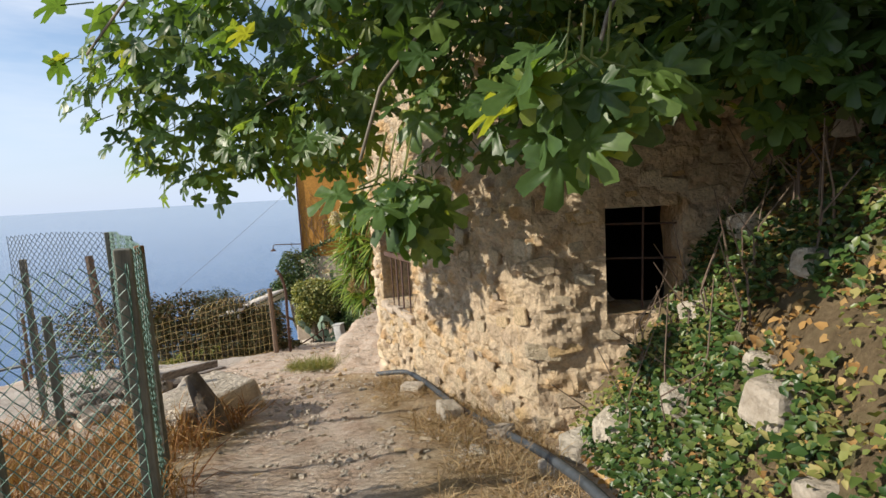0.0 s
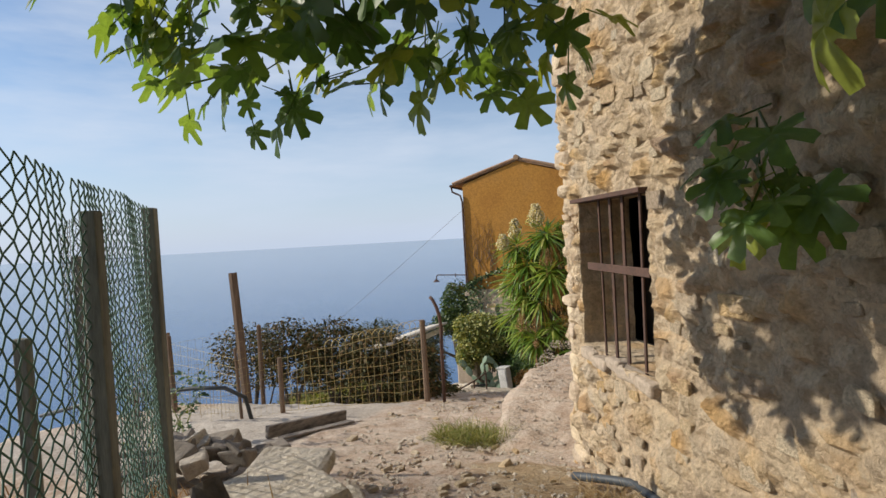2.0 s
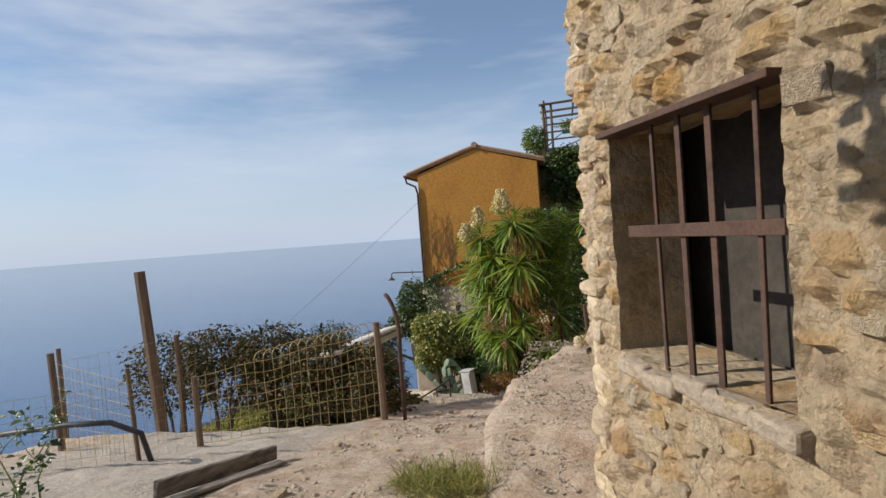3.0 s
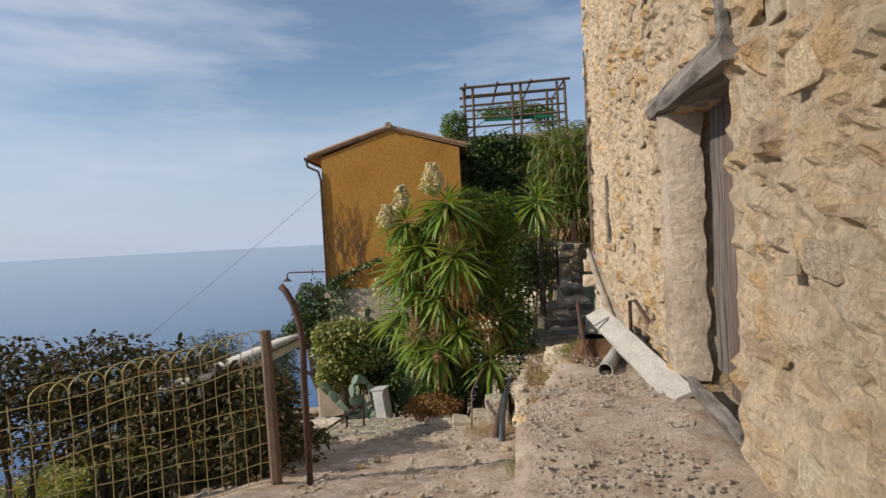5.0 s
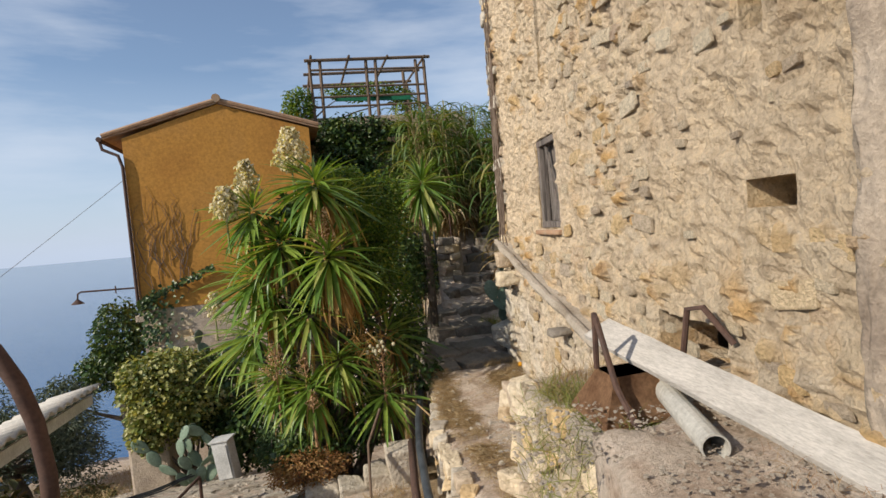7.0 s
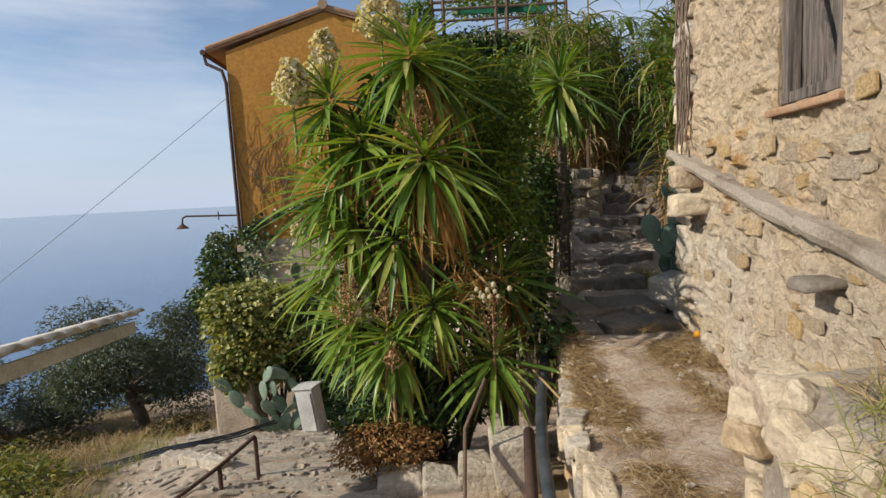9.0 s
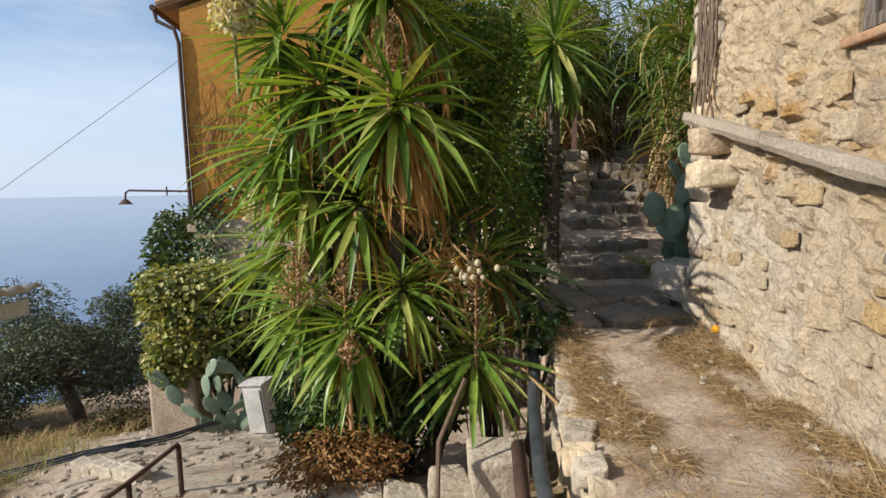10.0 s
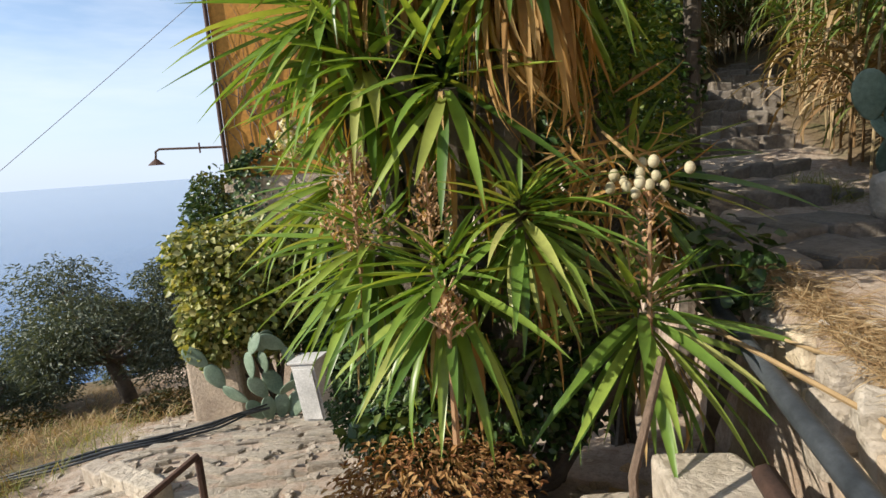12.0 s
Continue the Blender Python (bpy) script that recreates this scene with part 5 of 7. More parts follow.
    for c, r_, n, s in near[:3]:
        for _ in range(5):
            a = Vector(c) + Vector((rng.uniform(-.1, .1), rng.uniform(-.05, .1), 0.12))
            bm = bmesh.new()
            tube(bm, [a + Vector((0.05, .1, .22)), a, a + Vector((rng.uniform(-.15, .15), rng.uniform(-.1, .1), -0.06))], 0.006, 5)
            part("stalk", bm, M_STALK, t, "yellow-green leaf stalk")


fig_tree()

HEADS = [  # x, y, z, leaf length, leaves, near, lean, dead leaves under it
    (-2.14, 16.10, -0.05, 0.86, 82, 1, (0.0, -0.3), 210), (-2.14, 16.15, -1.42, 0.60, 76, 1, (0.05, -0.25), 14), (-2.52, 16.05, -1.68, 0.66, 76, 1, (-0.3, -0.2), 10), (-1.60, 16.08, -1.93, 0.70, 64, 1, (0.05, -0.1), 10),
    (-2.22, 16.35, 0.90, 0.80, 94, 0, (0.0, -0.25), 110), (-3.05, 16.85, 0.62, 0.76, 84, 0, (-0.25, -0.15), 20), (-2.74, 16.60, 0.17, 0.76, 76, 0, (-0.3, -0.2), 30), (-3.08, 16.85, -0.25, 0.82, 76, 0, (-0.3, -0.2), 30),
    (-2.87, 16.70, -0.62, 0.78, 66, 0, (-0.2, -0.25), 20), (-3.29, 18.00, -1.25, 0.95, 66, 0, (-0.4, -0.1), 14), (-2.88, 16.45, -1.55, 0.70, 72, 0, (-0.3, -0.2), 10), (-1.36, 16.90, -1.30, 0.86, 34, 0, (0.5, -0.25), 20),
    (-1.90, 16.75, 0.72, 0.74, 44, 0, (0.2, 0.0), 20), (-2.45, 16.30, -0.75, 0.74, 36, 0, (-0.1, -0.3), 24)]


def head_leaves(rng, x, y, z, size, n, low=-1.15, high=0.85, lean=(0, 0)):
    """A rosette: short young leaves stand up in its middle, the older ones spread and hang."""
    for i in range(n):
        f_ = (i + 0.5) / n
        a = i * 2.39996 + rng.uniform(-.25, .25)
        e = low + (high - low) * f_ ** 1.1 + rng.uniform(-.15, .15)
        d = Vector((math.cos(a) * math.cos(e) + lean[0], math.sin(a) * math.cos(e) + lean[1], math.sin(e)))
        long = 0.78 + 0.3 * math.sin(min(1, f_ * 1.3) * math.pi) - 0.25 * max(0, f_ - .8) / .2
        yield placed((x + d.x * .05, y + d.y * .05, z + 0.06 * d.z - 0.08 + 0.16 * f_), d, (0, 0, 1), size * long * rng.uniform(0.82, 1.08), rng.uniform(-.35, .35))


def yucca():
    rng = random.Random(52)
    t = thing("yucca", (-2.2, 16.3, gz(-2.2, 16.3)), "huge many-headed yucca with sword leaves and cream flower spikes", "yucca")
    tm = [sword_leaf(w, d, 8, f_) for w, d, f_ in ((0.074, 0.02, .25), (0.08, 0.12, .3), (0.074, 0.2, .2), (0.07, 0.4, .3), (0.082, 0.06, .15))]
    meshes = [mesh_from(q, M_YUCCA) for q in tm]
    rest, ms = [], []
    for x, y, z, s, n, near, lean, dead in HEADS:
        leaves_ = list(head_leaves(rng, x, y, z, s, n, lean=lean))
        if near:
            for m in leaves_:
                ob = new("leaf", rng.choice(meshes))
                ob.parent = t
                ob.matrix_basis = Matrix.Translation(-ORIGIN[t.name]) @ Matrix(m)
        else:
            rest += leaves_
        for k in range(dead):
            a = rng.uniform(0, 2 * math.pi)
            out = rng.uniform(.1, .45)
            ms.append(placed((x + .05 + math.cos(a) * .14, y + .06 + math.sin(a) * .14, z - rng.uniform(.05, .4)), (math.cos(a) * out + .08, math.sin(a) * out - .05, -1), (math.cos(a), math.sin(a), .3), s * rng.uniform(.5, .82), rng.uniform(-.6, .6)))
    stuff("foliage", scatter_mesh("foliage", tm, rest, M_YUCCAS), "rosettes of sword-shaped leaves", "", parent=t)
    # a crumpled dry head, and a bundle of pale leaves hanging from an old stem
    for k in range(120):
        ms.append(placed((-1.74 + rng.gauss(0, .13), 16.3 + rng.gauss(0, .1), -1.25 + rng.gauss(0, .13)), (rng.gauss(0, .5), -.3 + rng.gauss(0, .3), rng.uniform(-1.0, .5)), (0, -1, .2), rng.uniform(.16, .34), rng.uniform(-1, 1)))
    for k in range(26):
        ms.append(placed((-2.94 + rng.gauss(0, .03), 16.6 + rng.gauss(0, .03), 0.02 - rng.random() * .2), (rng.gauss(.05, .06), rng.gauss(0, .06), -1), (0, -1, .2), rng.uniform(.35, .6)))
    stuff("dead_skirt", scatter_mesh("dead_skirt", [sword_leaf(.06, .1), sword_leaf(.05, .4), sword_leaf(.07, .8)], ms, M_DEAD), "hanging skirts of dry brown leaves", "", parent=t)
    for x, y, z, s, n, near, lean, dead in HEADS:
        bm = bmesh.new()
        b = Vector((-2.3 + (x + 2.3) * .35, 16.75, gz(-2.3, 16.75) - 0.1))
        e = Vector((x, y, z - .05))
        tube(bm, [b, b.lerp(e, .5) + Vector((0, .12, -.1)), b.lerp(e, .85), e], [0.10, 0.08, 0.07, 0.06], 8)
        part("trunk", bm, M_BARK, t)
    # flower spikes: cream, dry, and one with pale pods
    bud = [oval_leaf(0.8, 0.3)]
    for (x, y, z), hgt, wide, mat_, n, lab in (((-2.48, 16.55, 1.12), 0.56, .26, M_BLOOM, 620, "cream flower spike"), ((-3.10, 16.95, 0.82), 0.52, .2, M_BLOOM, 420, "cream flower spike"), ((-3.35, 16.5, 0.55), 0.4, .2, M_BLOOM, 340, "cream flower spike"),
                                  ((-4.05, 19.55, -1.05), 0.42, .2, M_BLOOM, 220, "cream flower spike"), ((-2.2, 16.0, 0.12), 0.42, .2, M_DRY, 260, "dry brown flower spike"), ((-2.92, 16.2, -1.55), 0.46, .2, M_DRY, 300, "dry brown flower spike"),
                                  ((-2.57, 16.1, -1.55), 0.36, .14, M_DRY, 160, "dry brown flower spike"), ((-1.60, 16.0, -1.85), 0.55, .16, M_DRY, 110, "dry stalk of pods"), ((-2.52, 15.72, -1.85), 0.2, .1, M_DRY, 90, "dry brown flower spike")):
        ms, bm = [], bmesh.new()
        tube(bm, [(x, y, z - 0.45), (x, y - .02, z + hgt)], [0.018, 0.006], 6)
        for k in range(22):
            zz = z + hgt * (k / 22)
            a = k * 2.4
            w = wide * .9 * (1 - k / 26) + .02
            tube(bm, [(x, y, zz), (x + math.cos(a) * w, y + math.sin(a) * w, zz + 0.07)], 0.004, 4)
        part("flower_stalk", bm, M_STALK if mat_ is M_BLOOM else M_DRY, t, lab)
        for _ in range(n):
            f_ = rng.random()
            w = (wide * (1 - .75 * f_ ** 1.5) * min(1, .45 + f_ * 3)) * rng.random() ** .5
            a = rng.uniform(0, 6.28)
            ms.append(placed((x + math.cos(a) * w, y + math.sin(a) * w, z + hgt * f_ + .03), (rng.gauss(0, .5), rng.gauss(0, .5), -.6), (0, 0, 1), rng.uniform(.05, .085) * (1 if mat_ is M_BLOOM else .42)))
        stuff("blossom", scatter_mesh("blossom", bud, ms, mat_), lab, "", parent=t)
    for k in range(13):
        bm = bmesh.new()
        bmesh.ops.create_icosphere(bm, subdivisions=2, radius=rng.uniform(.019, .026), matrix=Matrix.Translation((-1.58 + rng.gauss(0, .085), 15.97 + rng.gauss(0, .05), -1.27 + rng.uniform(-.09, .08))) @ Matrix.Diagonal((1, 1, 1.25, 1)))
        part("seed_pod", bm, M_FRUIT, t, "round pale seed pod", smooth=True)
    # a smaller yucca by the steps
    s2 = thing("small_yucca", (-0.35, 18.4, gz(-0.35, 18.4)), "slim yucca with a drooping head of sword leaves", "yucca")
    bm = bmesh.new()
    tube(bm, [(-0.25, 18.5, gz(-0.25, 18.5) - .1), (-0.28, 18.4, 0), (-0.32, 18.3, 0.9)], [0.09, 0.07, 0.06], 8)
    part("trunk", bm, M_BARK, s2)
    ms = list(head_leaves(rng, -0.32, 18.28, 0.97, 0.86, 100, -1.35, 1.1))
    stuff("foliage", scatter_mesh("foliage", tm, ms, M_YUCCAS), "drooping sword-shaped leaves", "", parent=s2)


yucca()


def leaf_blob(rng, c, r_, n, size, shell=0.65, up=0.3, droop=0.3):
    for _ in range(n):
        u = unit(rng)
        k = 1 + 0.28 * noise.noise(Vector((u.x * 2 + c[0], u.y * 2 + c[1], u.z * 2)))
        f_ = (shell * .55 + (1 - shell * .55) * rng.random() ** .6) * k
        p = (c[0] + u.x * r_[0] * f_, c[1] + u.y * r_[1] * f_, c[2] + u.z * r_[2] * f_)
        yield placed(p, (u.x + rng.gauss(0, .6), u.y + rng.gauss(0, .6), rng.gauss(-droop, .5)), (u.x, u.y, u.z + up), size * rng.uniform(.6, 1.2), rng.gauss(0, .5))


def shrub(name, at, blobs, mat_, label, category, size, rng, stems=6, width=0.6):
    t = thing(name, at, label, category)
    ms = [m for c, r_, n in blobs for m in leaf_blob(rng, c, r_, n, size)]
    stuff("foliage", scatter_mesh("foliage", [oval_leaf(width), oval_leaf(width * .8, .2)], ms, mat_), "leaves", "", parent=t)
    for i in range(stems):
        c, r_, n = blobs[i % len(blobs)]
        e = Vector((c[0] + rng.uniform(-.6, .6) * r_[0], c[1] + rng.uniform(-.6, .6) * r_[1], c[2] + rng.uniform(-.2, .6) * r_[2]))
        b = Vector(at) + Vector((rng.uniform(-.1, .1), rng.uniform(-.1, .1), -.1))
        bm = bmesh.new()
        tube(bm, [b, b.lerp(e, .5) + Vector((rng.uniform(-.1, .1), rng.uniform(-.1, .1), .1)), e], [0.035, 0.022, 0.008], 6)
        part("stem", bm, M_BARK, t)
    return t


def bushes():
    rng = random.Random(61)
    # Leaf mass added as the dark, shaded gaps between the yucca heads.
    shrub("yucca_shade_fill", (-2.3, 17.0, gz(-2.3, 17.0)), [((-2.3, 17.05, -1.7), (0.8, 0.3, 1.0), 2200), ((-2.25, 17.0, -0.3), (0.6, .3, .8), 1700), ((-2.3, 16.9, 0.5), (0.5, .25, .5), 800)], M_IVY, "made-up dark green leaf mass standing for shade inside the yucca clump", "undergrowth", 0.12, rng, 4, .7)
    shrub("ivy_bush", (-4.9, 20.7, gz(-4.9, 20.7)), [((-5.05, 20.6, -2.6), (0.98, 0.8, 0.92), 6200), ((-5.5, 20.4, -2.2), (0.5, .5, .45), 1500), ((-5.55, 20.3, -3.1), (0.35, .4, .5), 1200)], M_IVYLIT, "round bush of variegated yellow-green ivy", "ivy", 0.105, rng, 8, .85)
    shrub("dark_ivy", (-4.2, 20.9, gz(-4.2, 20.9)), [((-4.25, 20.8, -2.9), (0.7, 0.6, 1.1), 2400), ((-3.8, 20.4, -3.6), (0.6, .5, .7), 1400)], M_IVY, "dark green ivy thicket beside the yucca", "ivy", 0.12, rng, 6, .85)
    shrub("rosemary_bush", (-2.95, 16.95, gz(-2.95, 16.95)), [((-2.98, 16.95, -2.65), (0.34, 0.35, 0.42), 3000), ((-2.8, 16.6, -2.75), (0.3, .3, .3), 1500)], M_ROSEMARY, "low bush of fine dark green leaves", "bush", 0.045, rng, 5)
    shrub("foot_ivy", (-2.3, 16.5, gz(-2.3, 16.5)), [((-2.35, 16.45, -2.5), (0.75, 0.25, 0.4), 1500), ((-1.9, 16.4, -2.2), (0.4, .2, .4), 500)], M_IVY, "dark ivy about the foot of the yucca stems", "ivy", 0.07, rng, 4, .7)
    shrub("dry_fern", (-2.6, 16.1, gz(-2.6, 16.1)), [((-2.65, 16.0, -2.68), (0.5, 0.3, 0.26), 2200)], M_RUSSET, "withered russet fern under the yucca", "fern", 0.05, rng, 5, .4)
    shrub("stair_creeper", (-1.2, 17.5, gz(-1.2, 17.5)), [((-1.35, 17.25, 0.5), (0.5, 0.45, 0.7), 4600), ((-1.5, 17.2, -0.3), (0.45, 0.4, 0.7), 3400), ((-1.8, 17.0, 1.05), (0.3, .25, .2), 700), ((-1.1, 17.5, -0.9), (0.35, .35, .6), 1500)], M_CREEPER, "fine-leaved bright green creeper spilling between yucca and steps", "creeper", 0.06, rng, 8, .6)
    shrub("gate_ivy", (-0.7, 18.6, gz(-0.7, 18.6)), [((-0.85, 18.3, -0.5), (0.4, .5, .9), 1500), ((-0.35, 18.6, -0.5), (0.25, .3, .6), 700), ((-1.0, 17.5, -1.5), (0.35, .4, .5), 700)], M_IVY, "dark ivy hanging between the creeper and the iron gate", "ivy", 0.09, rng, 6, .7)
    # Thicket mostly out of sight, placed sunward so that the steps lie in shade.
    shrub("shade_thicket", (-1.6, 19.8, gz(-1.6, 19.8)), [((-1.75, 19.3, -0.6), (0.7, 0.9, 1.5), 3600), ((-1.35, 20.4, -0.2), (0.7, 0.9, 1.4), 3600), ((-1.2, 21.6, 0.2), (0.8, .9, 1.3), 2600)], M_IVY, "dense dark thicket beside the steps, mostly hidden and added to shade them", "thicket", 0.12, rng, 8, .7)
    shrub("nasturtium", (-1.1, 16.6, gz(-1.1, 16.6)), [((-0.92, 16.5, -1.85), (0.22, 0.3, 0.28), 160)], M_IVY, "small green climbing weed beside the way", "weed", 0.10, rng, 3, .95)
    shrub("tree_by_house", (-7.3, 26, gz(-7.3, 26)), [((-7.3, 25.6, -2.0), (0.75, 0.8, 0.95), 3000), ((-7.9, 26.0, -2.9), (0.7, .7, .6), 1600)], M_IVY, "dark evergreen tree at the corner of the ochre house", "tree", 0.14, rng, 5)
    shrub("upper_ivy", (-0.3, 26, 0.0), [((-0.4, 25.9, 3.3), (1.6, .4, .55), 2200), ((-0.9, 25.6, 2.3), (1.0, .5, .9), 1600), ((0.4, 25.4, 1.6), (1.4, .6, 1.2), 1800)], M_IVY, "dark ivy draped over the upper house wall", "ivy", 0.14, rng, 6, .7)
    shrub("pergola_vine", (-1.9, 26.5, 3.6), [((-2.0, 26.4, 4.25), (0.5, .5, .6), 1300), ((0.2, 27.6, 4.95), (1.5, 1.0, .22), 1500), ((1.5, 27.4, 4.6), (.5, .6, .4), 500)], M_CREEPER, "yellow-green vine climbing the pergola", "vine", 0.10, rng, 4, .8)
    shrub("green_gate_bush", (0.3, 22.2, gz(0.3, 22.2)), [((0.2, 22.4, -0.6), (0.8, .6, .9), 1500)], M_GREENGRASS, "bright green bush behind the iron gate", "bush", 0.12, rng, 5, .7)
    for i, (x, y, z, rx, ry, rz, n) in enumerate(((-4.5, 12.6, -1.45, .55, .5, .5, 900), (-5.3, 12.5, -1.25, .7, .5, .55, 1300), (-6.4, 12.8, -1.15, .8, .6, .55, 1400), (-7.6, 12.9, -1.15, .8, .6, .55, 1100), (-8.9, 13.2, -1.35, .9, .7, .6, 900), (-4.25, 11.9, -1.75, .3, .3, .5, 500))):
        g = min(gz(x, y), z - .4)
        shrub("vine_hedge", (x, y, g), [((x, y, z), (rx, ry, rz), int(n * 1.7)), ((x + .2, y - .1, z - .5), (rx * 1.1, ry, .5), n)], M_SCRUB, "tangled half-dry vine hedge behind the wire fence", "hedge", 0.085, rng, 7)
    for x, y, s in ((-7.6, 17.6, 1.0), (-8.8, 18.6, 1.2), (-9.5, 16.5, 1.3), (-11.5, 20, 1.4), (-7.2, 21.6, .6), (-8.0, 23.5, .7), (-5.0, 13.2, .9), (-6.2, 13.6, 1.0), (-7.4, 14.2, 1.1), (-4.6, 14.2, .6), (-8.6, 14.6, 1.2), (-10.5, 23, .8), (-12.5, 23.5, 1.2), (-14.5, 22, 1.5)):
        g = gz(x, y)
        shrub("scrub", (x, y, g), [((x, y, g + .15 * s), (.9 * s, .8 * s, .36 * s), int(1600 * s)), ((x + .5 * s, y - .3, g + .1 * s), (.6 * s, .5 * s, .26 * s), int(800 * s))], M_GREENGRASS if x < -7 and y < 19 else M_SCRUB, "low green hillside scrub", "scrub", 0.10, rng, 4)


bushes()


def olive_tree(x, y, h, crown, n, rng, at_z=None):
    g = gz(x, y) if at_z is None else at_z
    t = thing("olive_tree", (x, y, g), "grey-green olive tree with a leaning dark trunk on the slope", "tree", "olive trees")
    f_ = Vector((x - 0.35, y, g + h * .35))
    bm = bmesh.new()
    tube(bm, [(x, y, g - .2), (x - .1, y, g + h * .15), f_], [0.22, 0.17, 0.15], 9)
    part("trunk", bm, M_BARK, t, smooth=True)
    blobs = []
    for k in range(crown):
        a = k * 2.4 + rng.uniform(-.3, .3)
        e = Vector((x - .3 + math.cos(a) * h * rng.uniform(.2, .5), y + math.sin(a) * h * .35, g + h * rng.uniform(.32, .9)))
        bm = bmesh.new()
        tube(bm, [f_, f_.lerp(e, .5) + Vector((rng.uniform(-.2, .2), 0, -.1)), e], [0.10, 0.06, 0.015], 6)
        part("limb", bm, M_BARK, t)
        s = h * rng.uniform(.16, .25)
        blobs.append(((e.x, e.y, e.z), (s * 1.2, s * 1.1, s * .8), n))
    ms = [m for c, r_, k in blobs for m in leaf_blob(rng, c, r_, k * 3, 0.12, 0.2)]
    stuff("foliage", scatter_mesh("foliage", [oval_leaf(.3), oval_leaf(.25, .2)], ms, M_OLIVE), "narrow silvery leaves", "", parent=t)


_r = random.Random(71)
olive_tree(-9.9, 25.5, 3.7, 15, 620, _r, -6.45)
olive_tree(-8.3, 29.5, 3.4, 7, 330, _r, -6.6)
olive_tree(-13.2, 25.6, 3.6, 13, 360, _r, -7.6)
olive_tree(-12.5, 31.0, 3.4, 7, 300, _r, -8.6)
olive_tree(-16.5, 28.5, 3.2, 7, 300, _r, -9.2)


def reeds():
    rng = random.Random(81)
    t = thing("reed_bed", (2.0, 20.5, gz(2.0, 20.5)), "tall stand of giant reeds with arching green and straw leaves", "reeds")
    tm = [sword_leaf(0.07, d) for d in (0.8, 1.3, 1.8)]
    ms, dry = [], []
    bm = bmesh.new()
    for i in range(1250):
        x, y = rng.uniform(0.9, 6.5), rng.uniform(18.3, 27.0)
        if i < 420:
            y = rng.uniform(22.9, 28.0)
            x = rng.uniform(-0.4, float(np.interp(y, (16.5, 18, 20.5, 22, 26, 28), (-.8, -.33, .31, 1.3, 3.6, 4.8))) - .15)
        if i >= 900:
            x, y = rng.uniform(1.5, 9.0), rng.uniform(26.8, 31.0)
        elif x < float(np.interp(y, (16.5, 18, 20.5, 22, 26), (0.9, 1.15, 1.95, 3.0, 5.2))) + .1 and i >= 420:
            continue
        g = gz(x, y)
        h = rng.uniform(2.2, 4.0) if i >= 420 else rng.uniform(2.2, 4.0)
        lean = Vector((rng.gauss(-.25, .2), rng.gauss(-.2, .2), 0))
        pts = [Vector((x, y, g)) + lean * (s * s * h * .35) + Vector((0, 0, h * s)) for s in (0, .35, .7, 1)]
        tube(bm, pts, [0.013, 0.011, 0.009, 0.004], 5)
        for k in range(17):
            s = rng.uniform(.15, 1)
            p = pts[0].lerp(pts[-1], s)
            a = rng.uniform(0, 6.28)
            d = (math.cos(a), math.sin(a) - .2, rng.uniform(.1, 1.1))
            (dry if s < .42 and rng.random() < .85 else ms).append(placed(p, d, (0, 0, 1), rng.uniform(.5, .95)))
    part("cane_stand", bm, M_STRAW, t, "pale upright reed canes", kind="stuff")
    stuff("foliage", scatter_mesh("foliage", tm, ms, M_REED), "arching green reed leaves", "", parent=t)
    stuff("dry_foliage", scatter_mesh("dry_foliage", tm, dry, M_STRAW), "dry straw-coloured lower reed leaves", "", parent=t)


reeds()


def cactus_pad(bm, c, d, w, h, th, yaw):
    """A flat egg-shaped pad growing from c along d, turned about its own length by yaw."""
    d = Vector(d).normalized()
    x = d.cross(Vector((math.sin(yaw), -math.cos(yaw), 0.15))).normalized()
    n_ = x.cross(d)
    rot = Matrix((x, n_, d)).transposed().to_4x4()
    vs = bmesh.ops.create_uvsphere(bm, u_segments=14, v_segments=10, radius=1)["verts"]
    for v in vs:
        k = .72 + .28 * min(1, (v.co.z + 1) / 1.1)
        v.co.x *= k
        v.co.y += .5 * v.co.x * v.co.x - .2
    bmesh.ops.transform(bm, verts=vs, matrix=Matrix.Translation(Vector(c) + d * h / 2) @ rot @ Matrix.Diagonal((w / 2, th, h / 2, 1)))
    return Vector(c) + d * h * .93


def cactus(at, n, size, rng, label, spread=0.5):
    """Pads branch outwards from a few at the foot, two or three to a pad."""
    t = thing("prickly_pear", at, label, "cactus")
    tips = []
    for i in range(n):
        bm = bmesh.new()
        if i < 4:
            a = (i + .5) / 4 * 2 - 1
            c, tilt = Vector(at) + Vector((a * spread, rng.uniform(-.12, .12), -.05)), a * .8 + rng.uniform(-.25, .25)
        else:
            k = min(range(len(tips)), key=lambda q: tips[q][2] * .9 + tips[q][3] * .5 + rng.random())
            c, tilt = tips[k][0], tips[k][1] + rng.choice((-1, 1)) * rng.uniform(.25, .75)
            tips[k][2] += 1
            tilt = max(-.95, min(.95, tilt))
        h = size * rng.uniform(.8, 1.15)
        tip = cactus_pad(bm, c, (math.sin(tilt), rng.uniform(-.5, .15), math.cos(tilt)), h * rng.uniform(.55, .7), h, size * .05, rng.uniform(-.9, .9))
        tips.append([tip, tilt, 0, 0 if i < 4 else tips[k][3] + 1])
        part("pad", bm, M_CACTUS, t, smooth=True)


cactus((0.90, 17.45, -1.45), 26, 0.34, random.Random(23), "grey-green prickly pear cactus at the corner of the house", .16)
cactus((-4.75, 20.0, gz(-4.75, 20.0) + .05), 20, 0.36, random.Random(6), "prickly pear cactus before the ivy bush", .22)
cactus((-4.6, 22.9, -2.6), 11, 0.42, random.Random(7), "tall prickly pear cactus against the stone base", .25)


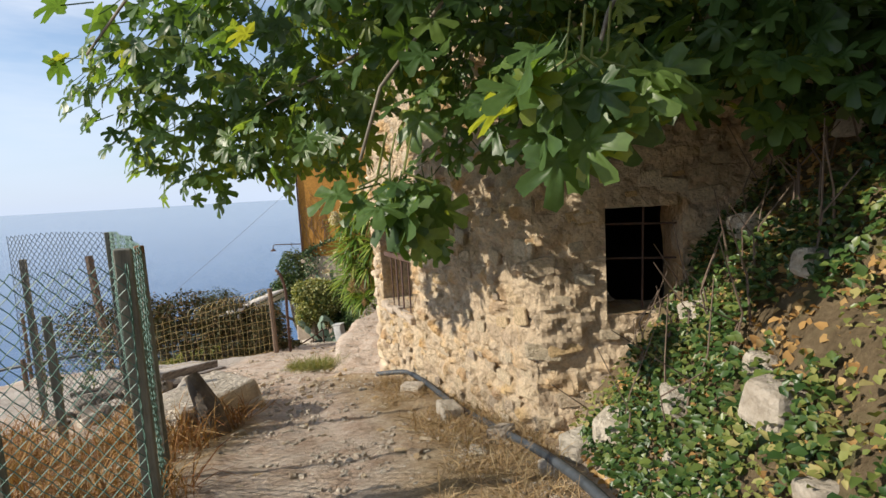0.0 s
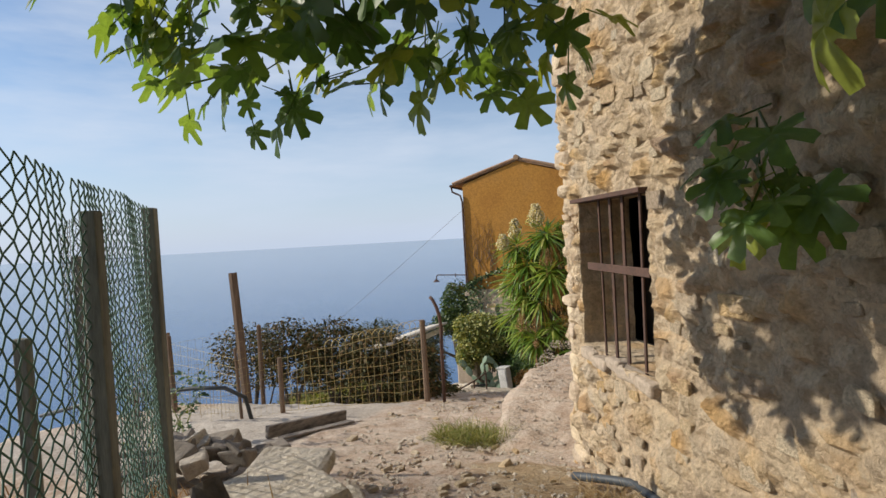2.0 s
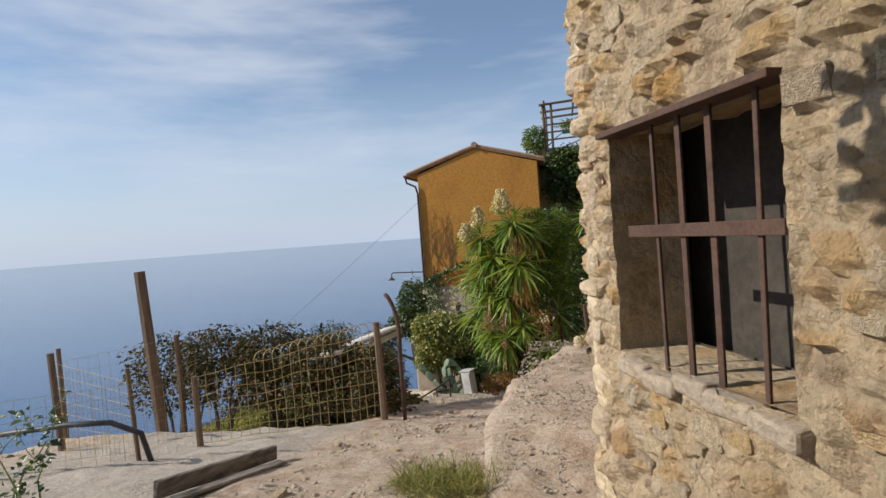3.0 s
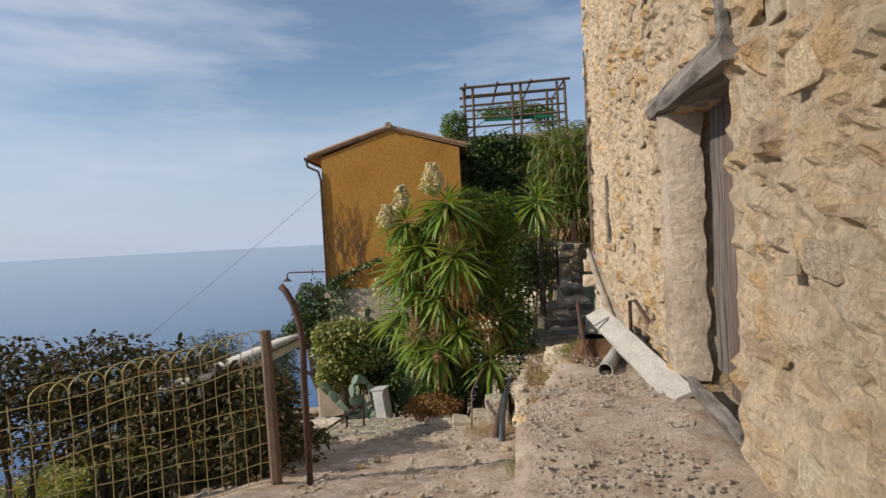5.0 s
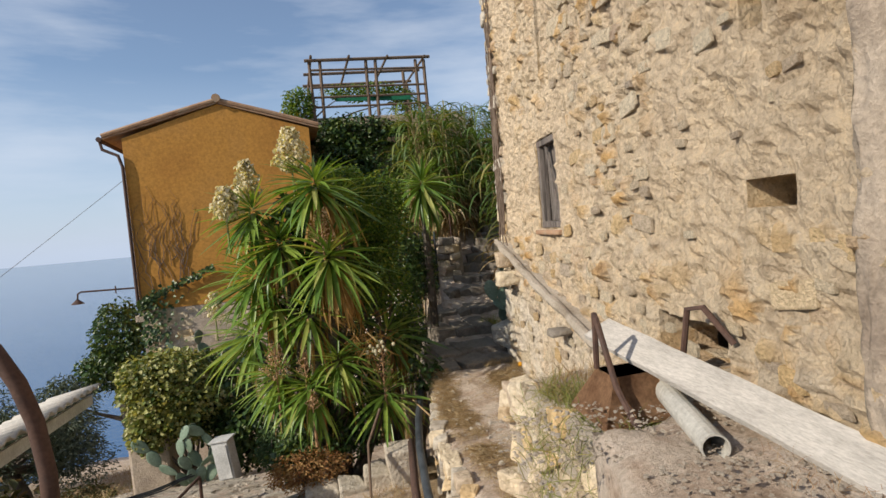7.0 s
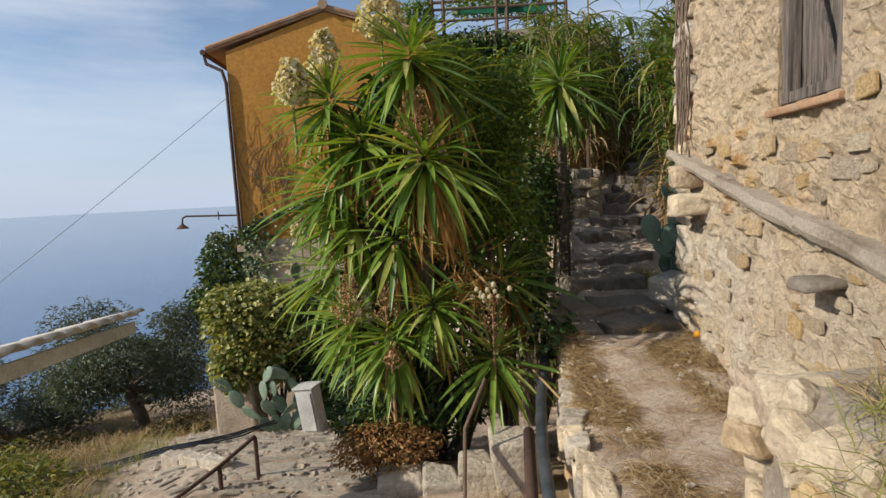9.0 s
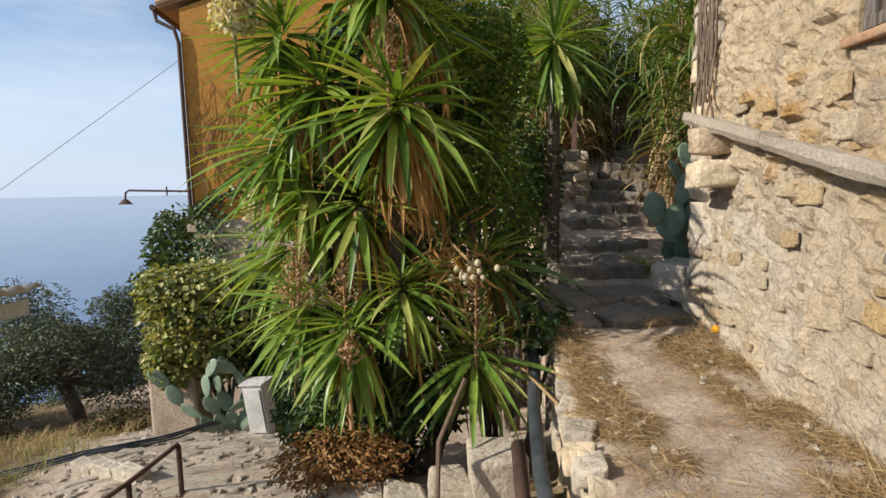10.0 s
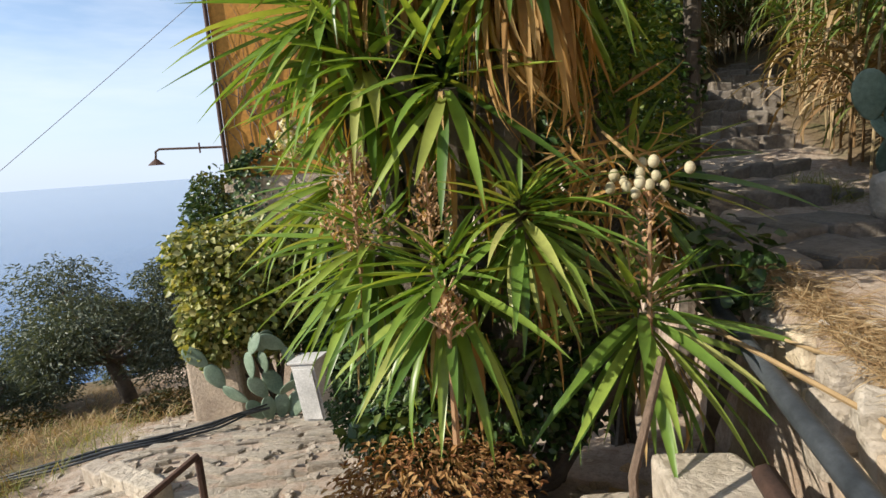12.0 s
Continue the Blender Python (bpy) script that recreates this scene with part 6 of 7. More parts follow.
def blades(rng, area, n, size, z_of, lay=0.5):
    """Grass blades over x0, x1, y0, y1; lay 0 upright, 1 flat on the ground."""
    out = []
    while len(out) < n:
        x, y = rng.uniform(area[0], area[1]), rng.uniform(area[2], area[3])
        z = z_of(x, y)
        if z is None:
            continue
        a = rng.uniform(0, 6.28)
        k = min(1, max(0, rng.gauss(lay, .2)))
        out.append(placed((x, y, z), (math.cos(a) * k, math.sin(a) * k, 1.02 - k), (rng.gauss(0, .3), rng.gauss(0, .3), 1), size * rng.uniform(.5, 1.3), rng.uniform(-1, 1)))
    return out


def grasses():
    rng = random.Random(91)
    blade = [sword_leaf(0.024, .6, 4, .1), sword_leaf(0.02, 1.3, 4, .1)]

    def way(x, y):
        e = float(np.interp(y, *EDGE))
        if not e + .02 < x < wx(y) - .05:
            return None
        # a trodden strip in the middle stays bare
        mid = e + (0.62 if y > 13.8 else .8) + .08 * math.sin(y * 3)
        if abs(x - mid) < .26 + .08 * fbm(x * 3, y * 3) and rng.random() < .95 or fbm(x * 2.6, y * 2.6, 4) < -.3 + .4 * rng.random():
            return None
        return max(float(np.interp(y, (12, 15.2, 16.5), (-1.97, -2.02, -1.84))), gz(x, y)) + .01

    stuff("straw", scatter_mesh("straw", [sword_leaf(.022, .5, 4, .1), sword_leaf(.018, 1.2, 4, .1)], blades(rng, (-1.4, .5, 11.9, 16.6), 28000, .13, way, .9), M_STRAW), "dry cut straw strewn along the way", "straw")
    stuff("russet_weeds", scatter_mesh("russet_weeds", blade, blades(rng, (-0.9, 0.8, 2.3, 6.4), 5200, .16, lambda x, y: gz(x, y) if x > wall_x(max(y, 3.75)) - .75 - .2 * fbm(x * 2, y * 2) and x < wall_x(max(y, 3.75)) + .02 and fbm(x * 1.6, y * 1.6, 2) > -.25 else None, .55), M_STRAW), "dry golden weeds along the foot of the house", "weeds")
    stuff("fence_weeds", scatter_mesh("fence_weeds", blade, blades(rng, (-5, -1.5, 2.2, 5.0), 5200, .34, lambda x, y: gz(x, y) if fbm(x * 1.3, y * 1.3, 6) > -.2 and (x < -1.9 or y < 3) else None, .3), M_RUSSET), "russet dry weeds behind the wire fence", "weeds")
    stuff("path_litter", scatter_mesh("path_litter", blade, blades(rng, (-3.0, 0.6, 1.5, 14), 5200, .06, lambda x, y: gz(x, y) + .008 if x < wall_x(max(y, 3.75)) - .1 and fbm(x * 1.1, y * 1.1, 9) > -.05 else None, .95), M_RUSSET), "dead leaf and grass litter on the path", "litter")
    for c, r_, n, s, m_, lab in (((-2.03, 7.8), (.44, .3), 1500, .2, M_GREENGRASS, "pale green tuft of grass in the path"), ((-1.95, 9.3), (.2, .12), 160, .08, M_GREENGRASS, "small tuft of grass in the path"), ((-0.55, 12.45), (.45, .5), 900, .19, M_STRAW, "dry grass on the low wall"),
                                 ((-0.9, 12.1), (.35, .6), 1700, .2, M_GREENGRASS, "green weeds hanging on the low wall"), ((-1.5, 11.4), (.2, .6), 500, .16, M_GREENGRASS, "weeds at the terrace foot"), ((-0.6, 10.6), (.3, .35), 260, .07, M_RUSSET, "brown weeds on the terrace"),
                                 ((-1.35, 9.7), (.25, .2), 130, .05, M_RUSSET, "brown weed patch on the terrace"), ((0.75, 18.2), (.2, .3), 500, .2, M_GREENGRASS, "yellow-green weeds beside the steps"), ((-1.75, 14.6), (.35, .7), 900, .14, M_STRAW, "straw below the way's edge")):
        def spot(x, y, c=c, r_=r_, lab=lab):
            if ((x - c[0]) / r_[0]) ** 2 + ((y - c[1]) / r_[1]) ** 2 > 1:
                return None
            if "low wall" in lab:
                return -1.06 if x > -.95 else -1.06 - 0.9 * rng.random()
            if "on the terrace" in lab:
                return TERRACE_Z(x, y) + .01
            return gz(x, y)
        stuff("grass_tuft", scatter_mesh("grass_tuft", blade, blades(rng, (c[0] - r_[0], c[0] + r_[0], c[1] - r_[1], c[1] + r_[1]), n, s, spot, .45), m_), lab, "grass")
    # loose gravel and chips of stone
    chip = []
    for k in range(5):
        v = [(rng.uniform(-.15, .15) + a, rng.uniform(-.15, .15) + b, c * rng.uniform(.7, 1.2)) for a, b, c in ((-.5, -.3, 0), (.45, -.42, 0), (.55, .3, 0), (-.4, .45, 0), (-.3, -.2, .3), (.3, -.25, .36), (.32, .22, .3), (-.25, .28, .26))]
        chip.append((np.array(v), [(0, 1, 5, 4), (1, 2, 6, 5), (2, 3, 7, 6), (3, 0, 4, 7), (4, 5, 6, 7)]))

    def gravel(area, n, s0, s1, z_of, name, label, mat_):
        ms = []
        for _ in range(n):
            x, y = rng.uniform(area[0], area[1]), rng.uniform(area[2], area[3])
            z = z_of(x, y)
            if z is not None:
                ms.append(placed((x, y, z - .003), (rng.gauss(0, 1), rng.gauss(0, 1), rng.gauss(0, .06)), (rng.gauss(0, .15), rng.gauss(0, .15), 1), s0 + (s1 - s0) * rng.random() ** 3))
        stuff(name, scatter_mesh(name, chip, ms, mat_, False), label, "gravel")

    gravel((-3.6, .7, 1.6, 14), 13000, .010, .06, lambda x, y: gz(x, y) if x < wall_x(max(y, 3.75)) - .05 and fbm(x * 1.2, y * 1.2, 7) > -.3 and (y < 7.6 or x < -1.7) else None, "path_gravel", "pale gravel and stone chips on the beaten path", M_PALE)
    gravel((-6.6, -1.9, 13.6, 22), 3600, .015, .12, lambda x, y: gz(x, y) if np.interp(y, (14, 18, 22), (-4.6, -6.2, -7.2)) < x < np.interp(y, (14, 15.5, 18, 22), (-1.9, -2.7, -3.3, -4.3)) else None, "lower_gravel", "pale broken stone covering the lower path", M_CONCRETE)
    gravel((-1.4, .3, 12.6, 21), 3500, .01, .06, lambda x, y: way(x, y) if y < 16.4 else None, "way_gravel", "small stones on the raised way", M_PALE)
    gravel((-1.7, -.2, 7.6, 11.9), 6000, .006, .035, lambda x, y: TERRACE_Z(x, y) + .014 if x < wall_x(y) - .12 and fbm(x * 1.5, y * 1.5, 8) > -.25 else None, "terrace_gravel", "fine gravel and grit on the terrace", M_CONCRETE)
    dry = lambda x, y: gz(x, y) if x < np.interp(y, (14, 18, 22), (-4.8, -6.4, -6.6)) and fbm(x * .8, y * .8, 3) > -.15 else None
    stuff("slope_grass", scatter_mesh("slope_grass", blade, blades(rng, (-15, -4.8, 15.5, 28), 14000, .3, dry, .45), M_STRAW), "dry golden grass on the hillside", "grass")
    stuff("slope_weeds", scatter_mesh("slope_weeds", blade, blades(rng, (-13, -4.4, 14.5, 26), 5000, .25, lambda x, y: gz(x, y) if x < np.interp(y, (14, 18, 22), (-4.4, -6.0, -6.2)) and fbm(x * .9, y * .9, 12) > .1 else None, .35), M_GREENGRASS), "green weeds on the hillside", "weeds")
    # bank above the path: ivy, nettles, dry leaves
    lf = [oval_leaf(.75), oval_leaf(.55, .2)]
    for n, m_, thr, s, nm, lab in ((13000, M_IVY, -.15, .045, "bank_ivy", "green ivy and weeds on the shady bank"), (6500, M_DEAD, -.5, .045, "bank_dead_leaves", "fallen brown leaves on the bank"), (4200, M_GREENGRASS, .0, .04, "bank_nettles", "bright green weeds on the bank")):
        ms, k = [], 0
        while len(ms) < n and k < n * 6:
            k += 1
            x, y = 0.8 + 2.9 * rng.random() ** 1.2, rng.uniform(.6, 4.1)
            if fbm(x * 1.5, y * 1.5, n) < thr or (y > 3.5 and x < 1.7):
                continue
            ms.append(placed((x, y, gz(x, y) + rng.uniform(.02, .16) * (nm != "bank_dead_leaves")), (rng.gauss(-.4, .6), rng.gauss(-.3, .6), rng.gauss(0, .5)), (-.6, -.3, 1), s * rng.uniform(.6, 1.4)))
        stuff(nm, scatter_mesh(nm, lf, ms, m_), lab, "weeds")
    br = thing("dead_shrub", (1.25, 3.2, gz(1.25, 3.2)), "bare grey dead shrub below the dark opening", "shrub")
    for k in range(44):
        x, y = rng.uniform(.8, 2.2), rng.uniform(2.4, 3.5)
        z = gz(x, y)
        bm = bmesh.new()
        tube(bm, [(x, y, z), (x + rng.uniform(-.1, .1), y, z + .25), (x + rng.uniform(-.2, .2), y - .05, z + rng.uniform(.35, .65))], [.007, .005, .003], 4)
        part("twig", bm, M_SEDGE, br)


grasses()


# ---- fences ----
def chain_link(t, a, b, z0, z1, cell, mat_, r_=0.0022, name="mesh"):
    """Woven diamond mesh between two points, every wire a zigzag bar."""
    a, b = Vector(a), Vector(b)
    L = (b - a).length
    d = (b - a) / L
    n = int(L / cell)
    V, F = [], []
    nrm = Vector((-d.y, d.x, 0))
    for i in range(n + 1):
        pts, k, z = [], 0, z0
        while z <= z1 + 1e-6:
            s = (i + (k + i) % 2) * cell
            wob = 0.012 * math.sin(s * 9 + z * 3)
            pts.append(a + d * min(s, L) + nrm * (wob + 0.004 * (1 if k % 2 else -1)) + Vector((0, 0, z + 0.02 * math.sin(s * 2.3))))
            z += cell * 1.0
            k += 1
        for p, q in zip(pts, pts[1:]):
            w = (q - p).normalized()
            x = w.cross(nrm).normalized()
            o = len(V)
            for c in (p, q):
                V += [tuple(c + x * r_), tuple(c - x * r_ * .5 + nrm * r_), tuple(c - x * r_ * .5 - nrm * r_)]
            F += [(o, o + 1, o + 4, o + 3), (o + 1, o + 2, o + 5, o + 4), (o + 2, o, o + 3, o + 5)]
    me_ = bpy.data.meshes.new(name)
    me_.from_pydata(V, [], F)
    me_.materials.append(mat_)
    return stuff(name, me_, "woven diamond wire mesh", "", parent=t)


def post(t, x, y, z0, z1, r_, mat_, rng, lean=0.0, square=False):
    bm = bmesh.new()
    if square:
        box(bm, (x, y, (z0 + z1) / 2), (r_ * 2, r_ * 2, z1 - z0), Matrix.Rotation(lean, 4, "Y") @ Matrix.Rotation(.4, 4, "Z"), .006, .004, rng)
    else:
        tube(bm, [(x, y, z0), (x + lean * .5, y, (z0 + z1) / 2), (x + lean, y, z1)], [r_, r_ * .95, r_ * .9], 7)
    return part("post", bm, mat_, t)


def fences():
    rng = random.Random(101)
    t = thing("chain_link_fence", (-2.1, 3.8, gz(-2.1, 3.8)), "green coated chain-link fence on grey stakes beside the path", "fence")
    line = [(-3.9, 2.05, -0.35, 1.32), (-1.42, 2.3, -0.2, 1.33), (-1.78, 3.05, -0.3, 1.33), (-2.4, 4.0, -0.45, 1.32), (-3.25, 5.15, -0.75, 1.31), (-4.7, 5.7, -0.9, 1.31)]
    for k, (p, q) in enumerate(zip(line, line[1:])):
        chain_link(t, (p[0], p[1], 0), (q[0], q[1], 0), (p[2] + q[2]) / 2, (p[3] + q[3]) / 2, 0.036, M_WIREGREEN if k < 4 else M_WIREDARK, .0027 if k in (0, 4) else .0032)
    for x, y, z1, r_ in ((-1.46, 2.36, 1.36, .05), (-1.80, 3.10, 1.27, .036), (-2.48, 4.15, 1.20, .045), (-3.28, 5.2, 1.30, .05), (-2.1, 2.28, 1.33, .034), (-2.75, 2.22, 1.34, .03), (-4.6, 5.75, 1.03, .04), (-3.55, 4.6, .62, .045)):
        post(t, x, y, gz(x, y) - .1, z1, r_ * .72, M_STAKE, rng, 0, r_ > .038)
    bm = bmesh.new()
    box(bm, (-1.80, 3.09, 1.29), (.045, .045, .05), None, .008)
    part("stake_cap", bm, M_TRAY, t, "orange-rusted stake top")
    # yellowed wire fence with hooped top, along the lower terrace
    f = thing("hooped_wire_fence", (-4.6, 10.6, gz(-4.6, 10.6)), "sagging yellowed wire fence with hooped top on rusty posts", "fence")
    a, b = Vector((-3.84, 11.36, 0)), Vector((-5.5, 9.6, 0))
    L = (b - a).length
    d = (b - a) / L
    n = int(L / .115)
    hooped = int(n * .68)
    bm = bmesh.new()
    base = [a + d * (i * L / n) for i in range(n + 1)]
    top = [-0.50 + .015 * math.sin(i * .8) - .16 * (i / n) for i in range(n + 1)]
    low = [gz(p.x, p.y) + .02 for p in base]
    for i, p in enumerate(base):
        sway = .014 * math.sin(i * 2.3)
        tube(bm, [p + Vector((0, 0, low[i])), p + Vector((sway, .01, low[i] * .66 + top[i] * .34)), p + Vector((-sway, 0, low[i] * .3 + top[i] * .7)), p + Vector((0, 0, top[i]))], .0042, 4, False)
    for i in range(hooped):
        p, q = base[i], base[i + 2]
        pts = [p.lerp(q, .5 - .5 * math.cos(k * math.pi / 8)) + Vector((0, 0, (top[i] * (8 - k) + top[i + 2] * k) / 8 + .10 * math.sin(k * math.pi / 8))) for k in range(9)]
        tube(bm, pts, .0046, 4, False)
    for k in range(8):
        s = k / 7.3
        tube(bm, [p + Vector((0, .004, low[i] + (top[i] - low[i]) * s + .012 * math.sin(i * .9 + k))) for i, p in enumerate(base)], .0038, 4, False)
    part("wire_mesh", bm, M_WIREYEL, f, "yellowed plastic-coated wire grid")
    for x, y, z1, r_, lean in ((-3.82, 11.40, -0.42, .055, -.02), (-5.5, 9.58, -0.68, .04, .0)):
        post(f, x, y, gz(x, y) - .2, z1, r_, M_POST, rng, lean)
    bm = bmesh.new()
    x, y = -3.50, 11.36
    tube(bm, [(x, y, gz(x, y) - .1), (x, y, -1.0), (x + .01, y, -.55), (x - .01, y, -.35), (x - .05, y, -.20), (x - .12, y + .02, -.07), (x - .17, y + .03, -.02)], .03, 8)
    solo("hooked_post", bm, M_RUST, (x, y, gz(x, y)), "rusty iron post with a hooked top", "post", smooth=True)
    g = thing("wire_grid_fence", (-5.2, 8.8, gz(-5.2, 8.8)), "thin wire grid fence on leaning rusty stakes", "fence")
    stakes = [(-5.5, 8.66, -0.34, .024, -.05), (-7.6, 9.65, -0.37, .045, -.05), (-7.1, 10.83, 0.56, .085, -.16), (-7.2, 11.4, -.5, .045, 0), (-6.6, 8.0, -.72, .04, 0), (-8.6, 10.6, -.5, .035, 0)]
    for x, y, z1, r_, lean in stakes:
        post(g, x, y, gz(x, y) - .2, z1, r_, M_POST, rng, lean)
    bm = bmesh.new()
    for p, q in (((-5.5, 9.6), (-5.5, 8.66)), ((-5.5, 8.66), (-7.6, 9.65)), ((-7.6, 9.65), (-7.1, 10.83)), ((-5.5, 8.66), (-6.6, 8.0))):
        p, q = Vector((*p, 0)), Vector((*q, 0))
        L = (q - p).length
        m_ = int(L / .12)
        for i in range(m_ + 1):
            c = p.lerp(q, i / m_)
            z = gz(c.x, c.y)
            tube(bm, [c + Vector((0, 0, z)), c + Vector((.01, 0, -.5))], .0018, 3, False)
        for k in range(8):
            tube(bm, [p.lerp(q, i / m_) + Vector((0, 0, gz(*p.lerp(q, i / m_).xy) * (1 - k / 7) + -.5 * k / 7)) for i in range(m_ + 1)], .0018, 3, False)
    part("wire_grid", bm, M_WIREYEL, g)
    # bent pipe handrail further down and black hoses
    h = thing("pipe_handrail", (-4.2, 16.2, gz(-4.2, 16.2)), "low rusty pipe handrail at the edge of the lower path", "handrail")
    bm = bmesh.new()
    tube(bm, [(-4.24, 16.15, gz(-4.24, 16.15) - .1), (-4.24, 16.15, -2.82)], .022, 7)
    part("upright", bm, M_RUST, h)
    bm = bmesh.new()
    tube(bm, [(-4.0, 16.5, gz(-4.0, 16.5) - .1), (-4.0, 16.5, -2.72)], .022, 7)
    part("upright", bm, M_RUST, h)
    bm = bmesh.new()
    tube(bm, [(-4.7, 15.6, -3.0), (-4.24, 16.15, -2.82), (-4.0, 16.5, -2.70)], .02, 7)
    part("rail", bm, M_RUST, h)
    hs = thing("black_hoses", (-5, 19.5, gz(-5, 19.5)), "bundle of black water hoses lying across the slope", "hoses")
    for k in range(5):
        bm = bmesh.new()
        pts = [(-4.9 + .05 * k, 20.1 - .1 * k), (-5.0 - .03 * k, 19.6), (-5.1 - .06 * k, 19.2), (-5.35 - .1 * k, 18.85 - .05 * k), (-5.75 - .12 * k, 18.5 + .06 * (k % 3)), (-6.3 - .08 * k, 18.35 + .07 * k), (-7.1 - .1 * k, 18.3 - .05 * k)]
        tube(bm, [(x, y, gz(x, y) + .05 + .02 * (k % 3) + (.14, .08, .03, 0, .02, 0, .01)[i]) for i, (x, y) in enumerate(pts)], .013, 6)
        part("hose", bm, M_BLACK, hs, smooth=True)


def fence_growth():
    rng = random.Random(131)
    bm = bmesh.new()
    tube(bm, [(-8.6, 8.2, -1.25), (-7.8, 8.2, -1.06), (-7.1, 8.25, -.93), (-6.5, 8.2, -.84), (-5.85, 8.2, -.76), (-5.45, 8.3, -.77), (-5.3, 8.5, -.95), (-5.3, 8.6, gz(-5.3, 8.6))], .028, 7)
    solo("slung_hose", bm, M_BLACK, (-5.3, 8.6, gz(-5.3, 8.6)), "black hose slung along the leaning fence stakes", "hose", smooth=True)
    vine = thing("wire_vine", (-5.4, 7.1, gz(-5.4, 7.1)), "thin green vine climbing through the wire fence", "vine")
    ms = []
    for k in range(7):
        x, y, z = -5.6 + .12 * k, 7.0 + rng.uniform(-.2, .2), gz(-5.4, 7.1)
        pts = [Vector((x, y, z))]
        for q in range(9):
            pts.append(pts[-1] + Vector((rng.uniform(-.09, .13), rng.uniform(-.04, .04), rng.uniform(.03, .17))))
        bm = bmesh.new()
        tube(bm, pts, [.008 * (1 - q / 12) for q in range(10)], 4)
        part("stem", bm, M_STALK, vine)
        for p in pts[1:]:
            for q in range(5):
                ms.append(placed(p + unit(rng) * .04, (rng.gauss(0, 1), rng.gauss(0, 1), rng.gauss(-.2, .5)), (0, -.5, 1), rng.uniform(.03, .075)))
    stuff("foliage", scatter_mesh("foliage", [oval_leaf(.7)], ms, M_IVY), "small dark leaves", "", parent=vine)


fences()
fence_growth()


# ---- loose things along the walk ----
def loose_things():
    rng = random.Random(111)
    # hose at the foot of the house
    bm = bmesh.new()
    pts = [(-0.95, 6.5), (-0.55, 6.25), (-0.28, 5.55), (-0.02, 4.8), (0.25, 4.1), (0.5, 3.2), (0.64, 2.45), (0.75, 1.7)]
    fine = []
    for i in range(60):
        s = i / 59 * (len(pts) - 1)
        k = min(int(s), len(pts) - 2)
        x, y = [pts[k][q] + (pts[k + 1][q] - pts[k][q]) * (s - k) for q in (0, 1)]
        fine.append((x, y, gz(x, y) + .07 + .05 * math.sin(s * 1.3)))
    tube(bm, fine, .03, 8)
    solo("black_hose", bm, M_BLACK, fine[0], "black plastic water hose along the foot of the house", "hose", smooth=True)
    # planks edging the lower terrace
    for (x0, y0), (x1, y1), w, h, lab in (((-4.15, 7.35), (-3.85, 8.5), .05, .13, "weathered plank edging the lower terrace"), ((-3.95, 7.3), (-3.66, 8.3), .10, .03, "split board lying beside the plank edge")):
        bm = bmesh.new()
        a, b = Vector((x0, y0, gz(x0, y0) + h / 2 + .02)), Vector((x1, y1, gz(x1, y1) + h / 2 + .02))
        box(bm, (a + b) / 2, (w, (b - a).length, h), Matrix.Rotation(math.atan2(-(b.x - a.x), b.y - a.y), 4, "Z") @ Matrix.Rotation(math.atan2(b.z - a.z, (b - a).xy.length), 4, "X"), .01, .008, rng)
        solo("edging_board", bm, M_LINTEL, a, lab, "board")
    # slab and heap by the fence
    for c, s, rz, lab in (((-2.38, 4.75, -0.32), (0.62, 0.9, 0.22), -.5, "big pale stone slab beside the fence"), ((-2.75, 5.6, -0.5), (0.55, 0.6, 0.14), .2, "flat pale stone on the ground"), ((-2.15, 5.3, -0.52), (0.3, 0.35, 0.12), .7, "small flat stone on the path")):
        bm = bmesh.new()
        box(bm, c, s, Matrix.Rotation(rz, 4, "Z") @ Matrix.Rotation(.08, 4, "X"), .05, .05, rng)
        bmesh.ops.subdivide_edges(bm, edges=bm.edges[:], cuts=1, use_grid_fill=True)
        for v in bm.verts:
            v.co += Vector((fbm(*v.co * 5), fbm(v.co.y * 5, v.co.x * 5, 3), fbm(v.co.z * 5, v.co.x * 5, 9))) * .022
        solo("stone_slab", bm, M_PALE, c, lab, "stone")
    bm = bmesh.new()
    tube(bm, [(-2.02, 4.3, gz(-2, 4.3) - .1), (-2.05, 4.28, gz(-2, 4.3) + .25), (-2.2, 4.32, gz(-2, 4.3) + .52)], [.13, .10, .05], 8)
    for v in bm.verts:
        v.co += Vector((fbm(*v.co * 8), fbm(v.co.y * 8, v.co.x * 8), 0)) * .03
    solo("stump", bm, M_BARK, (-2.02, 4.3, gz(-2, 4.3)), "splintered grey tree stump beside the fence", "stump")
    heap = thing("rubble_heap", (-3.75, 5.95, gz(-3.75, 5.95)), "heap of grey rubble and rotten wood", "rubble")
    for i in range(46):
        x, y = rng.gauss(-3.75, .27), rng.gauss(5.95, .27)
        dd = math.hypot(x + 3.75, y - 5.95)
        bm = bmesh.new()
        s = rng.uniform(.1, .3)
        box(bm, (x, y, gz(x, y) + .28 * max(0, 1 - dd / .8) + .03), (s, s * .8, s * .45), Matrix.Rotation(rng.uniform(0, 3), 4, "Z") @ Matrix.Rotation(rng.uniform(-.5, .5), 4, "X"), .02, .03, rng)
        part("rubble_stone", bm, rng.choice((M_PALE, M_SHADESTONE, M_SHADESTONE, M_BARK)), heap)
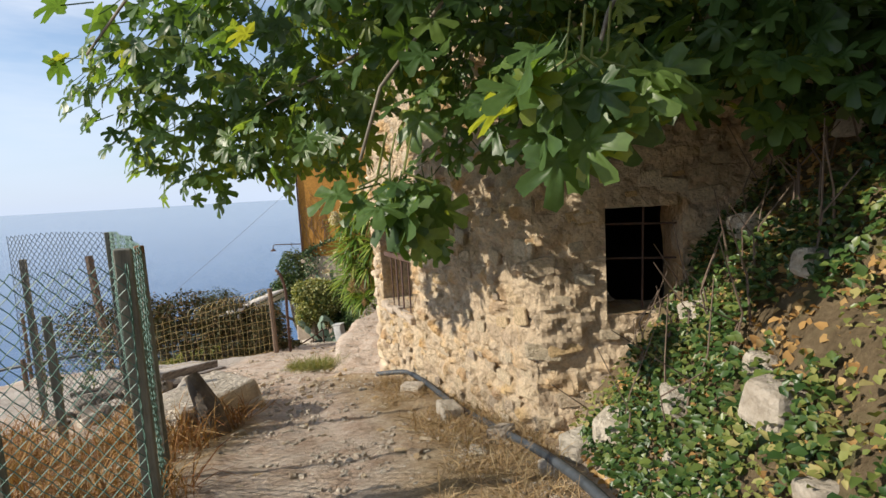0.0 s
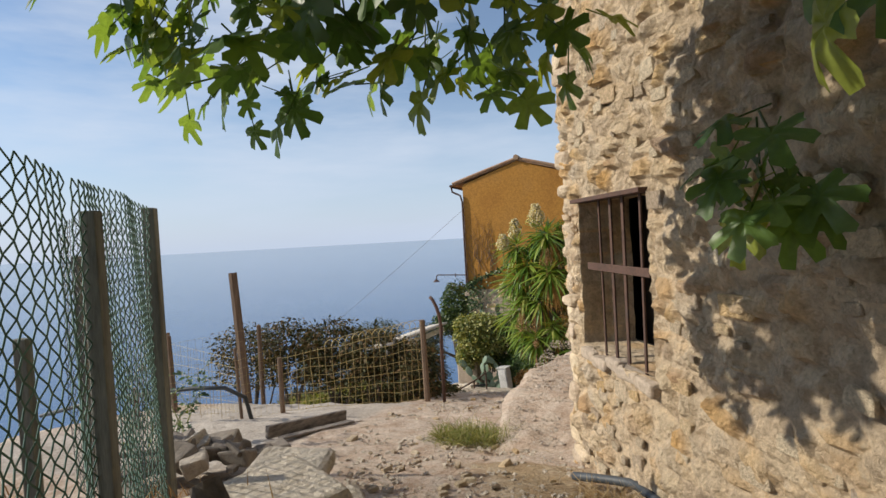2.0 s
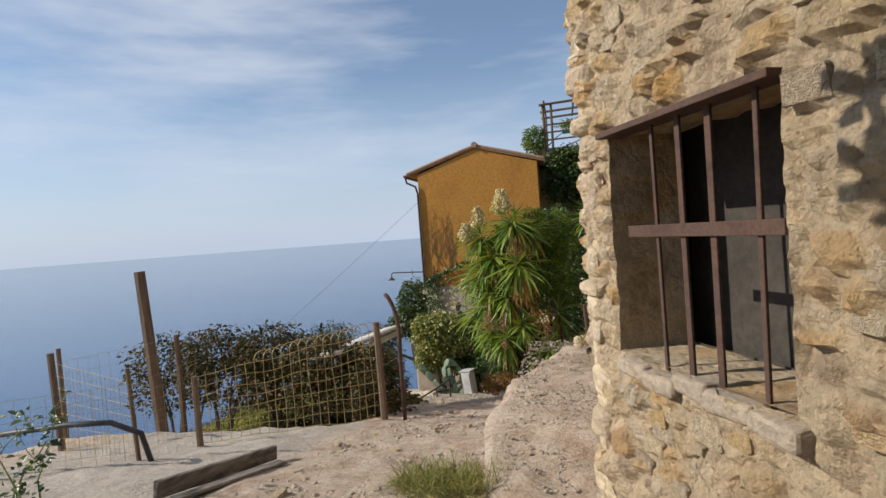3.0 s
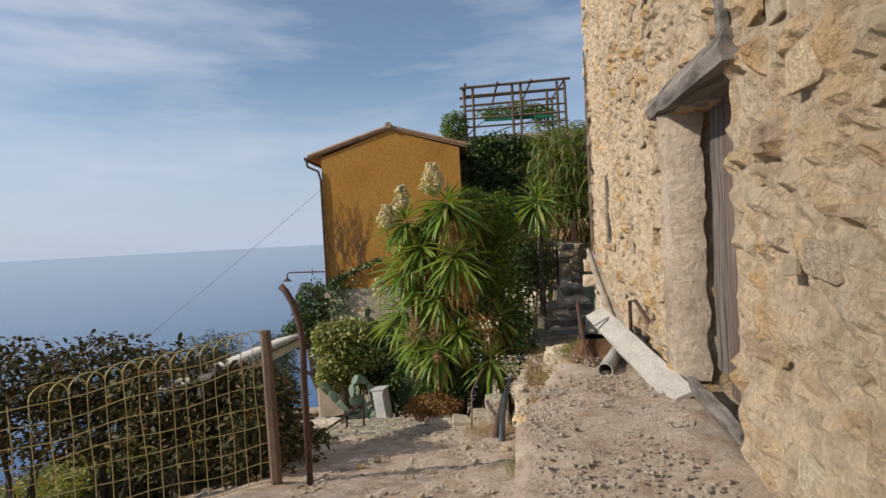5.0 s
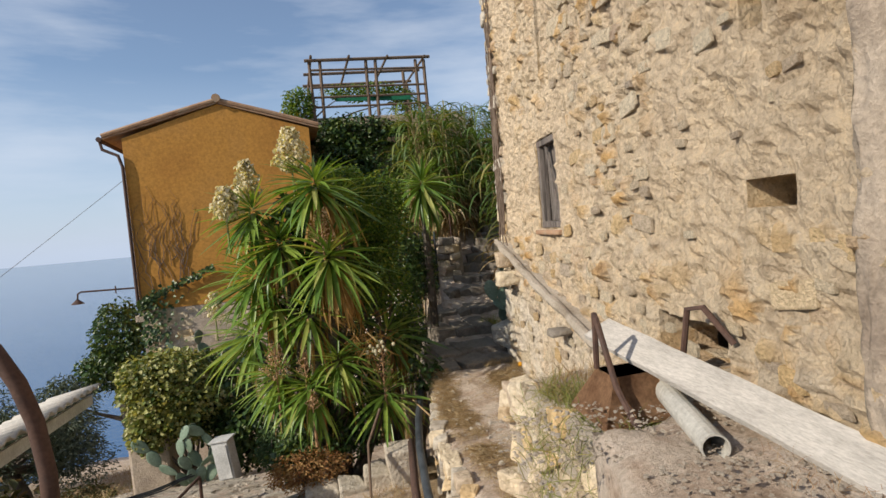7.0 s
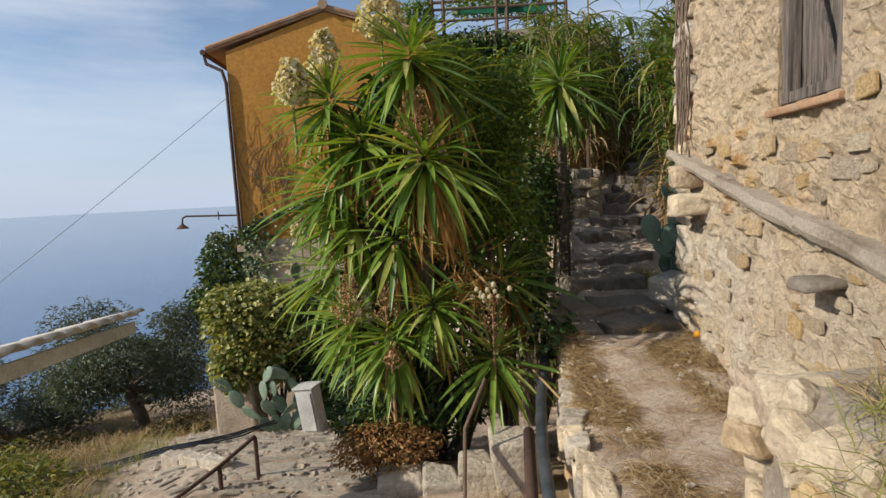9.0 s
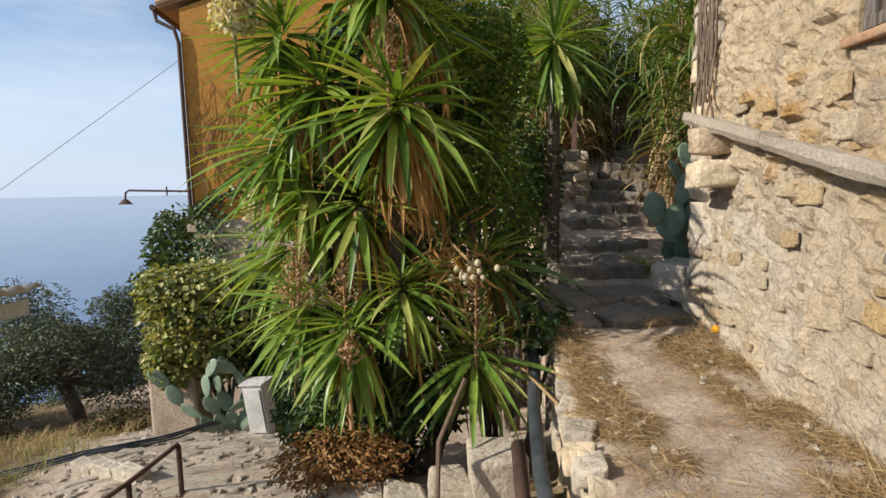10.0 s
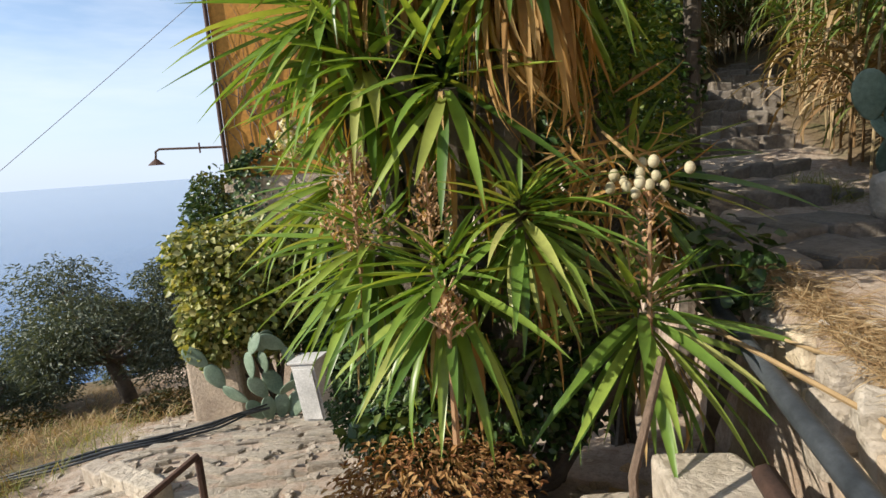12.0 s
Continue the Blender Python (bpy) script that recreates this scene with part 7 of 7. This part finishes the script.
    for k, (ox, oy, a) in enumerate(((-.2, -.1, .4), (.15, .1, 2.6), (.05, -.25, 1.2))):
        bm = bmesh.new()
        c = Vector((-3.75 + ox, 5.95 + oy, gz(-3.75, 5.95) + .22))
        d = Vector((math.cos(a), math.sin(a), rng.uniform(-.25, .0))) * rng.uniform(.25, .4)
        tube(bm, [c - d, c + Vector((.03, .02, .05)), c + d], [.02, .026, .014], 6)
        part("branch", bm, M_BARK, heap)
    # scattered stones on the path and the way
    near = random.Random(5)
    gs = thing("path_stones", (-1.0, 5.0, gz(-1, 5)), "loose pale stones scattered over the beaten path", "stones", kind="stuff")
    for i in range(420):
        x, y = near.uniform(-3.6, 0.7), near.uniform(1.6, 18)
        if x > wall_x(max(y, 3.75)) - .05 or (y > 8 and x > -1.9 and y < 12):
            continue
        s = near.uniform(.03, .1) * (1.5 if near.random() < .1 else 1)
        ob = new("stone", STONE_MESHES[i % len(STONE_MESHES)])
        ob.parent = gs
        ob.matrix_basis = Matrix.Translation(Vector((x, y, max(gz(x, y), -9) + .005)) - ORIGIN[gs.name]) @ Matrix.Rotation(near.uniform(0, 6), 4, "Z") @ Matrix.Rotation(math.pi / 2 + near.gauss(0, .2), 4, "X") @ Matrix.Diagonal((s, s * .9, s, 1))
    for i, (x, y) in enumerate(((.15, 3.4), (.55, 2.95), (.8, 3.25), (.95, 3.0), (-.05, 4.4), (.35, 3.7), (-.45, 5.6), (-.95, 7.6), (-.7, 7.0), (1.15, 2.6), (1.35, 2.2), (1.7, 2.4), (1.9, 3.3), (2.3, 2.9), (1.0, 2.3), (1.25, 1.9), (2.0, 2.2), (2.5, 2.4), (1.5, 3.1), (2.2, 1.8), (2.8, 2.7), (1.1, 1.5), (1.75, 1.6), (2.7, 3.2))):
        bm = bmesh.new()
        s = rng.uniform(.12, .26)
        box(bm, (x, y, gz(x, y) + s * .15), (s, s * .8, s * .7), Matrix.Rotation(rng.uniform(0, 3), 4, "Z"), .03, .03, rng)
        solo("loose_stone", bm, M_PALE, (x, y, gz(x, y)), "pale loose stone fallen at the foot of the house", "stone", "fallen stones")
    we = thing("way_edge", (-1.1, 15.2, -2.4), "pale rubble stones facing the edge of the raised way", "edging", kind="structure")
    y = 13.2
    while y < 16.55:
        for z in (-2.06, -2.2, -2.35):
            L_, h_ = near.uniform(.12, .26), near.uniform(.10, .16)
            bm = bmesh.new()
            ex_ = float(np.interp(y, (13.2, 14.2, 14.7, 15.4, 15.87, 16.6), (-1.32, -1.27, -1.23, -1.07, -.92, -.77)))
            box(bm, (ex_ + near.uniform(-.03, .02), y + near.uniform(-.05, .05), z + near.uniform(-.02, .015)), (.16, L_, h_), Matrix.Rotation(-.28 + near.uniform(-.2, .2), 4, "Z") @ Matrix.Rotation(near.uniform(-.15, .15), 4, "X"), .02, .025, near)
            part("stone", bm, near.choice((M_PALE, M_STONE)), we)
        y += .19
    # planter wall, big pipe, prop stick under the yucca
    w = thing("planter_wall", (-2.0, 15.5, gz(-2, 15.5)), "low pale stone wall holding the yucca's bed", "wall")
    for x0, x1, z0, z1, y in ((-2.72, -2.32, -2.95, -2.80, 15.70), (-2.33, -2.0, -2.9, -2.74, 15.64), (-2.02, -1.70, -2.9, -2.68, 15.66), (-1.72, -1.38, -2.85, -2.36, 15.5)):
        bm = bmesh.new()
        box(bm, ((x0 + x1) / 2, y, (z0 + z1) / 2 - .1), (x1 - x0, .4, z1 - z0 + .2), Matrix.Rotation(rng.uniform(-.1, .1), 4, "Z") @ Matrix.Rotation(rng.uniform(-.06, .06), 4, "Y"), .03, .04, rng)
        part("block", bm, M_PALE, w)
    bm = bmesh.new()
    tube(bm, [(-0.93, 16.9, -2.02), (-1.1, 16.2, -2.06), (-1.3, 15.45, -2.09), (-1.45, 14.75, -2.15), (-1.56, 14.0, -2.24), (-1.62, 13.4, -2.34)], .043, 10)
    solo("black_pipe", bm, M_BLACK, (-1.3, 15.45, -2.25), "thick black drain pipe beside the raised way", "pipe", smooth=True)
    bm = bmesh.new()
    tube(bm, [(-1.42, 15.4, -2.33), (-1.6, 14.4, -2.4), (-1.74, 13.4, -2.5)], .045, 8)
    solo("rusty_pipe", bm, M_RUST, (-1.42, 15.4, -2.4), "rusty iron pipe under the black drain pipe", "pipe", smooth=True)
    bm = bmesh.new()
    tube(bm, [(-2.0, 15.0, gz(-2.0, 15.0) - .05), (-1.95, 15.25, -2.2), (-1.75, 15.5, -1.9)], .016, 6)
    solo("stick", bm, M_POST, (-2.0, 15.0, gz(-2, 15)), "thin brown stick propping the yucca", "stick")
    bm = bmesh.new()
    tube(bm, [(-1.05, 16.9, -2.0), (-1.25, 16.0, -2.02), (-1.15, 15.2, -2.05)], .012, 5)
    tube(bm, [(-1.3, 16.5, -2.15), (-1.05, 15.9, -2.02), (-.95, 15.2, -1.98)], .01, 5)
    solo("dry_brushwood", bm, M_STRAW, (-1.2, 16, -2.1), "dry brushwood lying beside the pipe", "brushwood")
    bm = bmesh.new()
    bmesh.ops.create_icosphere(bm, subdivisions=2, radius=.035, matrix=Matrix.Translation((0.33, 16.05, -1.8)))
    solo("orange_fruit", bm, M_ORANGE, (0.33, 16.05, -1.83), "single fallen orange by the wall", "orange", smooth=True)
    # flat stones of the lower path
    pv = thing("paving", (-3.5, 17, gz(-3.5, 17)), "uneven flat pale stones paving the lower path", "paving", kind="structure")
    laid = []
    for i in range(900):
        y = near.uniform(14.6, 21.0)
        x = near.uniform(float(np.interp(y, (14, 18, 21), (-4.0, -5.6, -6.4))), float(np.interp(y, (14, 15.5, 18, 21), (-1.9, -2.75, -3.4, -4.9))))
        s = near.uniform(.16, .42)
        if any(abs(x - a) < (s + b) * .45 and abs(y - c) < (s + b) * .36 for a, c, b in laid) or len(laid) > 150:
            continue
        laid.append((x, y, s))
        ob = new("paving_stone", PALE_MESHES[i % len(PALE_MESHES)])
        ob.parent = pv
        sx, sy = (gz(x + .15, y) - gz(x - .15, y)) / .3, (gz(x, y + .15) - gz(x, y - .15)) / .3
        nr = Vector((-sx, -sy, 1)).normalized()
        ob.matrix_basis = Matrix.Translation(Vector((x, y, gz(x, y) + .0)) - ORIGIN[pv.name]) @ nr.to_track_quat("Y", "Z").to_matrix().to_4x4() @ Matrix.Rotation(near.uniform(-.5, .5), 4, "Y") @ Matrix.Diagonal((s * 1.2, .10 + near.uniform(-.03, .05), s, 1))
    kb = thing("kerb", (-5.0, 17.35, gz(-5.0, 17.35)), "long pale stone kerb edging the lower path", "kerb")
    for k in range(3):
        p, q = Vector((-5.55 + .36 * k, 17.78 - .29 * k, 0)), Vector((-5.2 + .36 * k, 17.5 - .29 * k, 0))
        m = (p + q) / 2
        bm = bmesh.new()
        box(bm, (m.x, m.y, gz(m.x, m.y) + .04), ((q - p).length - .008, .15, .18), Matrix.Rotation(math.atan2(q.y - p.y, q.x - p.x), 4, "Z") @ Matrix.Rotation(-.12, 4, "Y"), .015, .01, near)
        part("kerb_stone", bm, M_PALE, kb)
    # meter box
    mb = thing("meter_box", (-4.15, 19.75, gz(-4.15, 19.75)), "white painted metal meter box leaning beside the ivy", "box")
    bm = bmesh.new()
    tl = Matrix.Rotation(-.12, 4, "Y") @ Matrix.Rotation(-.35, 4, "Z")
    box(bm, (-4.15, 19.75, -3.78), (.32, .26, .86), tl, .012)
    part("body", bm, M_WHITE, mb)
    bm = bmesh.new()
    box(bm, (-4.20, 19.61, -3.75), (.25, .012, .64), tl, .004)
    part("door", bm, M_WHITE, mb)
    bm = bmesh.new()
    box(bm, (-4.20, 19.75, -3.36), (.38, .31, .03), tl, .006)
    part("cap", bm, M_WHITE, mb)
    # plastered pier under the ivy bush
    bm = bmesh.new()
    box(bm, (-5.55, 20.6, -4.1), (.7, .7, 1.5), None, .05, .04, rng)
    solo("ivy_pier", bm, M_PLASTER, (-5.55, 20.6, -4.7), "crumbling plastered pier under the ivy bush", "pier")
    # steps' gate pier, parapet, iron railing and gate
    pr = thing("gate_pier", (0.92, 21.3, -1.2), "squared stone gate pier beside the steps", "pier")
    z = -1.3
    while z < -.2:
        h = rng.uniform(.10, .2)
        cut = rng.uniform(-.1, .1)
        for x0, x1 in ((-.21, cut), (cut, .21)):
            bm = bmesh.new()
            box(bm, (0.92 + (x0 + x1) / 2, 21.35 + rng.uniform(-.03, .03), z + h / 2), (x1 - x0 + .004, .42, h + .006), Matrix.Rotation(.1 + rng.uniform(-.08, .08), 4, "Z") @ Matrix.Rotation(rng.uniform(-.08, .08), 4, "Y"), .03, .035, rng)
            part("block", bm, rng.choice((M_SHADESTONE, M_STONE, M_PLASTER)), pr)
        z += h
    bm = bmesh.new()
    box(bm, (1.3, 22.2, -.75), (.35, 1.7, 1.2), Matrix.Rotation(-.28, 4, "Z"), .04, .04, rng)
    solo("stair_parapet", bm, M_PLASTER, (1.3, 22.2, -1.3), "low dark stone parapet beside the steps", "wall")
    rl = thing("iron_railing", (1.2, 22.2, -.12), "dark iron railing on the stair parapet", "railing")
    for k in range(12):
        bm = bmesh.new()
        c = Vector((1.02 + .04 * k, 21.35 + .14 * k, -.2))
        tube(bm, [c, c + Vector((0, 0, .75))], .01, 5)
        part("baluster", bm, M_RUST, rl)
    bm = bmesh.new()
    tube(bm, [(1.0, 21.3, .52), (1.5, 23.0, .6)], .014, 6)
    part("rail", bm, M_RUST, rl)
    gt = thing("iron_gate", (.35, 21.2, -1.4), "dark iron gate half hidden by leaves", "gate")
    for k in range(6):
        bm = bmesh.new()
        x = .12 + .09 * k
        tube(bm, [(x, 21.2, -1.45), (x, 21.2, .1)], .012 if 0 < k < 5 else .025, 6)
        part("bar", bm, M_BLACK, gt)
    for zz in (-1.25, -.1):
        bm = bmesh.new()
        tube(bm, [(.1, 21.2, zz), (.6, 21.2, zz)], .016, 6)
        part("rail", bm, M_BLACK, gt)
    # stones under the cactus
    for x, y, s in ((.62, 17.15, .45), (.95, 17.0, .35), (1.1, 17.5, .3)):
        bm = bmesh.new()
        box(bm, (x, y, -1.6), (s, s, .35), Matrix.Rotation(rng.uniform(0, 1), 4, "Z"), .06, .05, rng)
        solo("boulder", bm, M_PALE, (x, y, -1.75), "grey boulder at the foot of the cactus", "stone")
    # corrugated shed roof on the lower terrace
    sh = thing("shed", (-6.9, 15.3, -3.6), "low shed with a corrugated roof on the lower terrace", "shed")
    a, b = Vector((-5.05, 16.7, -1.39)), Vector((-4.78, 12.2, -1.03))
    d = b - a
    out = Vector((-d.y, d.x, 0)).normalized()
    out = out if out.x < 0 else -out
    n = 90
    G = np.zeros((3, n, 3))
    for j in range(3):
        for i in range(n):
            p = a + d * (i / (n - 1)) + out * (.28 * j) + Vector((0, 0, -.05 * j + .022 * math.sin(i * 1.4)))
            G[j, i] = p
    sheet_ = new("roof", grid_mesh("roof", G, M_SLAB))
    md = sheet_.modifiers.new("thick", "SOLIDIFY")
    md.thickness = 0.02
    sheet_.parent = sh
    sheet_.matrix_parent_inverse = Matrix.Translation(-ORIGIN[sh.name])
    tagged(sheet_, "rust-edged corrugated roofing")
    bm = bmesh.new()
    box(bm, a + d * .5 + out * .12 + Vector((0, 0, -.16)), (d.length, .03, .12), Matrix.Rotation(math.atan2(d.y, d.x), 4, "Z") @ Matrix.Rotation(-math.asin(d.z / d.length), 4, "Y"))
    part("fascia", bm, M_WHITE, sh, "white fascia board")
    for s in (.5, .95):
        for o in (.45,):
            p = a + d * s + out * o
            bm = bmesh.new()
            tube(bm, [(p.x, p.y, gz(p.x, p.y) - .2), (p.x, p.y, p.z - .05 - .14 * o)], .03, 6)
            part("prop", bm, M_POST, sh)
    # overhead wire
    bm = bmesh.new()
    p, q = Vector((-6.45, 23.9, 1.98)), Vector((-22, 19.5, -9.5))
    tube(bm, [p.lerp(q, i / 24) + Vector((0, 0, -.5 * math.sin(math.pi * i / 24))) for i in range(25)], .006, 4)
    solo("overhead_wire", bm, M_CABLE, p, "thin dark wire running from the ochre house", "wire")


loose_things()


# dark vine stems on the house corner and stones of the walls
def corner_vine():
    rng = random.Random(15)
    bm = bmesh.new()
    for i in range(60):
        u, z = W_B[4] - rng.uniform(.05, .42), rng.uniform(-.25, 2.6)
        pts = []
        n_ = rng.randint(4, 9)
        while len(pts) < n_:
            pts.append(on_wall(W_B, u, z, .05 + .03 * rng.random()))
            u += rng.uniform(-.05, .05)
            u = min(W_B[4] - .05, max(W_B[4] - .42, u))
            z += rng.uniform(.1, .24)
        tube(bm, pts, [.011 - .006 * k / n_ for k in range(n_)], 4)
    solo("dead_vine", bm, M_SEDGE, on_wall(W_B, W_B[4] - .2, -.15), "dead dark vine stems clinging to the house corner", "vine")


corner_vine()
proud_stones(W_B, 300, ((3.6, 7.0, -.75, 2.6, 4), (0.05, 2.2, -1.0, 3, 2), (6, 9.6, -1.85, -.1, 4), (4.6, 6.8, 1.0, 2.6, 1.5)), 201, [(1.9, 3.52, -.8, 1.5), (6.85, 7.75, 0, 1.15), (3.76, 4.16, .1, .4), (3.9, 4.14, 1, 1.34), (7.1, 7.36, 1.7, 2.6)])
proud_stones(W_A, 190, ((0.05, 2.4, -.6, 2.6, 4), (2.4, 3.7, -1.3, 0.05, 1.2), (2.4, 3.7, 1.32, 2.9, 1)), 202, [(2.4, 3.6, .05, 1.32)], (.045, .14))
proud_stones(W_FRONT, 90, ((1.9, 3.55, -.6, 2.2, 1),), 203, [(2.5, 3.12, .5, 1.4)])
